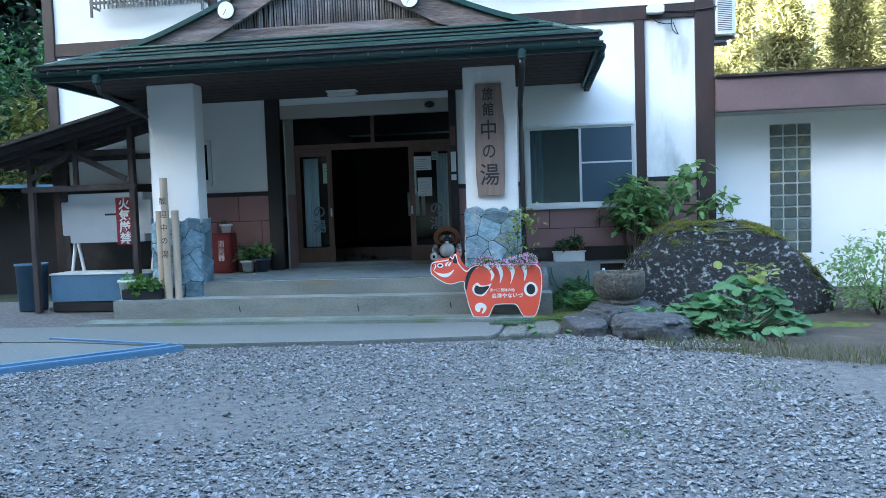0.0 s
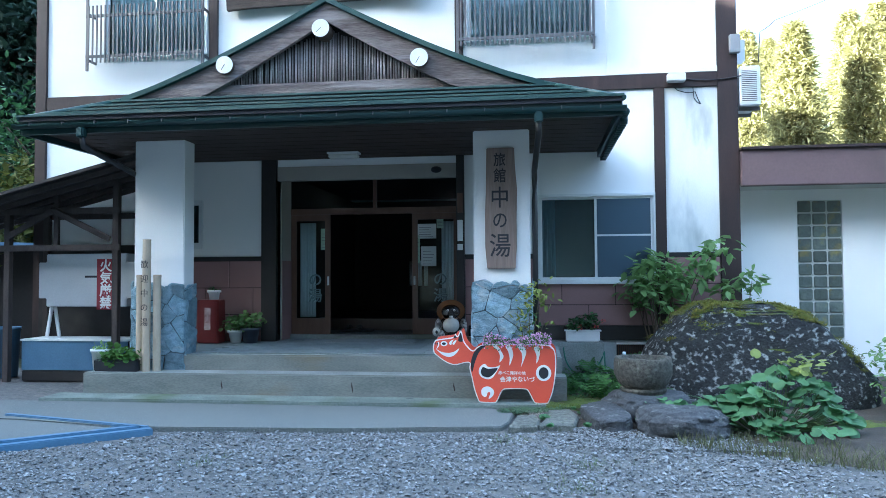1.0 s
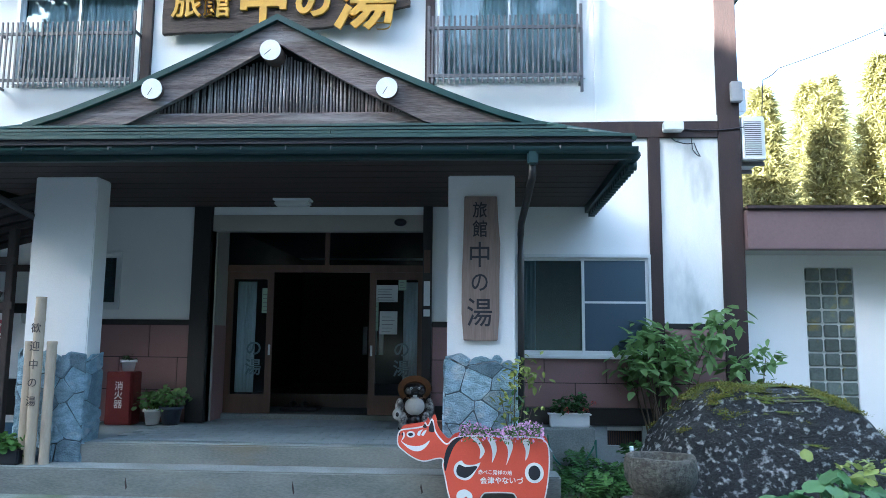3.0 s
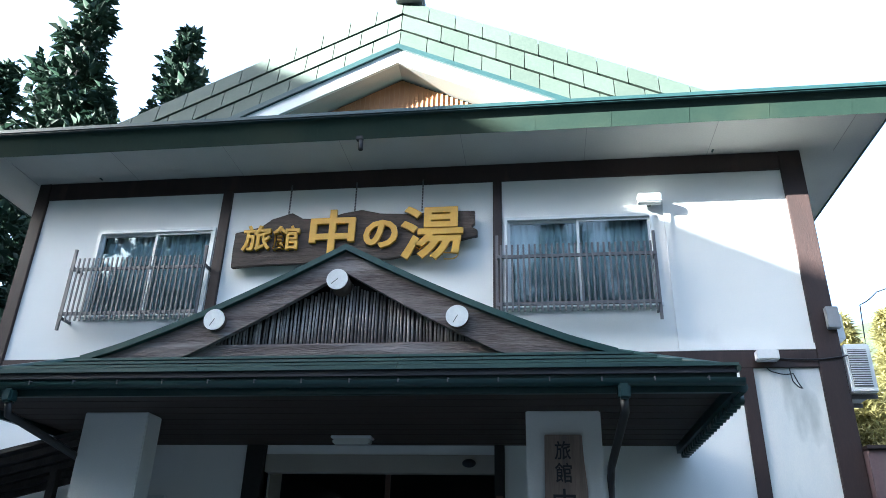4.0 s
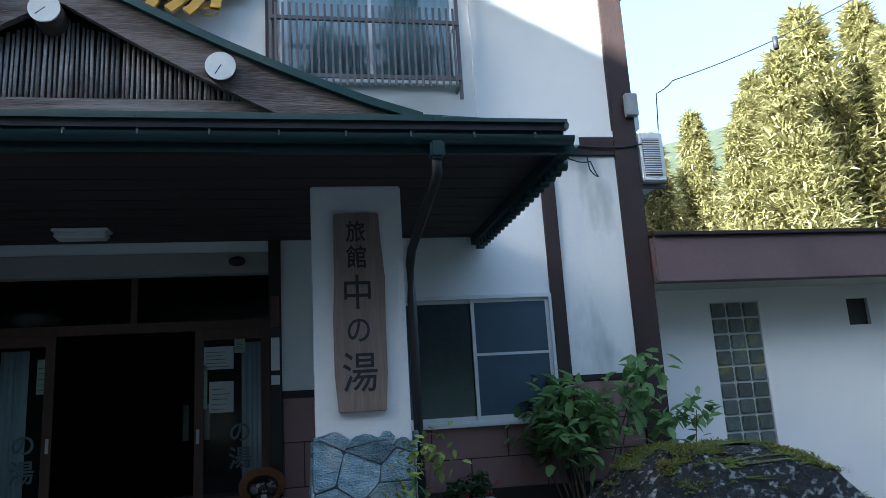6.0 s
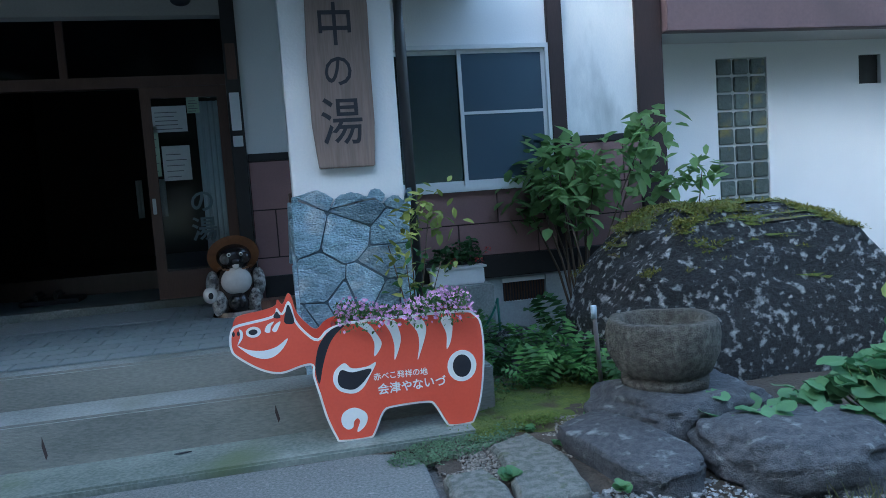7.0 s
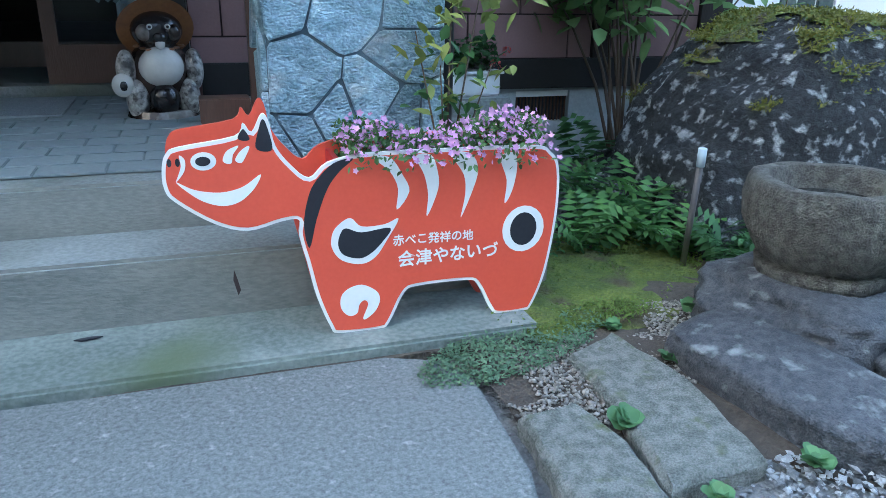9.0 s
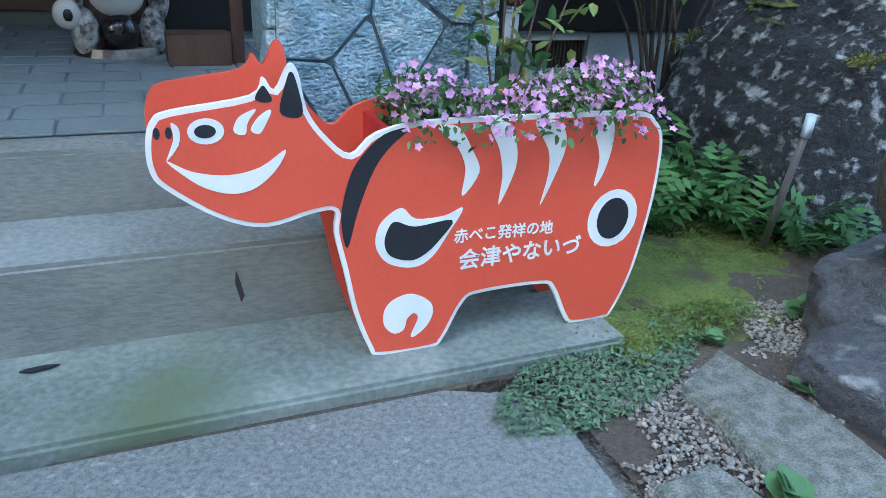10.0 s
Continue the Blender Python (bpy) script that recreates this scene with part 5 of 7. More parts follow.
    z = 0.70 + hump * rng.uniform(0.0, 1, n) * (1 - ((y - 0.12) / 0.3) ** 2) + droop
    y = np.where((y > -0.02) & (z < 0.72), 0.05 + 0.1 * rng.random(n), y)
    y = np.maximum(y, -0.09)
    mesh_part("leaves", scatter("leaves", OVAL, OVAL_F, np.stack([x, y, z], 1), rotations(n, rng, 0.8), rng.uniform(0.018, 0.04, n), leaf_mat("petunia_leaf", (0.13, 0.22, 0.07), (0.08, 0.15, 0.05))), fl, kind="stuff")
    m = 480
    xs = rng.uniform(0.085, 0.95, m)
    ys = rng.normal(0.06, 0.09, m)
    zz = 0.715 + (0.10 + 0.05 * np.sin(xs * 9) + 0.055 * np.exp(-((xs - 0.62) / 0.18) ** 2)) * rng.uniform(0.25, 1.1, m) * (1 - ((ys - 0.12) / 0.32) ** 2) + np.where(ys < -0.02, rng.uniform(-0.025, 0.01, m), 0)
    star = [(0, 0, -0.25)] + [((1 if k % 2 == 0 else 0.62) * math.cos(k * math.pi / 5), (1 if k % 2 == 0 else 0.62) * math.sin(k * math.pi / 5), 0.12) for k in range(10)]
    star_f = [(0, k + 1, (k + 1) % 10 + 1) for k in range(10)]
    face = rotations(m, rng, 0.5, rng.normal(0, 0.7, m), rng.uniform(0.3, 1.5, m))
    petal = leaf_mat("pink_mauve_petal", (0.70, 0.42, 0.64), (0.58, 0.30, 0.54), 0.3, 0.2)
    bl = scatter("blossom", star, star_f, np.stack([xs, np.maximum(ys, -0.1), zz], 1), face, rng.uniform(0.010, 0.017, m), petal)
    mesh_part("blossoms", bl, fl, kind="stuff")


build_cow()


# ---- statue ----
def build_statue():
    m = pose(-1.55, 12.66, 0.476, 0, 0, 8) @ Matrix.Diagonal((0.93, 0.9, 0.86, 1))
    glaze = mat("brown_glaze", (0.05, 0.032, 0.024), (0.02, 0.014, 0.012), 0.25, 6, 30, 0.2, 0.004, dirt=(0.40, 0.38, 0.34), dirt_amount=0.43)
    pale = mat("white_glaze", (0.62, 0.60, 0.55), (0.50, 0.48, 0.44), 0.2, 6, 30, 0.1)
    spotted = mat("spotted_glaze", (0.50, 0.48, 0.44), (0.05, 0.042, 0.038), 0.3, 16, 30, 0.2, 0.004, dirt=(0.03, 0.026, 0.024), dirt_amount=0.46, sharp=0.12)
    dark_glaze = mat("black_brown_glaze", (0.022, 0.018, 0.017), (0.012, 0.01, 0.01), 0.22, 6, 30, 0.2, 0.003)
    hat = mat("ochre_glaze", (0.26, 0.115, 0.04), (0.17, 0.07, 0.03), 0.35, 8, 40, 0.5, 0.006)
    bm = bmesh.new()

    def blob(c, s, mi, seg=20):
        t = bmesh.new()
        bmesh.ops.create_uvsphere(t, u_segments=seg, v_segments=14, radius=1)
        for f in t.faces:
            f.smooth = True
        merge(bm, t, pose(*c) @ Matrix.Diagonal((*s, 1)), mi)
    blob((0, 0.03, 0.31), (0.20, 0.17, 0.25), 0)
    blob((0, -0.09, 0.36), (0.145, 0.11, 0.145), 1)
    blob((0, -0.11, 0.13), (0.10, 0.09, 0.12), 4)
    for s in (-1, 1):
        blob((s * 0.165, -0.05, 0.13), (0.075, 0.10, 0.15), 3)
        blob((s * 0.215, -0.02, 0.33), (0.065, 0.09, 0.15), 3)
        blob((s * 0.055, -0.150, 0.64), (0.020, 0.014, 0.020), 1, 12)
        blob((s * 0.055, -0.160, 0.64), (0.010, 0.010, 0.010), 4, 10)
        blob((s * 0.09, -0.115, 0.60), (0.05, 0.05, 0.06), 0, 12)
    blob((0, -0.02, 0.61), (0.165, 0.145, 0.135), 4)
    blob((0, -0.135, 0.565), (0.05, 0.05, 0.045), 4, 12)
    blob((0, -0.150, 0.525), (0.032, 0.030, 0.04), 1, 12)
    blob((-0.25, -0.09, 0.24), (0.07, 0.06, 0.085), 1)
    blob((-0.25, -0.125, 0.24), (0.035, 0.03, 0.045), 4, 12)
    for k in range(9):          # cord tied round the neck
        u = k / 8 * 2 - 1
        blob((u * 0.14, -0.13 + 0.06 * u * u, 0.475 + 0.03 * u * u), (0.022, 0.014, 0.010), 2, 8)
    # broad hat brim behind the head
    t = bmesh.new()
    bmesh.ops.create_cone(t, cap_ends=True, segments=36, radius1=0.245, radius2=0.20, depth=0.07)
    for f in t.faces:
        f.smooth = len(f.verts) < 6
    merge(bm, t, pose(0, 0.05, 0.635, -62, 0, 0), 2)
    t = bmesh.new()
    bmesh.ops.create_cone(t, cap_ends=True, segments=24, radius1=0.24, radius2=0.22, depth=0.05)
    merge(bm, t, pose(0, 0.02, 0.025), 0)
    ob = tagged(part("animal_statue", bm, [glaze, pale, hat, spotted, dark_glaze], None), "glazed brown animal statue with a straw hat beside the door", "statue")
    ob.matrix_basis = m
    st = thing("sign_stand", "low brown wooden stand with a thin post", "stand", pose(-1.19, 12.35, 0.476))
    part("base", boxes((-0.15, 0.15, -0.09, 0.09, 0, 0.15), bev=0.006), DOOR_WOOD, st)
    part("post", boxes((0.16, 0.22, -0.03, 0.03, 0, 1.05), bev=0.004), DOOR_WOOD, st)


build_statue()


# ---- name boards ----
def build_boards():
    slab = mat("live_edge_slab", (0.275, 0.21, 0.175), (0.175, 0.128, 0.105), 0.6, 2, 14, 0.3, 0.004, stretch=(7, 1, 0.5), dirt=(0.12, 0.10, 0.11), dirt_amount=0.38)
    b = thing("name_board", "upright live-edge wooden board with brushed characters on the pillar", "sign", pose(-0.655, 10.955, 1.665))
    left = [(-0.19, 0.0), (-0.215, 0.30), (-0.215, 0.75), (-0.20, 1.1), (-0.195, 1.45), (-0.19, 1.66)]
    right = [(0.19, 1.66), (0.20, 1.4), (0.225, 1.1), (0.215, 0.7), (0.215, 0.3), (0.195, 0.0)]
    bm = bmesh.new()
    prism(bm, left + right, 0, 0.06)
    bmesh.ops.bevel(bm, geom=bm.edges[:], offset=0.008, segments=2, affect="EDGES")
    part("board", bm, slab, b)
    for ch, z, s in (("旅", 1.50, 0.17), ("館", 1.28, 0.18), ("中", 0.98, 0.27), ("の", 0.66, 0.22), ("湯", 0.32, 0.30)):
        letter(ch, s, BLACK, b, pose(-0.01, -0.002, z), 0.002, 0.002, (1, 1.15))
    # long board under the upper eave
    old = mat("weathered_dark_board", (0.085, 0.062, 0.05), (0.04, 0.03, 0.026), 0.75, 3, 20, 0.8, 0.012, stretch=(0.5, 1, 5))
    gold = mat("golden_yellow_letter", (0.62, 0.36, 0.03), (0.55, 0.30, 0.025), 0.4, 4, 40, 0.1)
    y = 12.92
    g = thing("hanging_sign", "long weathered board with raised golden characters hung on chains", "sign", pose(-3.62, y, 6.2))
    top = [(-1.86, 0.58), (-1.45, 0.66), (-1.30, 0.80), (-0.98, 0.90), (-0.80, 0.78), (-0.45, 0.76), (-0.15, 0.86), (0.12, 0.91), (0.42, 0.82), (0.9, 0.80), (1.3, 0.84), (1.86, 0.82)]
    low = [(1.86, 0.60), (1.78, 0.56), (1.90, 0.50), (1.90, 0.40), (1.62, 0.36), (1.40, 0.22), (0.6, 0.08), (-0.6, 0.05), (-1.5, 0.03), (-1.85, 0.0), (-1.86, 0.3)]
    bm = bmesh.new()
    prism(bm, [(x, z) for x, z in top + low], 0.0, 0.08)
    bmesh.ops.bevel(bm, geom=bm.edges[:], offset=0.01, segments=1, affect="EDGES")
    part("board", bm, old, g)
    for ch, x, z, s in (("旅", -1.48, 0.46, 0.44), ("館", -1.02, 0.45, 0.42), ("中", -0.30, 0.52, 0.78), ("の", 0.45, 0.46, 0.56), ("湯", 1.22, 0.46, 0.92)):
        letter(ch, s, gold, g, pose(x, -0.03, z), 0.025, 0.02 if s > 0.5 else 0.008, (1.05, 1.0))
    for x in (-1.05, 0.0, 1.05):
        c = bmesh.new()
        for k in range(22):
            t = bmesh.new()
            bmesh.ops.create_cone(t, cap_ends=False, segments=6, radius1=0.012, radius2=0.012, depth=0.02)
            merge(c, t, pose(x, 0.04, 0.86 + k * 0.026, 90, 0, 90 if k % 2 else 0))
        tagged(part("chain", c, IRON, g), kind="stuff")


build_boards()
GLASS_PAINT = mat("pale_blue_glass_lettering", (0.20, 0.27, 0.30), (0.16, 0.22, 0.25), 0.6, 4, 40, 0.0)
build_entrance()

# ---- porch and shed things ----
TERRACOTTA = mat("red_enamel", (0.13, 0.014, 0.014), (0.10, 0.012, 0.012), 0.4, 4, 40, 0.1, dirt=(0.18, 0.03, 0.025), dirt_amount=0.4)
BAMBOO = mat("pale_dry_bamboo", (0.52, 0.44, 0.33), (0.42, 0.34, 0.25), 0.5, 4, 30, 0.2, 0.003, stretch=(4, 4, 0.6), dirt=(0.28, 0.23, 0.17), dirt_amount=0.38)
BLUE_STEEL = mat("blue_painted_steel", (0.10, 0.19, 0.30), (0.07, 0.14, 0.23), 0.55, 3, 40, 0.2, dirt=(0.16, 0.16, 0.16), dirt_amount=0.4)
TANK = mat("cream_white_tank", (0.47, 0.50, 0.53), (0.40, 0.43, 0.46), 0.45, 2, 40, 0.08, dirt=(0.42, 0.38, 0.33), dirt_amount=0.36)


def pot(bm, r0, r1, h, wall=0.012):
    prof = [(0, 0), (r0, 0), (r1, h), (r1 + 0.008, h), (r1 + 0.008, h - 0.03), (r1 + 0.016, h - 0.03), (r1 + 0.016, h + 0.008), (r1 - wall, h + 0.008), (r1 - wall, h - 0.05), (0, h - 0.05)]
    rings = []
    for r, z in prof:
        rings.append([bm.verts.new((r * math.cos(a), r * math.sin(a), z)) for a in np.linspace(0, math.tau, 20, endpoint=False)] if r else [bm.verts.new((0, 0, z))])
    for a, b in zip(rings, rings[1:]):
        for i in range(20):
            q = [a[i % len(a)], a[(i + 1) % len(a)], b[(i + 1) % len(b)], b[i % len(b)]]
            q = list(dict.fromkeys(q))
            if len(q) > 2:
                bm.faces.new(q).smooth = True
    return bm


def bushy(name, parent, centre, radius, n, size, material, seed, shape=OVAL, faces=OVAL_F, hollow=0.55, tilt=0.7):
    """Leaves through an uneven ball-like crown with gaps."""
    rng = np.random.default_rng(seed)
    d = rng.normal(0, 1, (n * 2, 3))
    d /= np.linalg.norm(d, axis=1)[:, None]
    lump = np.array([1 + 0.45 * noise.noise(Vector(v) * 2.2 + Vector((seed, 0, 0))) for v in d])
    keep = np.array([noise.noise(Vector(v) * 3.1 + Vector((0, seed, 0))) for v in d]) > -0.22
    d, lump = d[keep][:n], lump[keep][:n]
    r = rng.uniform(hollow, 1.0, len(d)) ** 0.7 * lump
    pos = d * r[:, None] * np.array(radius) + np.array(centre)
    yaw = np.arctan2(-d[:, 0], d[:, 1])
    me = scatter(name, shape, faces, pos, rotations(len(d), rng, tilt, yaw + rng.normal(0, 0.7, len(d)), rng.normal(-0.1, tilt, len(d))), rng.uniform(0.65, 1.3, len(d)) * size, material)
    return mesh_part(name, me, parent)


def potted(m, label, r, h, material, leaf, seed, crown=0.2, n=180, size=0.06):
    p = thing("potted_plant", label, "plant", m, "potted plants on the porch")
    part("pot", pot(bmesh.new(), r * 0.72, r, h), material, p)
    part("soil", boxes((-r * 0.6, r * 0.6, -r * 0.6, r * 0.6, h - 0.06, h - 0.035)), SOIL, p)
    bushy("leaves", p, (0, 0, h + crown * 0.55), (crown, crown, crown * 0.75), n, size, leaf, seed, ROUND, ROUND_F, 0.2)
    bm = bmesh.new()
    for k in range(5):
        tube(bm, [(0, 0, h - 0.05), (0.06 * math.cos(k * 1.3), 0.06 * math.sin(k * 1.3), h + crown * 0.6)], 0.005, 5)
    part("stems", bm, STEM_GREEN, p)["kind"] = "stuff"


def build_porch_things():
    potted(pose(-5.2, 12.75, 0.478), "leafy green plant in a small white pot", 0.12, 0.2, WHITE_METAL, LEAF_GREEN, 41, 0.22)
    potted(pose(-4.93, 12.72, 0.478), "leafy green plant in a dark blue pot", 0.15, 0.24, mat("dark_blue_pot", (0.04, 0.05, 0.075), (0.03, 0.035, 0.05), 0.35, 4, 30, 0.1), LEAF_GREEN, 42, 0.24)
    fx = thing("extinguisher_box", "red steel fire extinguisher box on the porch", "fire box", pose(-5.62, 12.72, 0.478))
    part("cabinet", boxes((-0.19, 0.19, -0.13, 0.13, 0, 0.72), bev=0.012), TERRACOTTA, fx)
    door = part("cabinet_door", boxes((-0.165, 0.165, -0.145, -0.131, 0.03, 0.69), bev=0.006), TERRACOTTA, fx)
    for i, ch in enumerate("消火器"):
        letter(ch, 0.125, WHITE_PAINT, door, pose(0.0, -0.147, 0.53 - i * 0.125), 0.001, 0.001)
    wp = thing("flower_pot", "small white pot standing on the red box", "pot", pose(-5.57, 12.72, 1.20))
    part("pot", pot(bmesh.new(), 0.075, 0.10, 0.15), WHITE_METAL, wp)
    bushy("leaves", wp, (0, 0, 0.17), (0.09, 0.09, 0.05), 40, 0.05, LEAF_DARK, 43)
    # bamboo sign canes
    canes = thing("bamboo_sign", "three upright cut bamboo canes with brushed welcome characters", "sign", pose(-5.70, 10.80, 0.243))
    for x, y, h, r in ((0.0, -0.02, 1.88, 0.058), (-0.125, 0.03, 1.38, 0.052), (0.135, 0.03, 1.42, 0.055)):
        bm = bmesh.new()
        pts, rad = [], []
        z = 0.0
        while z < h:
            for dz, k in ((0.0, 1.06), (0.02, 1.0), (0.24, 0.985), (0.255, 1.03)):
                if z + dz <= h:
                    pts.append((x, y, z + dz)); rad.append(r * k)
            z += 0.27
        rings = [[bm.verts.new((p[0] + q * math.cos(a), p[1] + q * math.sin(a), p[2])) for a in np.linspace(0, math.tau, 16, endpoint=False)] for p, q in zip(pts, rad)]
        for qa, qb in zip(rings, rings[1:]):
            for i in range(16):
                bm.faces.new((qa[i], qa[(i + 1) % 16], qb[(i + 1) % 16], qb[i])).smooth = True
        bm.faces.new(rings[-1])
        part("cane", bm, BAMBOO, canes)
    ink = mat("faded_ink", (0.10, 0.085, 0.08), (0.07, 0.06, 0.055), 0.8, 5, 40, 0.0)
    for i, ch in enumerate("歓迎中の湯"):
        letter(ch, 0.12, ink, canes, pose(0.0, -0.083, 1.52 - i * 0.205), 0.002, 0.0)
    # planter on the step
    pl = thing("planter", "dark long planter with green leaves on the step", "planter", pose(-6.12, 10.80, 0.243))
    part("trough", boxes((-0.33, 0.33, -0.1, 0.1, 0, 0.17), bev=0.015), BLACK, pl)
    bushy("leaves", pl, (0, 0, 0.22), (0.38, 0.17, 0.13), 240, 0.075, leaf_mat("fresh_green_leaf", (0.12, 0.22, 0.05), (0.08, 0.16, 0.04)), 44, ROUND, ROUND_F, 0.2)
    wb = thing("bucket", "white plastic bucket with a small plant", "bucket", pose(-6.42, 10.82, 0.243))
    part("pot", pot(bmesh.new(), 0.09, 0.12, 0.30), WHITE_METAL, wb)
    bushy("leaves", wb, (0, 0, 0.33), (0.1, 0.1, 0.07), 40, 0.06, LEAF_GREEN, 45)
    # floor mat by the entrance and small plates on the posts
    mt = thing("door_mat", "pale grey rubber mat before the door", "mat", pose(-2.9, 13.1, 0.479))
    part("mat", boxes((-0.75, 0.75, -0.4, 0.4, 0, 0.012), bev=0.004), mat("grey_mat", (0.27, 0.30, 0.31), (0.21, 0.235, 0.25), 0.8, 20, 90, 0.5), mt)
    for z0, z1, m in ((2.62, 2.95, DOOR_WOOD), (2.15, 2.5, WHITE_METAL), (2.0, 2.1, WHITE_METAL)):
        t = thing("name_plate", "small plate fixed on the entrance post", "plate", pose(-1.425, 12.995, z0))
        part("plate", boxes((-0.045, 0.045, -0.012, 0.0, 0, z1 - z0), bev=0.003), m, t)
    lamp = thing("entrance_lamp", "small dark dome lamp under the lintel", "lamp", pose(-1.82, 13.0, 3.35))
    bm = bmesh.new()
    t = bmesh.new()
    bmesh.ops.create_uvsphere(t, u_segments=16, v_segments=10, radius=0.07)
    merge(bm, t, Matrix.Diagonal((1.3, 0.9, 0.8, 1)))
    part("shade", bm, BLACK, lamp, smooth=True)


def build_shed():
    wood = mat("grey_shed_timber", (0.07, 0.058, 0.054), (0.038, 0.031, 0.029), 0.85, 3, 30, 0.5, 0.005, stretch=(3, 3, 0.7))
    sh = thing("tank_shed", "open timber shelter with a dark sloping roof over the tank", "shed", pose(0, 0, 0))
    y0, y1 = 12.05, 13.02
    for x in (-8.84, -6.93):
        for y in (y0, y1):
            part("post", boxes((x - 0.05, x + 0.05, y - 0.05, y + 0.05, -0.12, 2.72 if x < -8 else 3.1), bev=0.005), wood, sh)
    for z in (2.02, 2.62):
        part("rail", boxes((-9.0, -6.85, y0 - 0.06, y0 - 0.02, z, z + 0.1), bev=0.004), wood, sh)
    part("rail", boxes((-9.0, -6.85, y1 + 0.02, y1 + 0.06, 2.62, 2.72), bev=0.004), wood, sh)
    for a, b in (((-8.8, 2.25), (-8.0, 2.68)), ((-8.0, 2.68), (-7.0, 2.2))):
        bm = bmesh.new()
        d = Vector((b[0] - a[0], 0, b[1] - a[1]))
        box(bm, 0, d.length, -0.02, 0.02, -0.045, 0.045, m=pose(a[0], y0 - 0.085, a[1], 0, -math.degrees(math.atan2(d.z, d.x)), 0))
        part("brace", bm, wood, sh)
    # added dark panel stands for the shade inside the shelter
    part("back_panel", boxes((-9.0, -6.85, 13.03, 13.06, -0.1, 2.15)), TIMBER_BLACK, sh, "dark panel added for the shade behind the tank")
    part("strut", boxes((-8.03, -7.95, y0 - 0.02, y0 + 0.04, 2.12, 3.0), bev=0.003), wood, sh)
    bm = bmesh.new()
    prism(bm, [(-9.9, 2.52), (-6.2, 3.42), (-6.2, 3.47), (-9.9, 2.57)], 11.35, 13.05)
    part("roof", bm, TIMBER_BLACK, sh, "dark sheet roof sloping down to one side")
    for y in np.arange(11.5, 13.1, 0.38):
        bm = bmesh.new()
        prism(bm, [(-9.8, 2.46), (-6.3, 3.31), (-6.3, 3.39), (-9.8, 2.54)], y, y + 0.05)
        part("rafter", bm, wood, sh)
    tank = thing("oil_tank", "cream-white steel oil tank on leaning legs under the shelter", "tank", pose(-7.63, 12.5, -0.12))
    bm = boxes((-0.86, 0.86, -0.18, 0.40, 1.22, 2.10))
    bmesh.ops.bevel(bm, geom=[e for e in bm.edges if abs((e.verts[0].co - e.verts[1].co).y) > 0.3], offset=0.14, segments=6, affect="EDGES")
    bmesh.ops.bevel(bm, geom=bm.edges[:], offset=0.012, segments=2, affect="EDGES", clamp_overlap=True)
    body = part("tank_body", bm, TANK, tank)
    for z in (1.42, 1.58, 1.74, 1.90):
        part("rib", boxes((-0.62, -0.1, -0.188, -0.179, z, z + 0.016), bev=0.003), TANK, body)
    bar = part("print", boxes((-0.02, 0.22, -0.186, -0.181, 1.70, 1.735)), BLACK, body)
    for x in (-0.78, 0.78):
        for s in (-1, 1):
            part("leg", tube(bmesh.new(), [(x + 0.02 * s, 0.1, 1.26), (x + 0.22 * s, 0.1 + 0.02 * s, 0.0)], 0.03, 8), WHITE_METAL, tank)
    part("fuel_pipe", tube(bmesh.new(), [(0.35, 0.1, 1.24), (0.35, 0.1, 0.6)], 0.015, 8), WHITE_METAL, tank)
    sg = thing("warning_sign", "dark red sign with white fire warning characters on the tank", "sign", pose(-7.27, 12.31, 1.05))
    part("plate", boxes((-0.16, 0.16, -0.008, 0, 0, 0.84), bev=0.002), mat("dark_red_sign", (0.25, 0.02, 0.035), (0.20, 0.018, 0.03), 0.5, 4, 40, 0.05), sg)
    for i, ch in enumerate("火気厳禁"):
        letter(ch, 0.215, WHITE_PAINT, sg, pose(0, -0.009, 0.73 - i * 0.205), 0.001, 0.005)
    tr = thing("drip_tray", "blue-grey painted trough under the oil tank", "trough", pose(-7.75, 12.2, -0.12))
    part("front_panel", boxes((-0.92, 0.95, -0.03, 0, 0.18, 0.66), bev=0.004), BLUE_STEEL, tr)
    part("rim", boxes((-0.94, 0.97, -0.05, 0.6, 0.66, 0.69), bev=0.004), WHITE_METAL, tr)
    part("base_beam", boxes((-0.92, 0.95, -0.02, 0.55, 0.0, 0.17), bev=0.01), TIMBER_BLACK, tr)
    bl = thing("barrel", "blue plastic barrel beside the shelter", "barrel", pose(-9.35, 12.6, -0.12))
    part("barrel_body", pot(bmesh.new(), 0.24, 0.27, 0.85), BLUE_STEEL, bl)
    ann = struct("wall_outbuilding", boxes((-14, -9.6, 15.5, 15.7, -0.2, 2.2)), NEAR_BLACK, "dark wall of a low outbuilding", category="wall")
    bm = bmesh.new()
    prism(bm, [(-14.2, 2.35), (-9.3, 2.2), (-9.3, 2.27), (-14.2, 2.42)], 14.6, 18)
    struct("roof_outbuilding", bm, BLUE_STEEL, "blue-grey sheet roof of a low outbuilding", category="roof")
    struct("wall_outbuilding", boxes((-14, -13.8, 15.7, 18, -0.2, 2.3)), NEAR_BLACK, "dark side wall of a low outbuilding", category="wall")
    # blue-edged concrete cover in the yard
    bm = bmesh.new()
    pts = [(-4.42, 8.50), (-5.45, 7.62), (-7.6, 5.8), (-10, 5.8), (-10, 9.4), (-6.4, 9.0)]
    a = [bm.verts.new((x, y, -0.10)) for x, y in pts]
    b = [bm.verts.new((x, y, -0.2)) for x, y in pts]
    bm.faces.new(a)
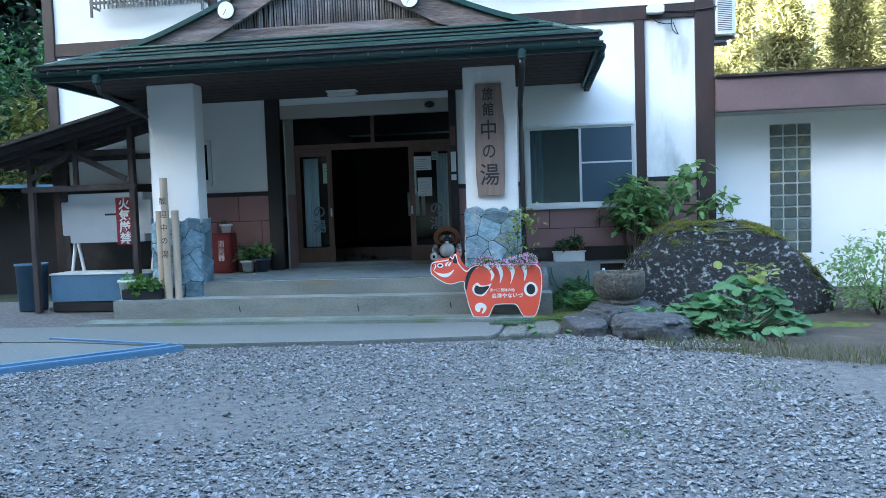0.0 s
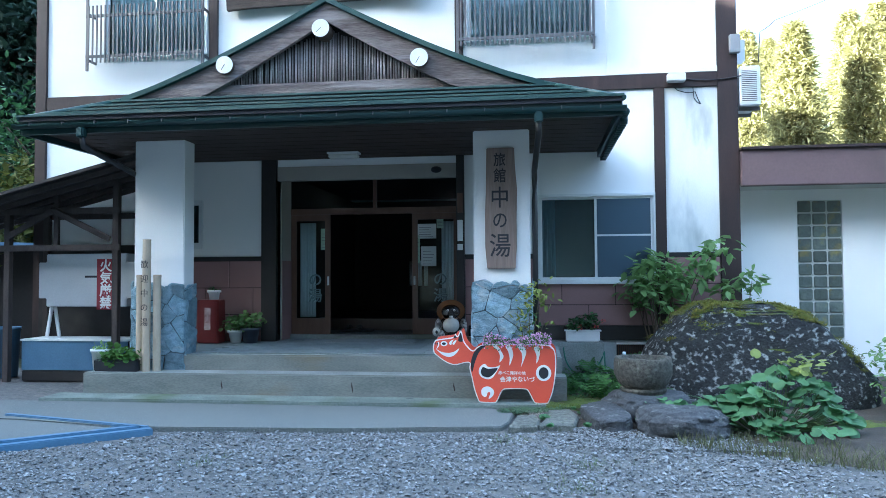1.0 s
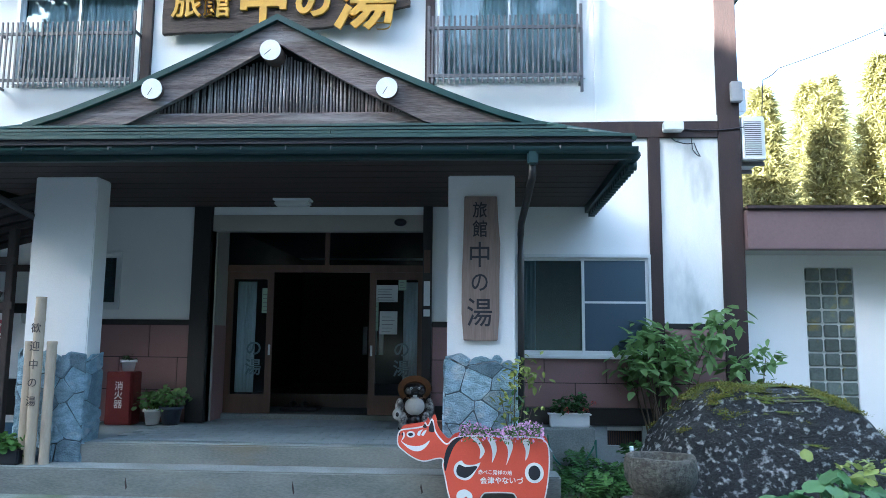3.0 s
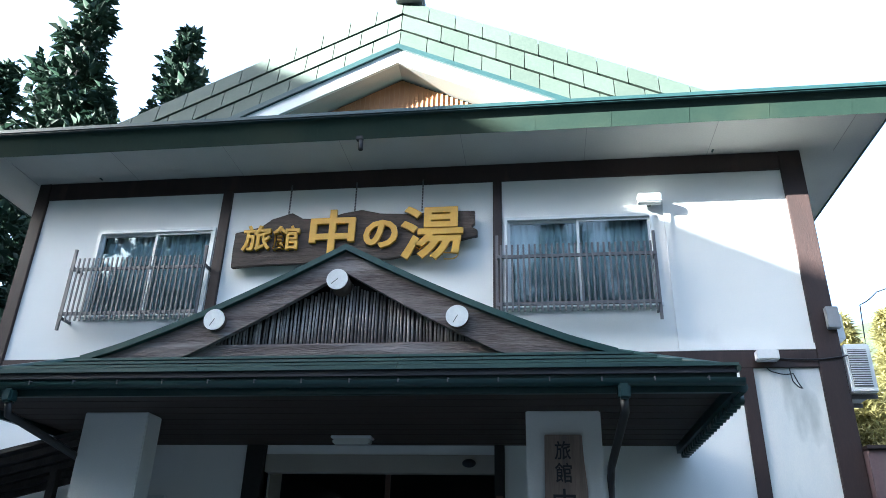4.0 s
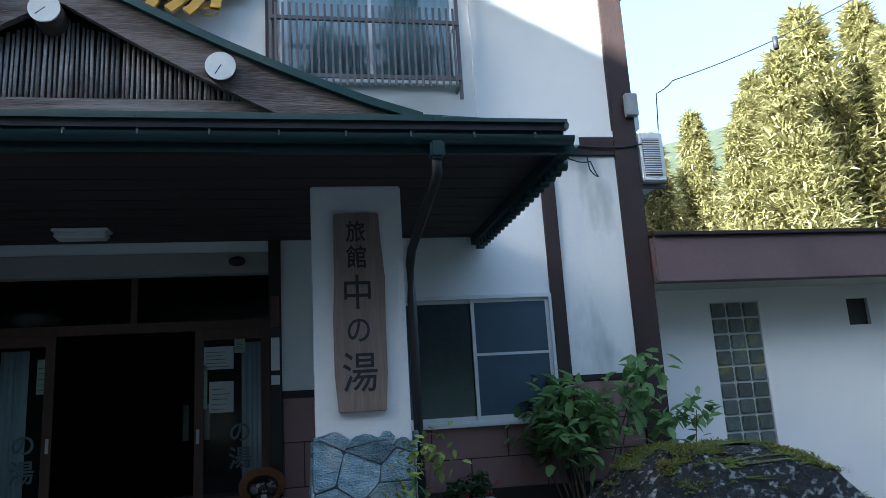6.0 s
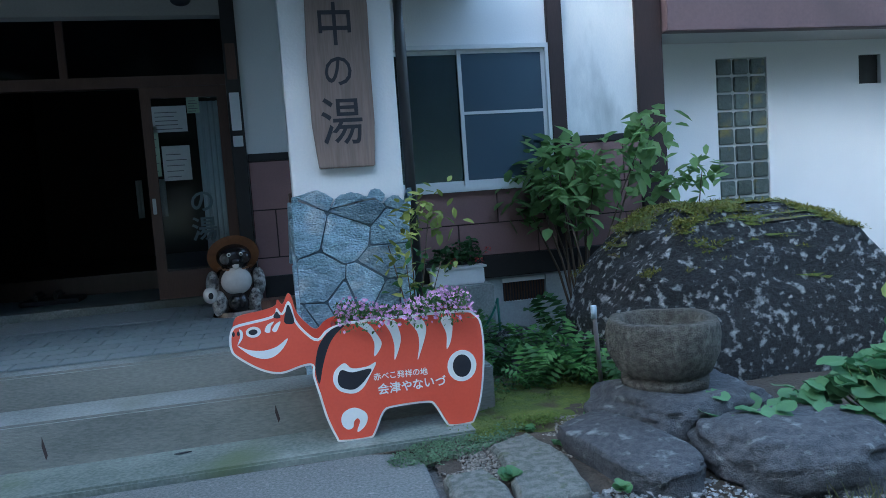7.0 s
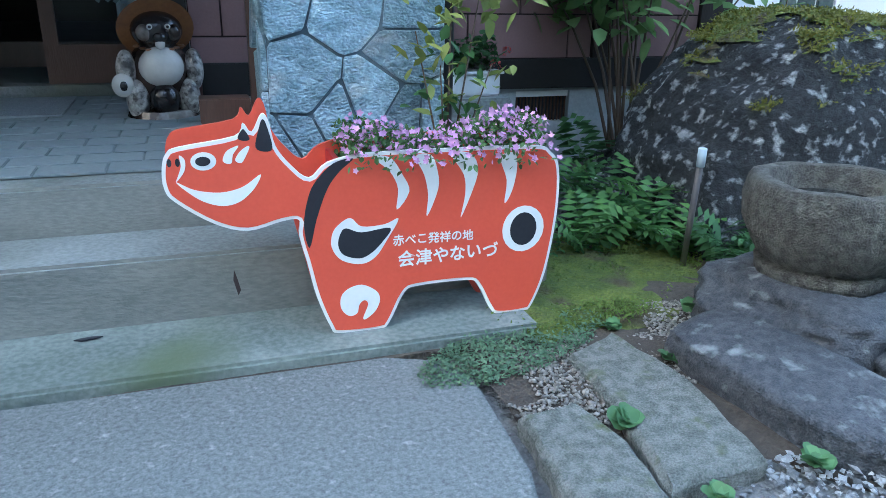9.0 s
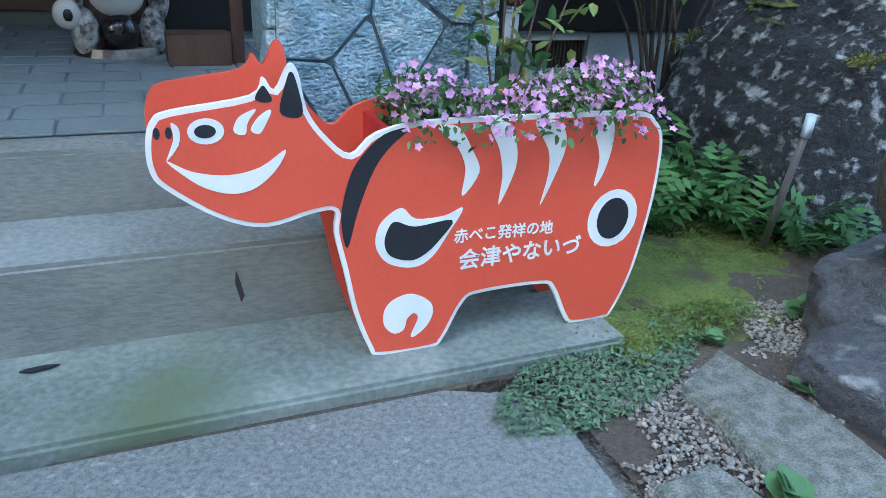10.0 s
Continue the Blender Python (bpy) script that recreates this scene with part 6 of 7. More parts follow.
    for i in range(len(pts)):
        bm.faces.new((a[i], b[i], b[(i + 1) % len(pts)], a[(i + 1) % len(pts)]))
    cov = struct("cover_slab", bm, APRON, "grey concrete cover slab edged with blue steel", category="slab")
    for a, b in (((-4.35, 8.50), (-7.55, 5.73)), ((-4.55, 8.62), (-7.8, 5.85))):
        d = Vector((b[0] - a[0], b[1] - a[1], 0))
        bm = bmesh.new()
        box(bm, 0, d.length, -0.055, 0.055, -0.1, 0.03, 0.01, m=pose(a[0], a[1], -0.095, 0, 0, math.degrees(math.atan2(d.y, d.x))))
        part("steel_edge", bm, BLUE_STEEL, cov, "blue painted steel channel")
    bm = bmesh.new()
    box(bm, 0, 2.2, -0.04, 0.04, -0.1, 0.03, 0.01, m=pose(-4.45, 8.58, -0.095, 0, 0, 165))
    part("steel_edge", bm, BLUE_STEEL, cov, "blue painted steel channel")


def build_wall_fixtures():
    ac = thing("air_conditioner", "white outdoor air conditioner unit bracketed high on the wall", "air conditioner", pose(3.24, 13.05, 4.26) @ Matrix.Diagonal((0.85, 1, 0.95, 1)))
    part("casing", boxes((-0.19, 0.19, 0.0, 0.75, 0.0, 0.68), bev=0.02), WHITE_METAL, ac)
    part("grille_back", boxes((-0.15, 0.12, -0.006, -0.001, 0.08, 0.60)), IRON, ac)
    me = mesh_of("slat", boxes((-0.15, 0.12, -0.02, -0.007, -0.007, 0.007)), WHITE_METAL)
    for k in range(16):
        piece("slat", me, ac, pose(0, 0, 0.10 + k * 0.032))
    part("bracket", boxes((-0.22, 0.2, 0.1, 0.14, -0.06, -0.001)), IRON, ac)
    part("bracket", boxes((-0.22, 0.2, 0.6, 0.64, -0.06, -0.001)), IRON, ac)
    def wall_lamp(x, z, w):
        l = thing("wall_lamp", "white box lamp on the wall", "lamp", pose(x, WALL_Y - 0.05, z))
        part("lamp_body", boxes((-w, w, -0.16, -0.02, 0, 0.14), bev=0.015), WHITE_METAL, l)
        part("arm", boxes((-0.03, 0.03, -0.02, 0.05, 0.02, 0.1)), IRON, l)
    wall_lamp(2.08, 4.66, 0.14)
    wall_lamp(0.80, 7.05, 0.17)
    mb = thing("meter_box", "small grey electric meter box on the corner post", "meter box", pose(3.0, WALL_Y - 0.052, 5.1))
    part("box_body", boxes((-0.08, 0.08, -0.09, 0.0, 0, 0.3), bev=0.01), mat("grey_plastic", (0.3, 0.31, 0.33), (0.26, 0.27, 0.29), 0.5, 4, 30, 0.05), mb)
    mb2 = thing("meter_box", "small white electric box on the side wall", "meter box", pose(3.14, WALL_Y + 0.3, 5.05))
    part("box_body", boxes((-0.08, 0.1, -0.1, 0.1, 0, 0.36), bev=0.01), WHITE_METAL, mb2)
    def cable(label, pts, r=0.008):
        P = [Vector(p) for p in pts]
        out = []
        for i in range(len(P) - 1):
            for k in range(6):
                out.append(P[i].lerp(P[i + 1], k / 6) + Vector((0, 0, -0.02 * math.sin(k / 6 * math.pi))))
        tagged(part("cable", tube(bmesh.new(), out + [P[-1]], r, 5), BLACK, None), label, "cable")
    cable("black cable drooping below the wall lamp", [(2.05, 13.0, 4.6), (2.15, 13.0, 4.52), (2.38, 13.0, 4.50), (2.46, 12.99, 4.30), (2.36, 13.0, 4.40), (2.35, 13.02, 4.58)])
    cable("black service cable running to the corner of the house", [(3.06, 13.2, 4.9), (3.38, 13.1, 4.9), (3.42, 13.1, 5.46), (3.62, 13.0, 5.6), (5.0, 12.8, 6.1), (7.0, 12.0, 7.0), (14, 8.0, 10.0), (30, 0, 14)])
    cable("black cable along the wall beam", [(2.0, 13.05, 4.78), (2.5, 13.04, 4.70), (3.1, 13.03, 4.74)], 0.01)
    ins = thing("insulator", "dark insulator hanging on the service cable", "insulator", pose(5.03, 12.79, 6.10))
    part("insulator_body", tube(bmesh.new(), [(0, 0, 0.05), (0, 0, -0.12)], 0.035, 10), BLACK, ins)
    # soil vent grille in the foundation
    v = thing("foundation_vent", "rusty iron vent grille in the concrete foundation", "vent", pose(1.33, WALL_Y + 0.02, 0.25))
    part("vent_back", boxes((-0.25, 0.25, 0.03, 0.05, 0, 0.25)), BLACK, v)
    rust = mat("rusty_iron", (0.10, 0.055, 0.035), (0.06, 0.035, 0.025), 0.8, 8, 40, 0.3)
    me = mesh_of("bar", boxes((-0.006, 0.006, 0.0, 0.012, 0, 0.25)), rust)
    for k in range(16):
        piece("bar", me, v, pose(-0.235 + k * 0.031, 0, 0))
    # window planter and hose
    struct("ledge", boxes((0.05, 0.86, 12.62, 13.06, -0.14, 0.522), bev=0.015), CONCRETE, "concrete ledge before the foundation", category="ledge")
    wp = thing("window_planter", "white window box with red geraniums", "planter", pose(0.54, 12.80, 0.523) @ Matrix.Scale(0.80, 4))
    part("trough", boxes((-0.33, 0.33, -0.09, 0.09, 0, 0.20), bev=0.015), WHITE_METAL, wp)
    part("rim", boxes((-0.36, 0.36, -0.11, 0.11, 0.201, 0.225), bev=0.005), WHITE_METAL, wp)
    bushy("leaves", wp, (-0.14, 0, 0.33), (0.2, 0.13, 0.15), 130, 0.06, LEAF_DARK, 51, ROUND, ROUND_F, 0.2)
    bushy("leaves", wp, (0.16, 0, 0.38), (0.2, 0.13, 0.19), 130, 0.06, LEAF_DARK, 52, ROUND, ROUND_F, 0.2)
    pink = leaf_mat("red_pink_petal", (0.62, 0.10, 0.09), (0.5, 0.07, 0.07), 0.3)
    for k, (x, y, z) in enumerate(((0.40, -0.04, 0.40), (0.26, -0.12, 0.30), (-0.05, -0.1, 0.28))):
        bushy("blossom", wp, (x, y, z), (0.045, 0.045, 0.045), 40, 0.025, pink, 60 + k)
    part("stem", tube(bmesh.new(), [(0.2, 0, 0.2), (0.33, -0.03, 0.36), (0.40, -0.04, 0.40)], 0.005, 5), STEM_GREEN, wp)
    hose = []
    for k in range(30):
        a = k / 29 * 2.6
        hose.append((0.55 + 0.32 * math.cos(math.pi * (1 - a * 0.35)) , 12.55 - 0.02 * a, 0.45 - 0.42 * math.sin(a * 1.2) if a < 2.6 else 0))
    tagged(part("hose", tube(bmesh.new(), hose, 0.012, 6), mat("green_hose", (0.03, 0.16, 0.11), (0.025, 0.12, 0.09), 0.4, 4, 30, 0.1), None), "green garden hose looped below the window box", "hose")


build_porch_things()
build_shed()
build_wall_fixtures()

# ---- garden ----
def loose_rock(name, label, m, size, seed, material, rough=0.25, flat=0.3, levels=4, category="stone", group=""):
    ob = tagged(part(name, rock(seed, size, rough, levels, flat), material, None, "", True), label, category, group)
    ob.matrix_basis = m
    return ob


def build_garden():
    # soil bed with a soft uneven surface
    bm = bmesh.new()
    def edge(x):
        return 9.35 if x < 0.3 else (9.1 - (x - 0.3) * 0.55 if x < 3.2 else 7.5 - (x - 3.2) * 0.22)
    xs = np.linspace(-0.42, 13, 90)
    cols = []
    for x in xs:
        y0 = edge(x) + 0.15 * noise.noise(Vector((x * 2.5, 0, 0)))
        y1 = 13.09 if x < 3.02 else 13.7
        cols.append([bm.verts.new((x, y0 + (y1 - y0) * k / 24, -0.138 + (0.045 * min(1, k / 2)) + (0.03 * noise.noise(Vector((x * 2, k * 0.5, 3))) if k else 0))) for k in range(25)])
    for a, b in zip(cols, cols[1:]):
        for k in range(24):
            bm.faces.new((a[k], b[k], b[k + 1], a[k + 1])).smooth = True
    struct("garden_bed", bm, SOIL, "dark soil garden bed beside the porch", category="soil")
    def patch(name, label, cx, cy, rx, ry, h, material, seed, category="moss"):
        bm = bmesh.new()
        n, m = 10, 40
        rings = [[bm.verts.new((cx, cy, -0.10 + h))]]
        for i in range(1, n + 1):
            u = i / n
            ring = []
            for k in range(m):
                a = k / m * math.tau
                w = 1 + 0.35 * noise.noise(Vector((math.cos(a) * 1.6, math.sin(a) * 1.6, seed)))
                x, y = cx + rx * u * w * math.cos(a), cy + ry * u * w * math.sin(a)
                ring.append(bm.verts.new((x, y, -0.115 + h * (1 - u ** 3) + 0.018 * noise.noise(Vector((x * 9, y * 9, seed))) * (1 if i < n else 0))))
            rings.append(ring)
        for a, b in zip(rings, rings[1:]):
            for k in range(m):
                f = (a[0], b[k], b[(k + 1) % m]) if len(a) == 1 else (a[k], b[k], b[(k + 1) % m], a[(k + 1) % m])
                bm.faces.new(f).smooth = True
        ob = tagged(part(name, bm, material, None), label, category, kind="stuff")
        return ob
    patch("moss", "bright green moss on the garden soil", 0.35, 10.75, 0.55, 0.75, 0.05, MOSS, 1)
    patch("moss", "bright green moss on the garden soil", 0.15, 10.3, 0.42, 0.25, 0.05, MOSS, 2)
    patch("moss", "low moss along the end of the concrete tread", 0.0, 10.36, 0.20, 0.30, 0.075, MOSS, 6)
    patch("moss", "bright green moss on the garden soil", 0.9, 10.9, 0.35, 0.5, 0.04, MOSS, 3)
    patch("moss", "bright moss beside the boulder", 3.6, 9.6, 0.7, 0.25, 0.04, MOSS, 4)
    rm = np.random.default_rng(19)
    n = 7000
    ctr = np.array([(0.35, 10.75, 0.5, 0.6), (0.15, 10.3, 0.4, 0.22), (0.9, 10.9, 0.3, 0.4)])[rm.integers(0, 3, n)]
    aa, rr = rm.uniform(0, math.tau, n), np.sqrt(rm.random(n))
    mx, my = ctr[:, 0] + ctr[:, 2] * rr * np.cos(aa), ctr[:, 1] + ctr[:, 3] * rr * np.sin(aa)
    keep = np.array([noise.noise(Vector((a * 3, b * 3, 2))) for a, b in zip(mx, my)]) > 0.0
    mx, my = mx[keep], my[keep]
    n = len(mx)
    me = scatter("moss_tufts", OVAL, OVAL_F, np.stack([mx, my, -0.075 + rm.uniform(0, 0.03, n)], 1), rotations(n, rm, 0.6), rm.uniform(0.010, 0.022, n), leaf_mat("moss_shoot", (0.15, 0.21, 0.035), (0.09, 0.135, 0.025)))
    tagged(new("moss_tufts", me), "fine green moss tufts on the garden soil", "moss", kind="stuff")
    # boulder with a mossy top
    bm = rock(3, (1.52, 0.80, 1.06), 0.13, 6, 0.95, 1.6)
    for v in bm.verts:
        u = v.co.x / 1.52
        if v.co.z > 0:
            v.co.z *= float(np.interp(u, (-1.05, -0.85, -0.58, 0.25, 0.45, 0.7, 1.0), (0.50, 0.86, 1.0, 1.0, 0.90, 0.58, 0.12)))
            v.co.x += 0.26 * v.co.z * max(0.0, -u)
            v.co.y += 0.16 * v.co.z
        v.co += v.co.normalized() * (0.035 * noise.noise(v.co * 4.5) + 0.014 * noise.noise(v.co * 13))
    moss_src = bm.copy()
    b = thing("boulder", "huge dark boulder speckled with pale lichen, moss on top", "boulder", pose(2.68, 11.30, 0.08))
    part("rock_body", bm, ROCK_DARK, b, smooth=True)
    moss_src.normal_update()
    dead = [f for f in moss_src.faces if f.normal.z + 0.45 * noise.noise(f.calc_center_median() * 2.2 + Vector((4, 0, 0))) < 0.88]
    bmesh.ops.delete(moss_src, geom=dead, context="FACES")
    for v in moss_src.verts:
        v.co += v.normal * (0.015 + 0.02 * noise.noise(v.co * 11))
    spots = [f.calc_center_median() for f in moss_src.faces]
    part("moss", moss_src, MOSS, b, "yellow-green moss cushion", True)
    rb = np.random.default_rng(8)
    n = 9000
    pp = np.array([tuple(spots[i]) for i in rb.integers(0, len(spots), n)]) + rb.normal(0, 0.028, (n, 3)) * (1, 1, 0.2) + (0, 0, 0.012)
    mesh_part("moss_fuzz", scatter("moss_fuzz", OVAL, OVAL_F, pp, rotations(n, rb, 0.7), rb.uniform(0.012, 0.03, n), leaf_mat("olive_moss_shoot", (0.20, 0.19, 0.03), (0.12, 0.125, 0.02))), b, kind="stuff")
    loose_rock("garden_stone", "dark flat stone beside the paving", pose(0.585, 9.43, -0.06, 3, -5, 10), (0.215, 0.50, 0.13), 12, ROCK_GREY, 0.2, 0.85, 5, group="garden stones")
    loose_rock("garden_stone", "broad rounded grey stone at the gravel edge", pose(1.36, 9.02, -0.03, 0, 0, -12), (0.50, 0.40, 0.20), 15, ROCK_GREY, 0.24, 0.5, 5, group="garden stones")
    loose_rock("base_stone", "flat dark stone carrying the water basin", pose(1.14, 9.83, 0.015, 0, 0, 10), (0.54, 0.43, 0.19), 17, ROCK_GREY, 0.22, 0.6, 5)
    for x, y, s, sd in ((0.85, 11.6, 0.24, 21), (1.25, 11.75, 0.30, 22), (0.55, 11.9, 0.18, 23), (1.0, 12.3, 0.25, 24), (1.6, 11.9, 0.28, 27), (5.0, 9.0, 0.3, 28), (5.7, 8.6, 0.25, 29)):
        loose_rock("garden_stone", "small grey stone among the ferns", pose(x, y, -0.05, 0, 0, sd * 20), (s, s * 0.8, s * 0.65), sd, ROCK_GREY, 0.3, 0.2, 3, group="garden stones")
    for pts, seed in (([(-0.06, 9.90), (0.21, 10.02), (0.30, 9.60), (0.22, 9.10), (-0.17, 9.06), (-0.08, 9.5)], 1), ([(-0.43, 9.55), (-0.20, 9.58), (-0.15, 9.3), (-0.19, 8.98), (-0.50, 8.92), (-0.46, 9.2)], 2)):
        bm = bmesh.new()
        pv = [Vector(p) for p in pts]
        lp = [a.lerp(b, k / 5) + Vector((noise.noise(Vector((a.x * 5 + k, b.y * 5, seed))), noise.noise(Vector((k, b.y * 7, seed + 5))))) * 0.016 for a, b in zip(pv, pv[1:] + pv[:1]) for k in range(5)]
        top = [bm.verts.new((v.x + 0.012 * noise.noise(Vector((v.x * 9, v.y * 9, 0))), v.y, -0.055)) for v in inset(lp, 0.02)]
        mid = [bm.verts.new((v.x, v.y, -0.078)) for v in lp]
        low = [bm.verts.new((v.x, v.y, -0.2)) for v in lp]
        c = bm.verts.new((sum(p[0] for p in pts) / len(pts), sum(p[1] for p in pts) / len(pts), -0.052))
        for i in range(len(lp)):
            j = (i + 1) % len(lp)
            bm.faces.new((top[i], top[j], c))
            bm.faces.new((mid[i], mid[j], top[j], top[i]))
            bm.faces.new((low[i], low[j], mid[j], mid[i]))
        tagged(part("paving_stone", bm, PAVER, None), "rough pale paving stone with moss at its edges", "paving stone", "paving stones")
    leaf = bmesh.new()
    prism(leaf, [(-0.05, 0.0), (-0.02, 0.016), (0.03, 0.012), (0.055, 0.002), (0.02, -0.010), (-0.03, -0.008)], 0.0, 0.004)
    bmesh.ops.transform(leaf, matrix=pose(-1.86, 10.52, -0.040, 90, 0, 6), verts=leaf.verts)
    tagged(part("fallen_leaf", leaf, BLACK, None), "dark withered leaf lying on the concrete tread", "leaf")
    # stone basin: hewn bowl turned round an axis, uneven
    bm = bmesh.new()
    prof = [(0.0, -0.02), (0.30, -0.02), (0.31, 0.05), (0.275, 0.07), (0.33, 0.12), (0.385, 0.26), (0.395, 0.40), (0.385, 0.49), (0.37, 0.53), (0.30, 0.53), (0.285, 0.48), (0.27, 0.34), (0.18, 0.28), (0.0, 0.27)]
    rings = []
    for r, z in prof:
        rings.append([bm.verts.new((0, 0, z))] if r == 0 else [bm.verts.new((r * math.cos(a) * (1 + 0.06 * noise.noise(Vector((math.cos(a) * 2, math.sin(a) * 2, z * 4)))), r * math.sin(a) * (1 + 0.06 * noise.noise(Vector((math.cos(a) * 2, math.sin(a) * 2, z * 4)))), z + 0.02 * noise.noise(Vector((math.cos(a) * 2, math.sin(a) * 2, 9))))) for a in np.linspace(0, math.tau, 40, endpoint=False)])
    for a, b2 in zip(rings, rings[1:]):
        for i in range(40):
            q = list(dict.fromkeys([a[i % len(a)], a[(i + 1) % len(a)], b2[(i + 1) % len(b2)], b2[i % len(b2)]]))
            if len(q) > 2:
                bm.faces.new(q).smooth = True
    bs = thing("stone_basin", "rough hewn round stone water basin on a flat stone", "basin", pose(1.06, 9.83, 0.205) @ Matrix.Diagonal((0.86, 0.86, 0.74, 1)))
    part("bowl", bm, BASIN_STONE, bs)
    part("water", tube(bmesh.new(), [(0, 0, 0.275), (0, 0, 0.40)], 0.255, 28), mat("still_water", (0.02, 0.025, 0.025), (0.015, 0.02, 0.02), 0.05, 3, 9, 0.02, spec=0.6), bs)
    sp = thing("standpipe", "grey plastic standpipe with a pale cap", "pipe", pose(0.92, 10.5, -0.12))
    part("pipe", tube(bmesh.new(), [(0.11, 0.17, 0), (0, 0, 0.66)], 0.016, 10), IRON, sp)
    part("cap", tube(bmesh.new(), [(0, 0, 0.62), (-0.004, -0.006, 0.71)], 0.021, 10), mat("pale_blue_pipe", (0.42, 0.50, 0.55), (0.36, 0.44, 0.5), 0.4, 4, 30, 0.05), sp)
    # ferns
    rng = np.random.default_rng(9)
    for k, (x, y, s) in enumerate(((0.62, 11.0, 0.34), (0.80, 11.3, 0.38), (1.02, 11.05, 0.36), (1.15, 11.3, 0.42), (1.5, 11.1, 0.36), (0.5, 11.55, 0.34), (0.9, 11.8, 0.4), (1.22, 10.62, 0.32), (1.42, 10.45, 0.30), (1.10, 10.80, 0.34), (0.35, 11.9, 0.3), (1.05, 11.6, 0.40), (0.25, 11.3, 0.28), (1.5, 12.4, 0.5), (0.7, 12.35, 0.4))):
        f = thing("fern", "green fern growing between the garden stones", "fern", pose(x, y, -0.09), "ferns")
        n = 11
        me = scatter("fronds", FERN, FERN_F, rng.normal(0, 0.015, (n, 3)) * (1, 1, 0), rotations(n, rng, 0.1, np.arange(n) * math.tau / n + rng.normal(0, 0.3, n), rng.uniform(0.15, 0.75, n)), rng.uniform(0.7, 1.15, n) * s, LEAF_FERN if k % 3 else leaf_mat("fresh_fern", (0.10, 0.21, 0.05), (0.07, 0.15, 0.04)))
        mesh_part("fronds", me, f)
    # creeping ground cover and small weeds by the cow
    n = 4600
    a, r = rng.uniform(0, math.tau, n), np.sqrt(rng.uniform(0, 1, n))
    px, py = -0.22 + 0.46 * r * np.cos(a), 10.05 + 0.19 * r * np.sin(a) + 0.14 * r * np.cos(a)
    me = scatter("ground_cover", OVAL, OVAL_F, np.stack([px, py, -0.105 + rng.uniform(0, 0.05, n)], 1), rotations(n, rng, 0.5), rng.uniform(0.012, 0.024, n), leaf_mat("grey_green_creeper", (0.15, 0.235, 0.135), (0.095, 0.16, 0.09)))
    tagged(new("ground_cover", me), "low grey-green creeping plants at the slab edge", "ground cover", kind="stuff")
    n = 2600
    px, py = rng.uniform(0.25, 1.1, n), rng.uniform(10.9, 12.9, n)
    me = scatter("ground_cover", OVAL, OVAL_F, np.stack([px, py, -0.10 + rng.uniform(0, 0.09, n)], 1), rotations(n, rng, 0.6), rng.uniform(0.015, 0.04, n), LEAF_FERN)
    tagged(new("ground_cover", me), "low green plants below the ferns", "ground cover", kind="stuff")
    for x, y, s in ((-0.09, 9.42, 0.07), (0.34, 9.75, 0.07), (0.36, 9.05, 0.06), (0.95, 9.3, 0.08), (0.72, 10.15, 0.06), (0.25, 10.08, 0.05), (-0.05, 9.0, 0.05)):
        w = thing("weed", "small green weed between the stones", "weed", pose(x, y, -0.09), "weeds")
        n = 12
        mesh_part("leaves", scatter("leaves", ROUND, ROUND_F, rng.normal(0, s * 0.2, (n, 3)) * (1, 1, 0.4) + (0, 0, s * 0.4), rotations(n, rng, 0.3, np.arange(n) * 2.4, rng.uniform(0.2, 0.8, n)), rng.uniform(0.7, 1.3, n) * s, LEAF_BIG), w)
    for k, (x, y, r) in enumerate(((1.25, 11.75, 0.24), (1.62, 12.25, 0.26), (0.95, 12.3, 0.2), (0.6, 12.55, 0.17))):
        rk = thing("garden_rock", "dark rounded rock among the ferns", "rock", pose(x, y, -0.08 + r * 0.35), "rocks among the ferns")
        part("rock_body", rock(60 + k, (r, r * 0.85, r * 0.75), 0.2, 3), ROCK_DARK, rk, smooth=True)
    # shrub behind the boulder
    sh = thing("shrub", "tall leafy green shrub with bare lower stems", "shrub", pose(1.66, 12.30, -0.1) @ Matrix.Scale(1.06, 4))
    tips = []
    rng = np.random.default_rng(12)
    for k in range(15):
        bm = bmesh.new()
        tx, ty, tz = rng.uniform(-0.2, 1.3), rng.uniform(-0.1, 0.9), rng.uniform(1.35, 2.05)
        if k < 4:
            tx, tz = rng.uniform(-0.35, 0.1), rng.uniform(1.15, 1.75)
        p0, p3 = Vector((rng.normal(0, 0.06), rng.normal(0, 0.06), 0)), Vector((tx, ty, tz))
        p1, p2 = p0.lerp(p3, 0.33) + Vector((0, 0, 0.22)), p0.lerp(p3, 0.68) + Vector((0, 0, 0.15))
        tube(bm, [p0, p1, p2, p3], 0.014, 6, 0.004)
        part("stem", bm, STEM, sh)
        for q in range(34):
            u = rng.uniform(0.70, 1.0)
            c = (p1.lerp(p2, (u - 0.33) / 0.35) if u < 0.68 else p2.lerp(p3, (u - 0.68) / 0.32))
            tips.append((c.x + rng.normal(0, 0.10), c.y + rng.normal(0, 0.12), c.z + rng.normal(0, 0.09)))
        for q in range(24):
            tips.append((p3.x + rng.normal(0, 0.12), p3.y + rng.normal(0, 0.12), p3.z + rng.normal(0, 0.07)))
    n = len(tips)
    mesh_part("leaves", scatter("leaves", OVAL, OVAL_F, tips, rotations(n, rng, 0.5, None, rng.normal(-0.25, 0.45, n)), rng.uniform(0.10, 0.22, n), LEAF_GREEN), sh)
    sh2 = thing("shrub", "small leafy shoot beside the tall shrub", "shrub", pose(2.85, 12.35, -0.1) @ Matrix.Scale(1.05, 4))
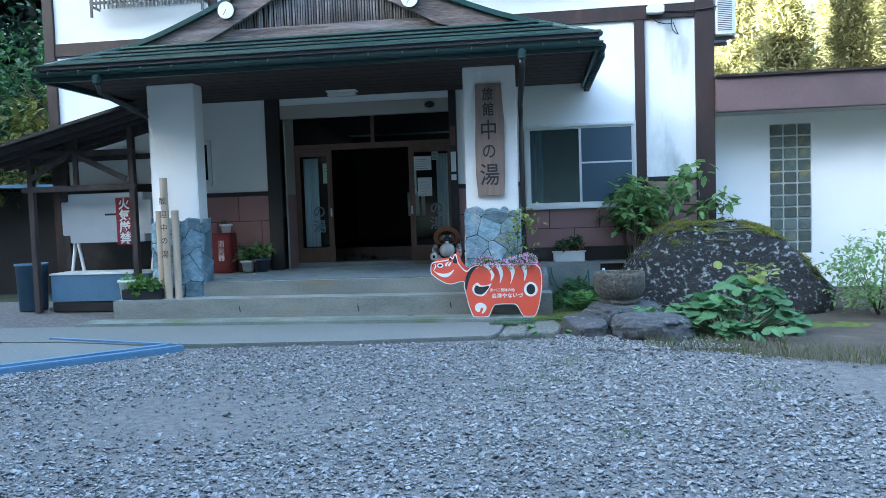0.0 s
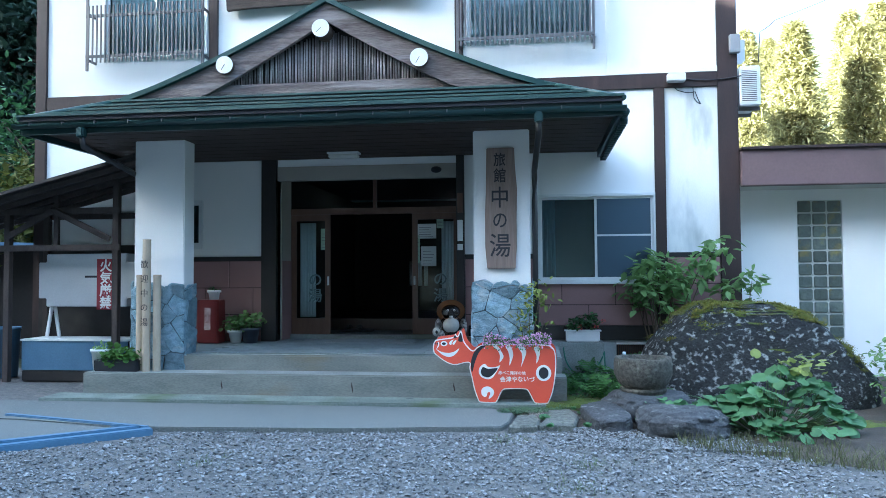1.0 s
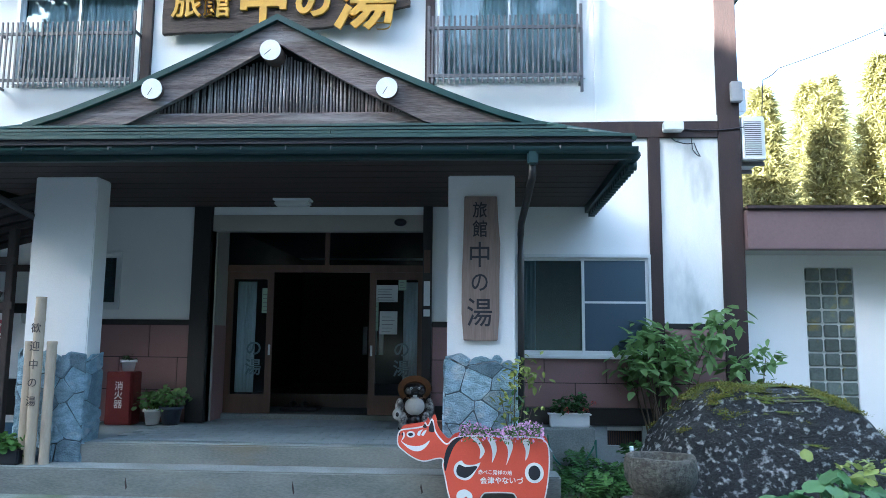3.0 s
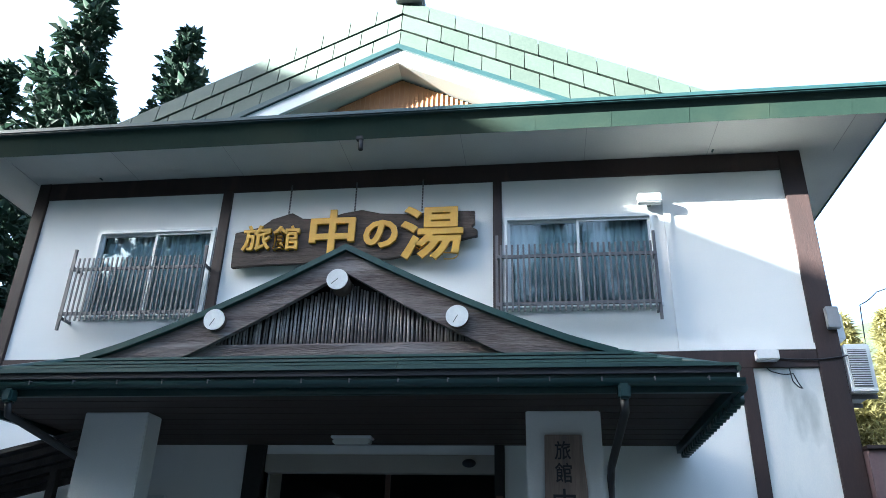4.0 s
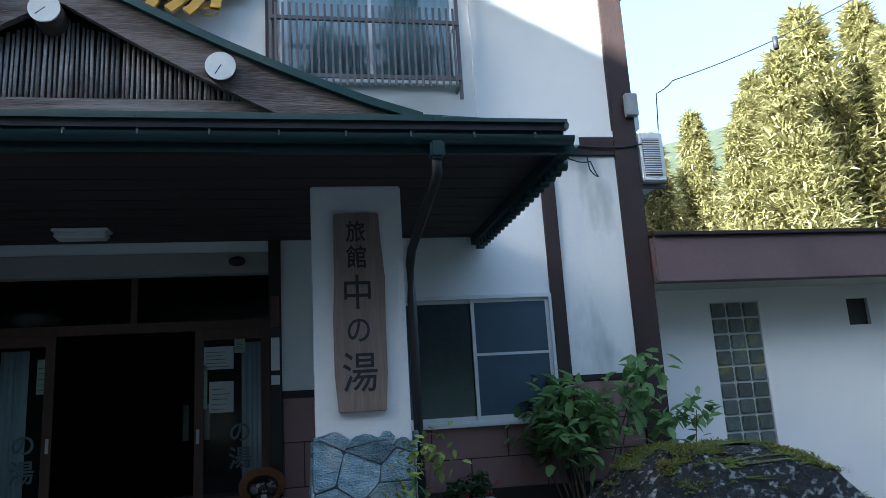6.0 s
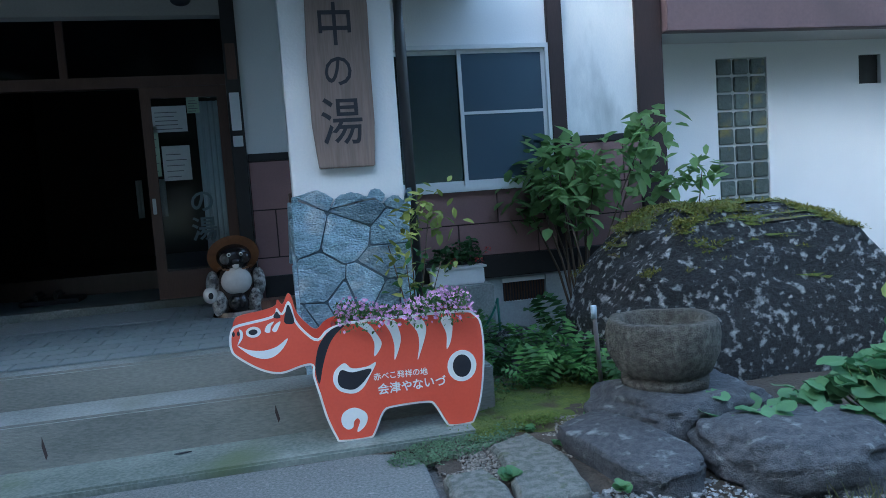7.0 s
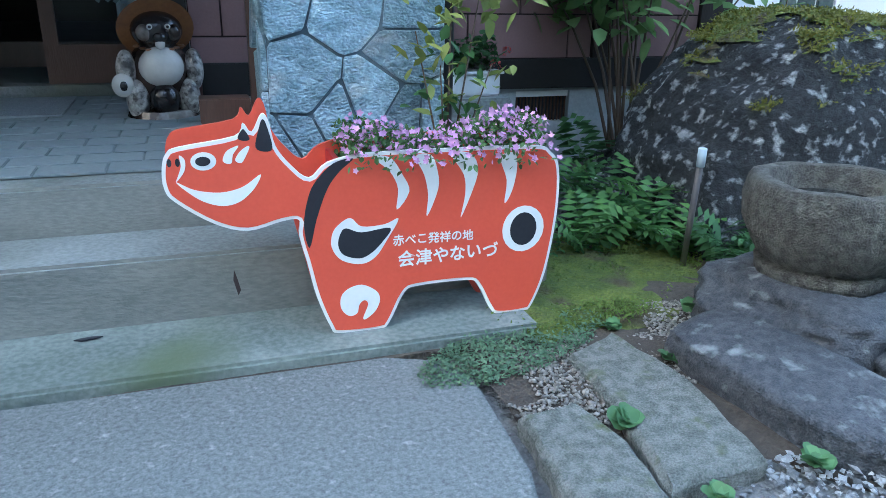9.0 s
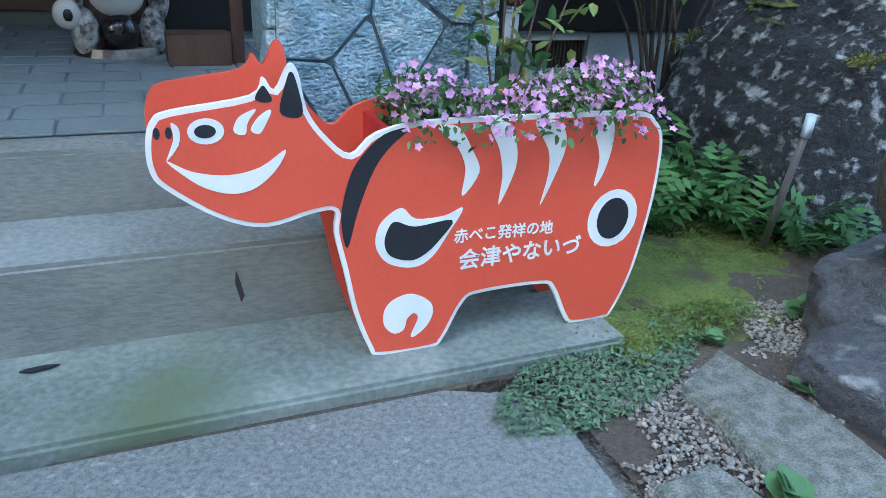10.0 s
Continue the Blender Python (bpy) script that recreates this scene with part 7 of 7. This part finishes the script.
    part("stem", tube(bmesh.new(), [(0, 0, 0), (0.05, 0, 0.8), (0.15, 0, 1.5)], 0.012, 6, 0.004), STEM, sh2)
    n = 34
    mesh_part("leaves", scatter("leaves", OVAL, OVAL_F, np.stack([rng.normal(0.14, 0.14, n), rng.normal(0, 0.1, n), rng.normal(1.45, 0.13, n)], 1), rotations(n, rng, 0.5), rng.uniform(0.1, 0.18, n), LEAF_GREEN), sh2)
    # broad-leaved plant before the boulder
    bp = thing("broad_leaf_plant", "sprawling plant with broad round green leaves", "plant", pose(2.25, 9.15, -0.1))
    pos, bm = [], bmesh.new()
    for k in range(230):
        a, r = rng.uniform(0, math.tau), math.sqrt(rng.uniform(0, 1))
        x, y = 0.92 * r * math.cos(a), 0.50 * r * math.sin(a) + 0.05
        z = 0.10 + 0.56 * max(0, 1 - (r * 1.02) ** 2) * rng.uniform(0.55, 1.0) * (1.15 if x > 0 else 0.75) + 0.03 * rng.random()
        pos.append((x, y, z))
        if k % 2 == 0:
            tube(bm, [(x * 0.35, y * 0.35, 0), (x * 0.8, y * 0.8, z * 0.6), (x, y, z)], 0.006, 5, 0.004)
    for k in range(15):
        pos.append((rng.uniform(-1.25, -0.7), rng.uniform(-0.05, 0.55), rng.uniform(0.16, 0.32)))
    for k in range(14):
        pos.append((rng.uniform(-0.2, 0.5), rng.uniform(-0.65, -0.45), rng.uniform(0.05, 0.14)))
    n = len(pos)
    tagged(part("stalk_tangle", bm, STEM_GREEN, bp), kind="stuff")
    mesh_part("leaves", scatter("leaves", ROUND, ROUND_F, pos, rotations(n, rng, 0.3, rng.normal(math.pi, 1.1, n), rng.normal(-0.35, 0.28, n)), rng.uniform(0.10, 0.20, n), LEAF_BIG), bp)
    n = 40
    mesh_part("young_leaves", scatter("young_leaves", ROUND, ROUND_F, np.stack([rng.normal(0.32, 0.16, n), rng.normal(0.05, 0.13, n), rng.normal(0.68, 0.06, n)], 1), rotations(n, rng, 0.4), rng.uniform(0.06, 0.12, n), LEAF_PALE), bp)
    # rose by the pillar
    rs = thing("rose_bush", "thin rose bush with yellow-green leaves by the pillar", "rose", pose(-0.28, 10.80, 0.243))
    part("pot", pot(bmesh.new(), 0.10, 0.13, 0.22), BLACK, rs)
    pos, pale = [], []
    for k in range(5):
        tx, tz = rng.uniform(-0.2, 0.3), rng.uniform(0.7, 1.15)
        part("stem", tube(bmesh.new(), [(0, 0, 0.1), (tx * 0.4, -0.02, tz * 0.5), (tx, -0.03, tz)], 0.007, 5, 0.003), STEM, rs)
        for q in range(18):
            u = rng.uniform(0.4, 1.0)
            (pale if u > 0.72 else pos).append((tx * u + rng.normal(0, 0.07), rng.normal(-0.03, 0.05), tz * u + rng.normal(0, 0.05)))
        for q in range(16):
            pale.append((0.10 + rng.normal(0, 0.10), rng.normal(-0.03, 0.06), 1.06 + rng.normal(0, 0.09)))
    for nm, ps, m in (("leaves", pos, LEAF_FERN), ("young_leaves", pale, LEAF_PALE)):
        mesh_part(nm, scatter(nm, OVAL, OVAL_F, ps, rotations(len(ps), rng, 0.6), rng.uniform(0.06, 0.10, len(ps)), m), rs)
    # round bushes further along
    for x, y, r, h, sd in ((4.45, 10.3, 0.68, 1.08, 71), (5.5, 10.2, 0.6, 0.8, 72), (4.9, 9.5, 0.35, 0.4, 73), (6.6, 10.3, 0.7, 0.9, 74)):
        b = thing("bush", "low dense green bush beside the boulder", "bush", pose(x, y, -0.1), "garden bushes")
        bm = bmesh.new()
        for k in range(7):
            tube(bm, [(0, 0, 0), (r * 0.5 * math.cos(k * 0.9), r * 0.5 * math.sin(k * 0.9), h * 0.7)], 0.01, 5, 0.004)
        tagged(part("stems", bm, STEM, b), kind="stuff")
        bushy("leaves", b, (0, 0, h * 0.52), (r, r, h * 0.52), 1500, 0.07, LEAF_GREEN, sd, hollow=0.35)
    # grass and weeds
    n = 5000
    px, py = rng.uniform(1.2, 9, n), rng.uniform(0, 1, n) ** 1.5
    py = np.array([edge(x) for x in px]) + py * 0.9 - 0.25
    me = scatter("grass", BLADE, BLADE_F, np.stack([px, py, np.full(n, -0.12)], 1), rotations(n, rng, 0.25), rng.uniform(0.04, 0.16, n), leaf_mat("dry_grass_blade", (0.15, 0.15, 0.075), (0.09, 0.11, 0.05)))
    tagged(new("grass", me), "sparse grass at the edge of the soil bed", "grass", kind="stuff")
    n = 900
    c = [(0.1, 6.9), (-0.25, 6.4), (0.25, 7.6), (1.9, 6.6), (-3.2, 7.4), (0.6, 5.2), (-0.5, 8.5)]
    k = rng.integers(0, len(c), n)
    p = np.array(c)[k] + rng.normal(0, 0.12, (n, 2))
    me = scatter("weeds", BLADE, BLADE_F, np.stack([p[:, 0], p[:, 1], np.full(n, -0.135)], 1), rotations(n, rng, 0.5), rng.uniform(0.02, 0.07, n), LEAF_GRASS)
    tagged(new("weeds", me), "small weeds growing through the gravel", "weeds", kind="stuff")


def build_gravel():
    rng = np.random.default_rng(77)
    n = 120000
    u = rng.random(n)
    y = 0.6 + 9.2 * u
    x = rng.uniform(-1, 1, n) * (2.2 + 0.62 * y) - 0.3
    keep = (y < 8.62 + 0.06 * (x + 4.7) + 0.03) | (x < -20)
    keep &= ~((x < -4.2) & (y > 8.5 + 0.86 * (x + 4.4)))
    bed = np.where(x < 0.3, 9.25, np.where(x < 3.2, 9.0 - (x - 0.3) * 0.55, 7.4 - (x - 3.2) * 0.22))
    keep2 = (x > -0.5) & (y < bed + rng.normal(0, 0.12, n))
    keep = (keep & ((x < -0.5) | (y < bed))) | keep2
    thin = np.array([noise.noise(Vector((a * 0.45, b * 0.45, 5))) for a, b in zip(x, y)])
    keep &= rng.random(n) < np.clip(0.85 + thin * 1.3 - 0.16 * np.maximum(0, x - 1.0), 0.06, 1)
    x, y = x[keep], y[keep]
    n = len(x)
    s = np.clip(rng.lognormal(-4.30, 0.40, n), 0.006, 0.038)
    scl = np.stack([s, s * rng.uniform(0.7, 1.0, n), s * rng.uniform(0.5, 0.8, n)], 1)
    me = scatter("gravel", STONE, STONE_F, np.stack([x, y, -0.137 + s * 0.25], 1), rotations(n, rng, 0.35), scl, PEBBLE, False)
    tagged(new("gravel", me), "loose grey crushed gravel over the yard", "gravel", kind="stuff")
    n = 4200
    x, y = rng.uniform(0.2, 2.2, n), rng.uniform(8.2, 9.15, n) - 0.0
    s = np.clip(rng.lognormal(-4.45, 0.35, n), 0.006, 0.03)
    me = scatter("gravel", STONE, STONE_F, np.stack([x, y, -0.108 + s * 0.25], 1), rotations(n, rng, 0.35), np.stack([s, s * 0.8, s * 0.65], 1), PEBBLE, False)
    tagged(new("gravel", me), "loose grey gravel round the garden stones", "gravel", kind="stuff")
    n = 5200
    a, r = rng.uniform(0, math.tau, n), np.sqrt(rng.random(n))
    x, y = 0.12 + 0.70 * r * np.cos(a) , 9.88 + 0.36 * r * np.sin(a) + 0.25 * r * np.cos(a)
    keep = (x > -0.42) & (np.array([noise.noise(Vector((p * 4, q * 4, 8))) for p, q in zip(x, y)]) > -0.16)
    x, y = x[keep], y[keep]
    n = len(x)
    s = rng.uniform(0.006, 0.015, n)
    me = scatter("pea_gravel", STONE, STONE_F, np.stack([x, y, -0.10 + s * 0.2 + rng.uniform(0, 0.01, n)], 1), rotations(n, rng, 0.4), np.stack([s, s * 0.85, s * 0.7], 1), PEBBLE_TAN, True)
    tagged(new("pea_gravel", me), "tan pea gravel between the paving stones", "gravel", kind="stuff")


# ---- trees ----
def conifer(h, spread, seed, material, size, n, bare=0.08, shape=SPRIG, faces=SPRIG_F):
    """A cedar: a tapering trunk, drooping limbs and lumpy sprays of foliage along them."""
    rng = np.random.default_rng(seed)
    bm = bmesh.new()
    tube(bm, [(0, 0, 0), (rng.normal(0, 0.1), 0, h * 0.5), (0, 0, h)], h * 0.017, 8, 0.03)
    limbs = int(n / 46)
    pos = []
    for k in range(limbs):
        u = bare + (1 - bare) * (k + rng.random()) / limbs
        L = spread * (1 - u) ** 0.95 * rng.uniform(0.55, 1.12) + 0.12
        a = rng.uniform(0, math.tau)
        z0 = h * u
        tip = Vector((math.cos(a) * L, math.sin(a) * L, z0 - 0.12 * L + 0.25 * rng.random()))
        if k % 3 == 0:
            tube(bm, [(0, 0, z0), tip], 0.05 * (1 - u) + 0.012, 5, 0.01, False)
        for j in range(46):
            w = rng.uniform(0.15, 1.0) ** 0.6
            sp = 0.13 * L + 0.12
            pos.append((tip.x * w + rng.normal(0, sp), tip.y * w + rng.normal(0, sp), z0 + (tip.z - z0) * w + rng.normal(0.1, sp * 0.65)))
    m = len(pos)
    out = np.arctan2([-p[0] for p in pos], [p[1] for p in pos])
    me = scatter("crown", shape, faces, pos, rotations(m, rng, 0.6, out + rng.normal(0, 0.8, m), rng.normal(0.25, 0.5, m)), rng.uniform(0.6, 1.5, m) * size, material)
    return mesh_of("trunk", bm, BARK), me


def build_trees():
    def tree_of(kind_label, meshes, group):
        t = thing("tree", kind_label, "tree", None, group)
        mesh_part("trunk", meshes[0], t)
        mesh_part("crown", meshes[1], t)
        return t
    rng = np.random.default_rng(5)
    lab = "tall cedar with lumpy yellow-green foliage in low sun on the slope"
    kinds = [tree_of(lab, conifer(15, 3.3, 31 + k, LEAF_CEDAR, 0.52, 20500, 0.08, SPRAY, SPRAY_F), "cedars on the slope") for k in range(3)]
    spots = []
    for row, (y, x0, x1, step) in enumerate(((28, 9, 32, 2.5), (32, 8, 40, 3.2), (38, 6, 50, 4.4))):
        x = x0 + row
        while x < x1:
            spots.append((x + rng.normal(0, 0.6), y + rng.normal(0, 1.0)))
            x += step
    for k, (x, y) in enumerate(spots):
        near = 24.5 / (y - 5.5)
        top = 1.7 + (float(np.interp(x * near, (7, 12, 16, 19, 21, 24, 40), (10.5, 12.0, 13.4, 16.0, 18.0, 17.0, 20.0))) - 1.7) / near
        s = rng.uniform(0.84, 1.04) * max(0.35, (top - land(x, y) + 0.4) / 15)
        m = pose(x, y, land(x, y) - 0.4, 0, 0, rng.uniform(0, 360)) @ Matrix.Scale(s, 4)
        if k < 3:
            kinds[k].matrix_basis = m
        else:
            copy_thing(kinds[k % 3], pose(0, 0, 0)).matrix_basis = m
    lab2 = "tall dark fir behind the inn, copied unseen round the yard to dim it"
    firs = [tree_of(lab2, conifer(24, 5.8, 51 + k, LEAF_FIR, 0.48, 5000, 0.12), "firs behind the inn") for k in range(2)]
    places = [(-24.0, 31, 1.20), (-19.3, 33, 1.06), (-27.5, 29, 0.95), (-31, 34, 1.05), (-29, 25, 0.8), (-22, 37, 0.85), (-35, 30, 0.9), (-17, 40, 0.8), (-33, 22, 0.8), (-21.5, 30, 0.88), (-26, 34, 1.0), (-24.5, 27, 0.72)]
    for k, (x, y, s) in enumerate(places):
        m = pose(x, y, min(4.5, land(x, y)) - 0.5, 0, 0, k * 77) @ Matrix.Scale(s, 4)
        if k < 2:
            firs[k].matrix_basis = m
        else:
            copy_thing(firs[k % 2], pose(0, 0, 0)).matrix_basis = m
    # unseen firs added behind the yard to block skylight; the window panes mirror them
    for k, (x, y) in enumerate(((-24, -14), (-20, -12), (-16, -13), (-12, -11.5), (-8, -13), (-4, -12), (0, -13), (4, -11.5), (8, -13), (12, -12), (16, -13), (20, -11), (24, -9), (27, -4), (30, 2), (-10, -18), (2, -18), (13, -18))):
        m = pose(x, y, -0.4, 0, 0, k * 61) @ Matrix.Scale(0.86 + 0.06 * (k % 3), 4)
        copy_thing(firs[k % 2], pose(0, 0, 0)).matrix_basis = m
    # unseen firs added left of the yard to cut the light there
    for k, (x, y) in enumerate(((-15, -6), (-16, -1.5), (-15.5, 3), (-16.5, 7.5), (-17.5, 11.5))):
        copy_thing(firs[k % 2], pose(0, 0, 0)).matrix_basis = pose(x, y, -0.4, 0, 0, k * 83) @ Matrix.Scale(0.95 if y < 0 else 0.48, 4)
    # broad-leaved trees beside the house
    for x, y, h, r, sd, m in ((-11.6, 17.5, 4.2, 2.2, 81, leaf_mat("olive_leaf", (0.15, 0.155, 0.035), (0.085, 0.10, 0.025))), (-13.5, 20, 6.5, 3.0, 82, LEAF_DARK), (-12.6, 23, 8.0, 3.0, 83, LEAF_DARK), (-16, 18, 5.0, 2.6, 84, LEAF_DARK)):
        t = thing("tree", "leafy broad-leaved tree beside the inn", "tree", pose(x, y, -0.2), "trees beside the inn")
        bm = bmesh.new()
        tube(bm, [(0, 0, 0), (0.1, 0, h * 0.4), (0, 0.1, h * 0.8)], 0.16, 8, 0.06)
        for k in range(7):
            a = k * 0.9
            tube(bm, [(0.05, 0, h * (0.35 + 0.06 * k)), (r * 0.6 * math.cos(a), r * 0.6 * math.sin(a), h * (0.6 + 0.06 * k))], 0.06, 6, 0.02)
        part("trunk", bm, BARK, t)
        bushy("crown", t, (0, 0, h * 0.72), (r, r, h * 0.45), 4200, 0.22, m, sd, hollow=0.3)


build_garden()
build_gravel()
build_trees()
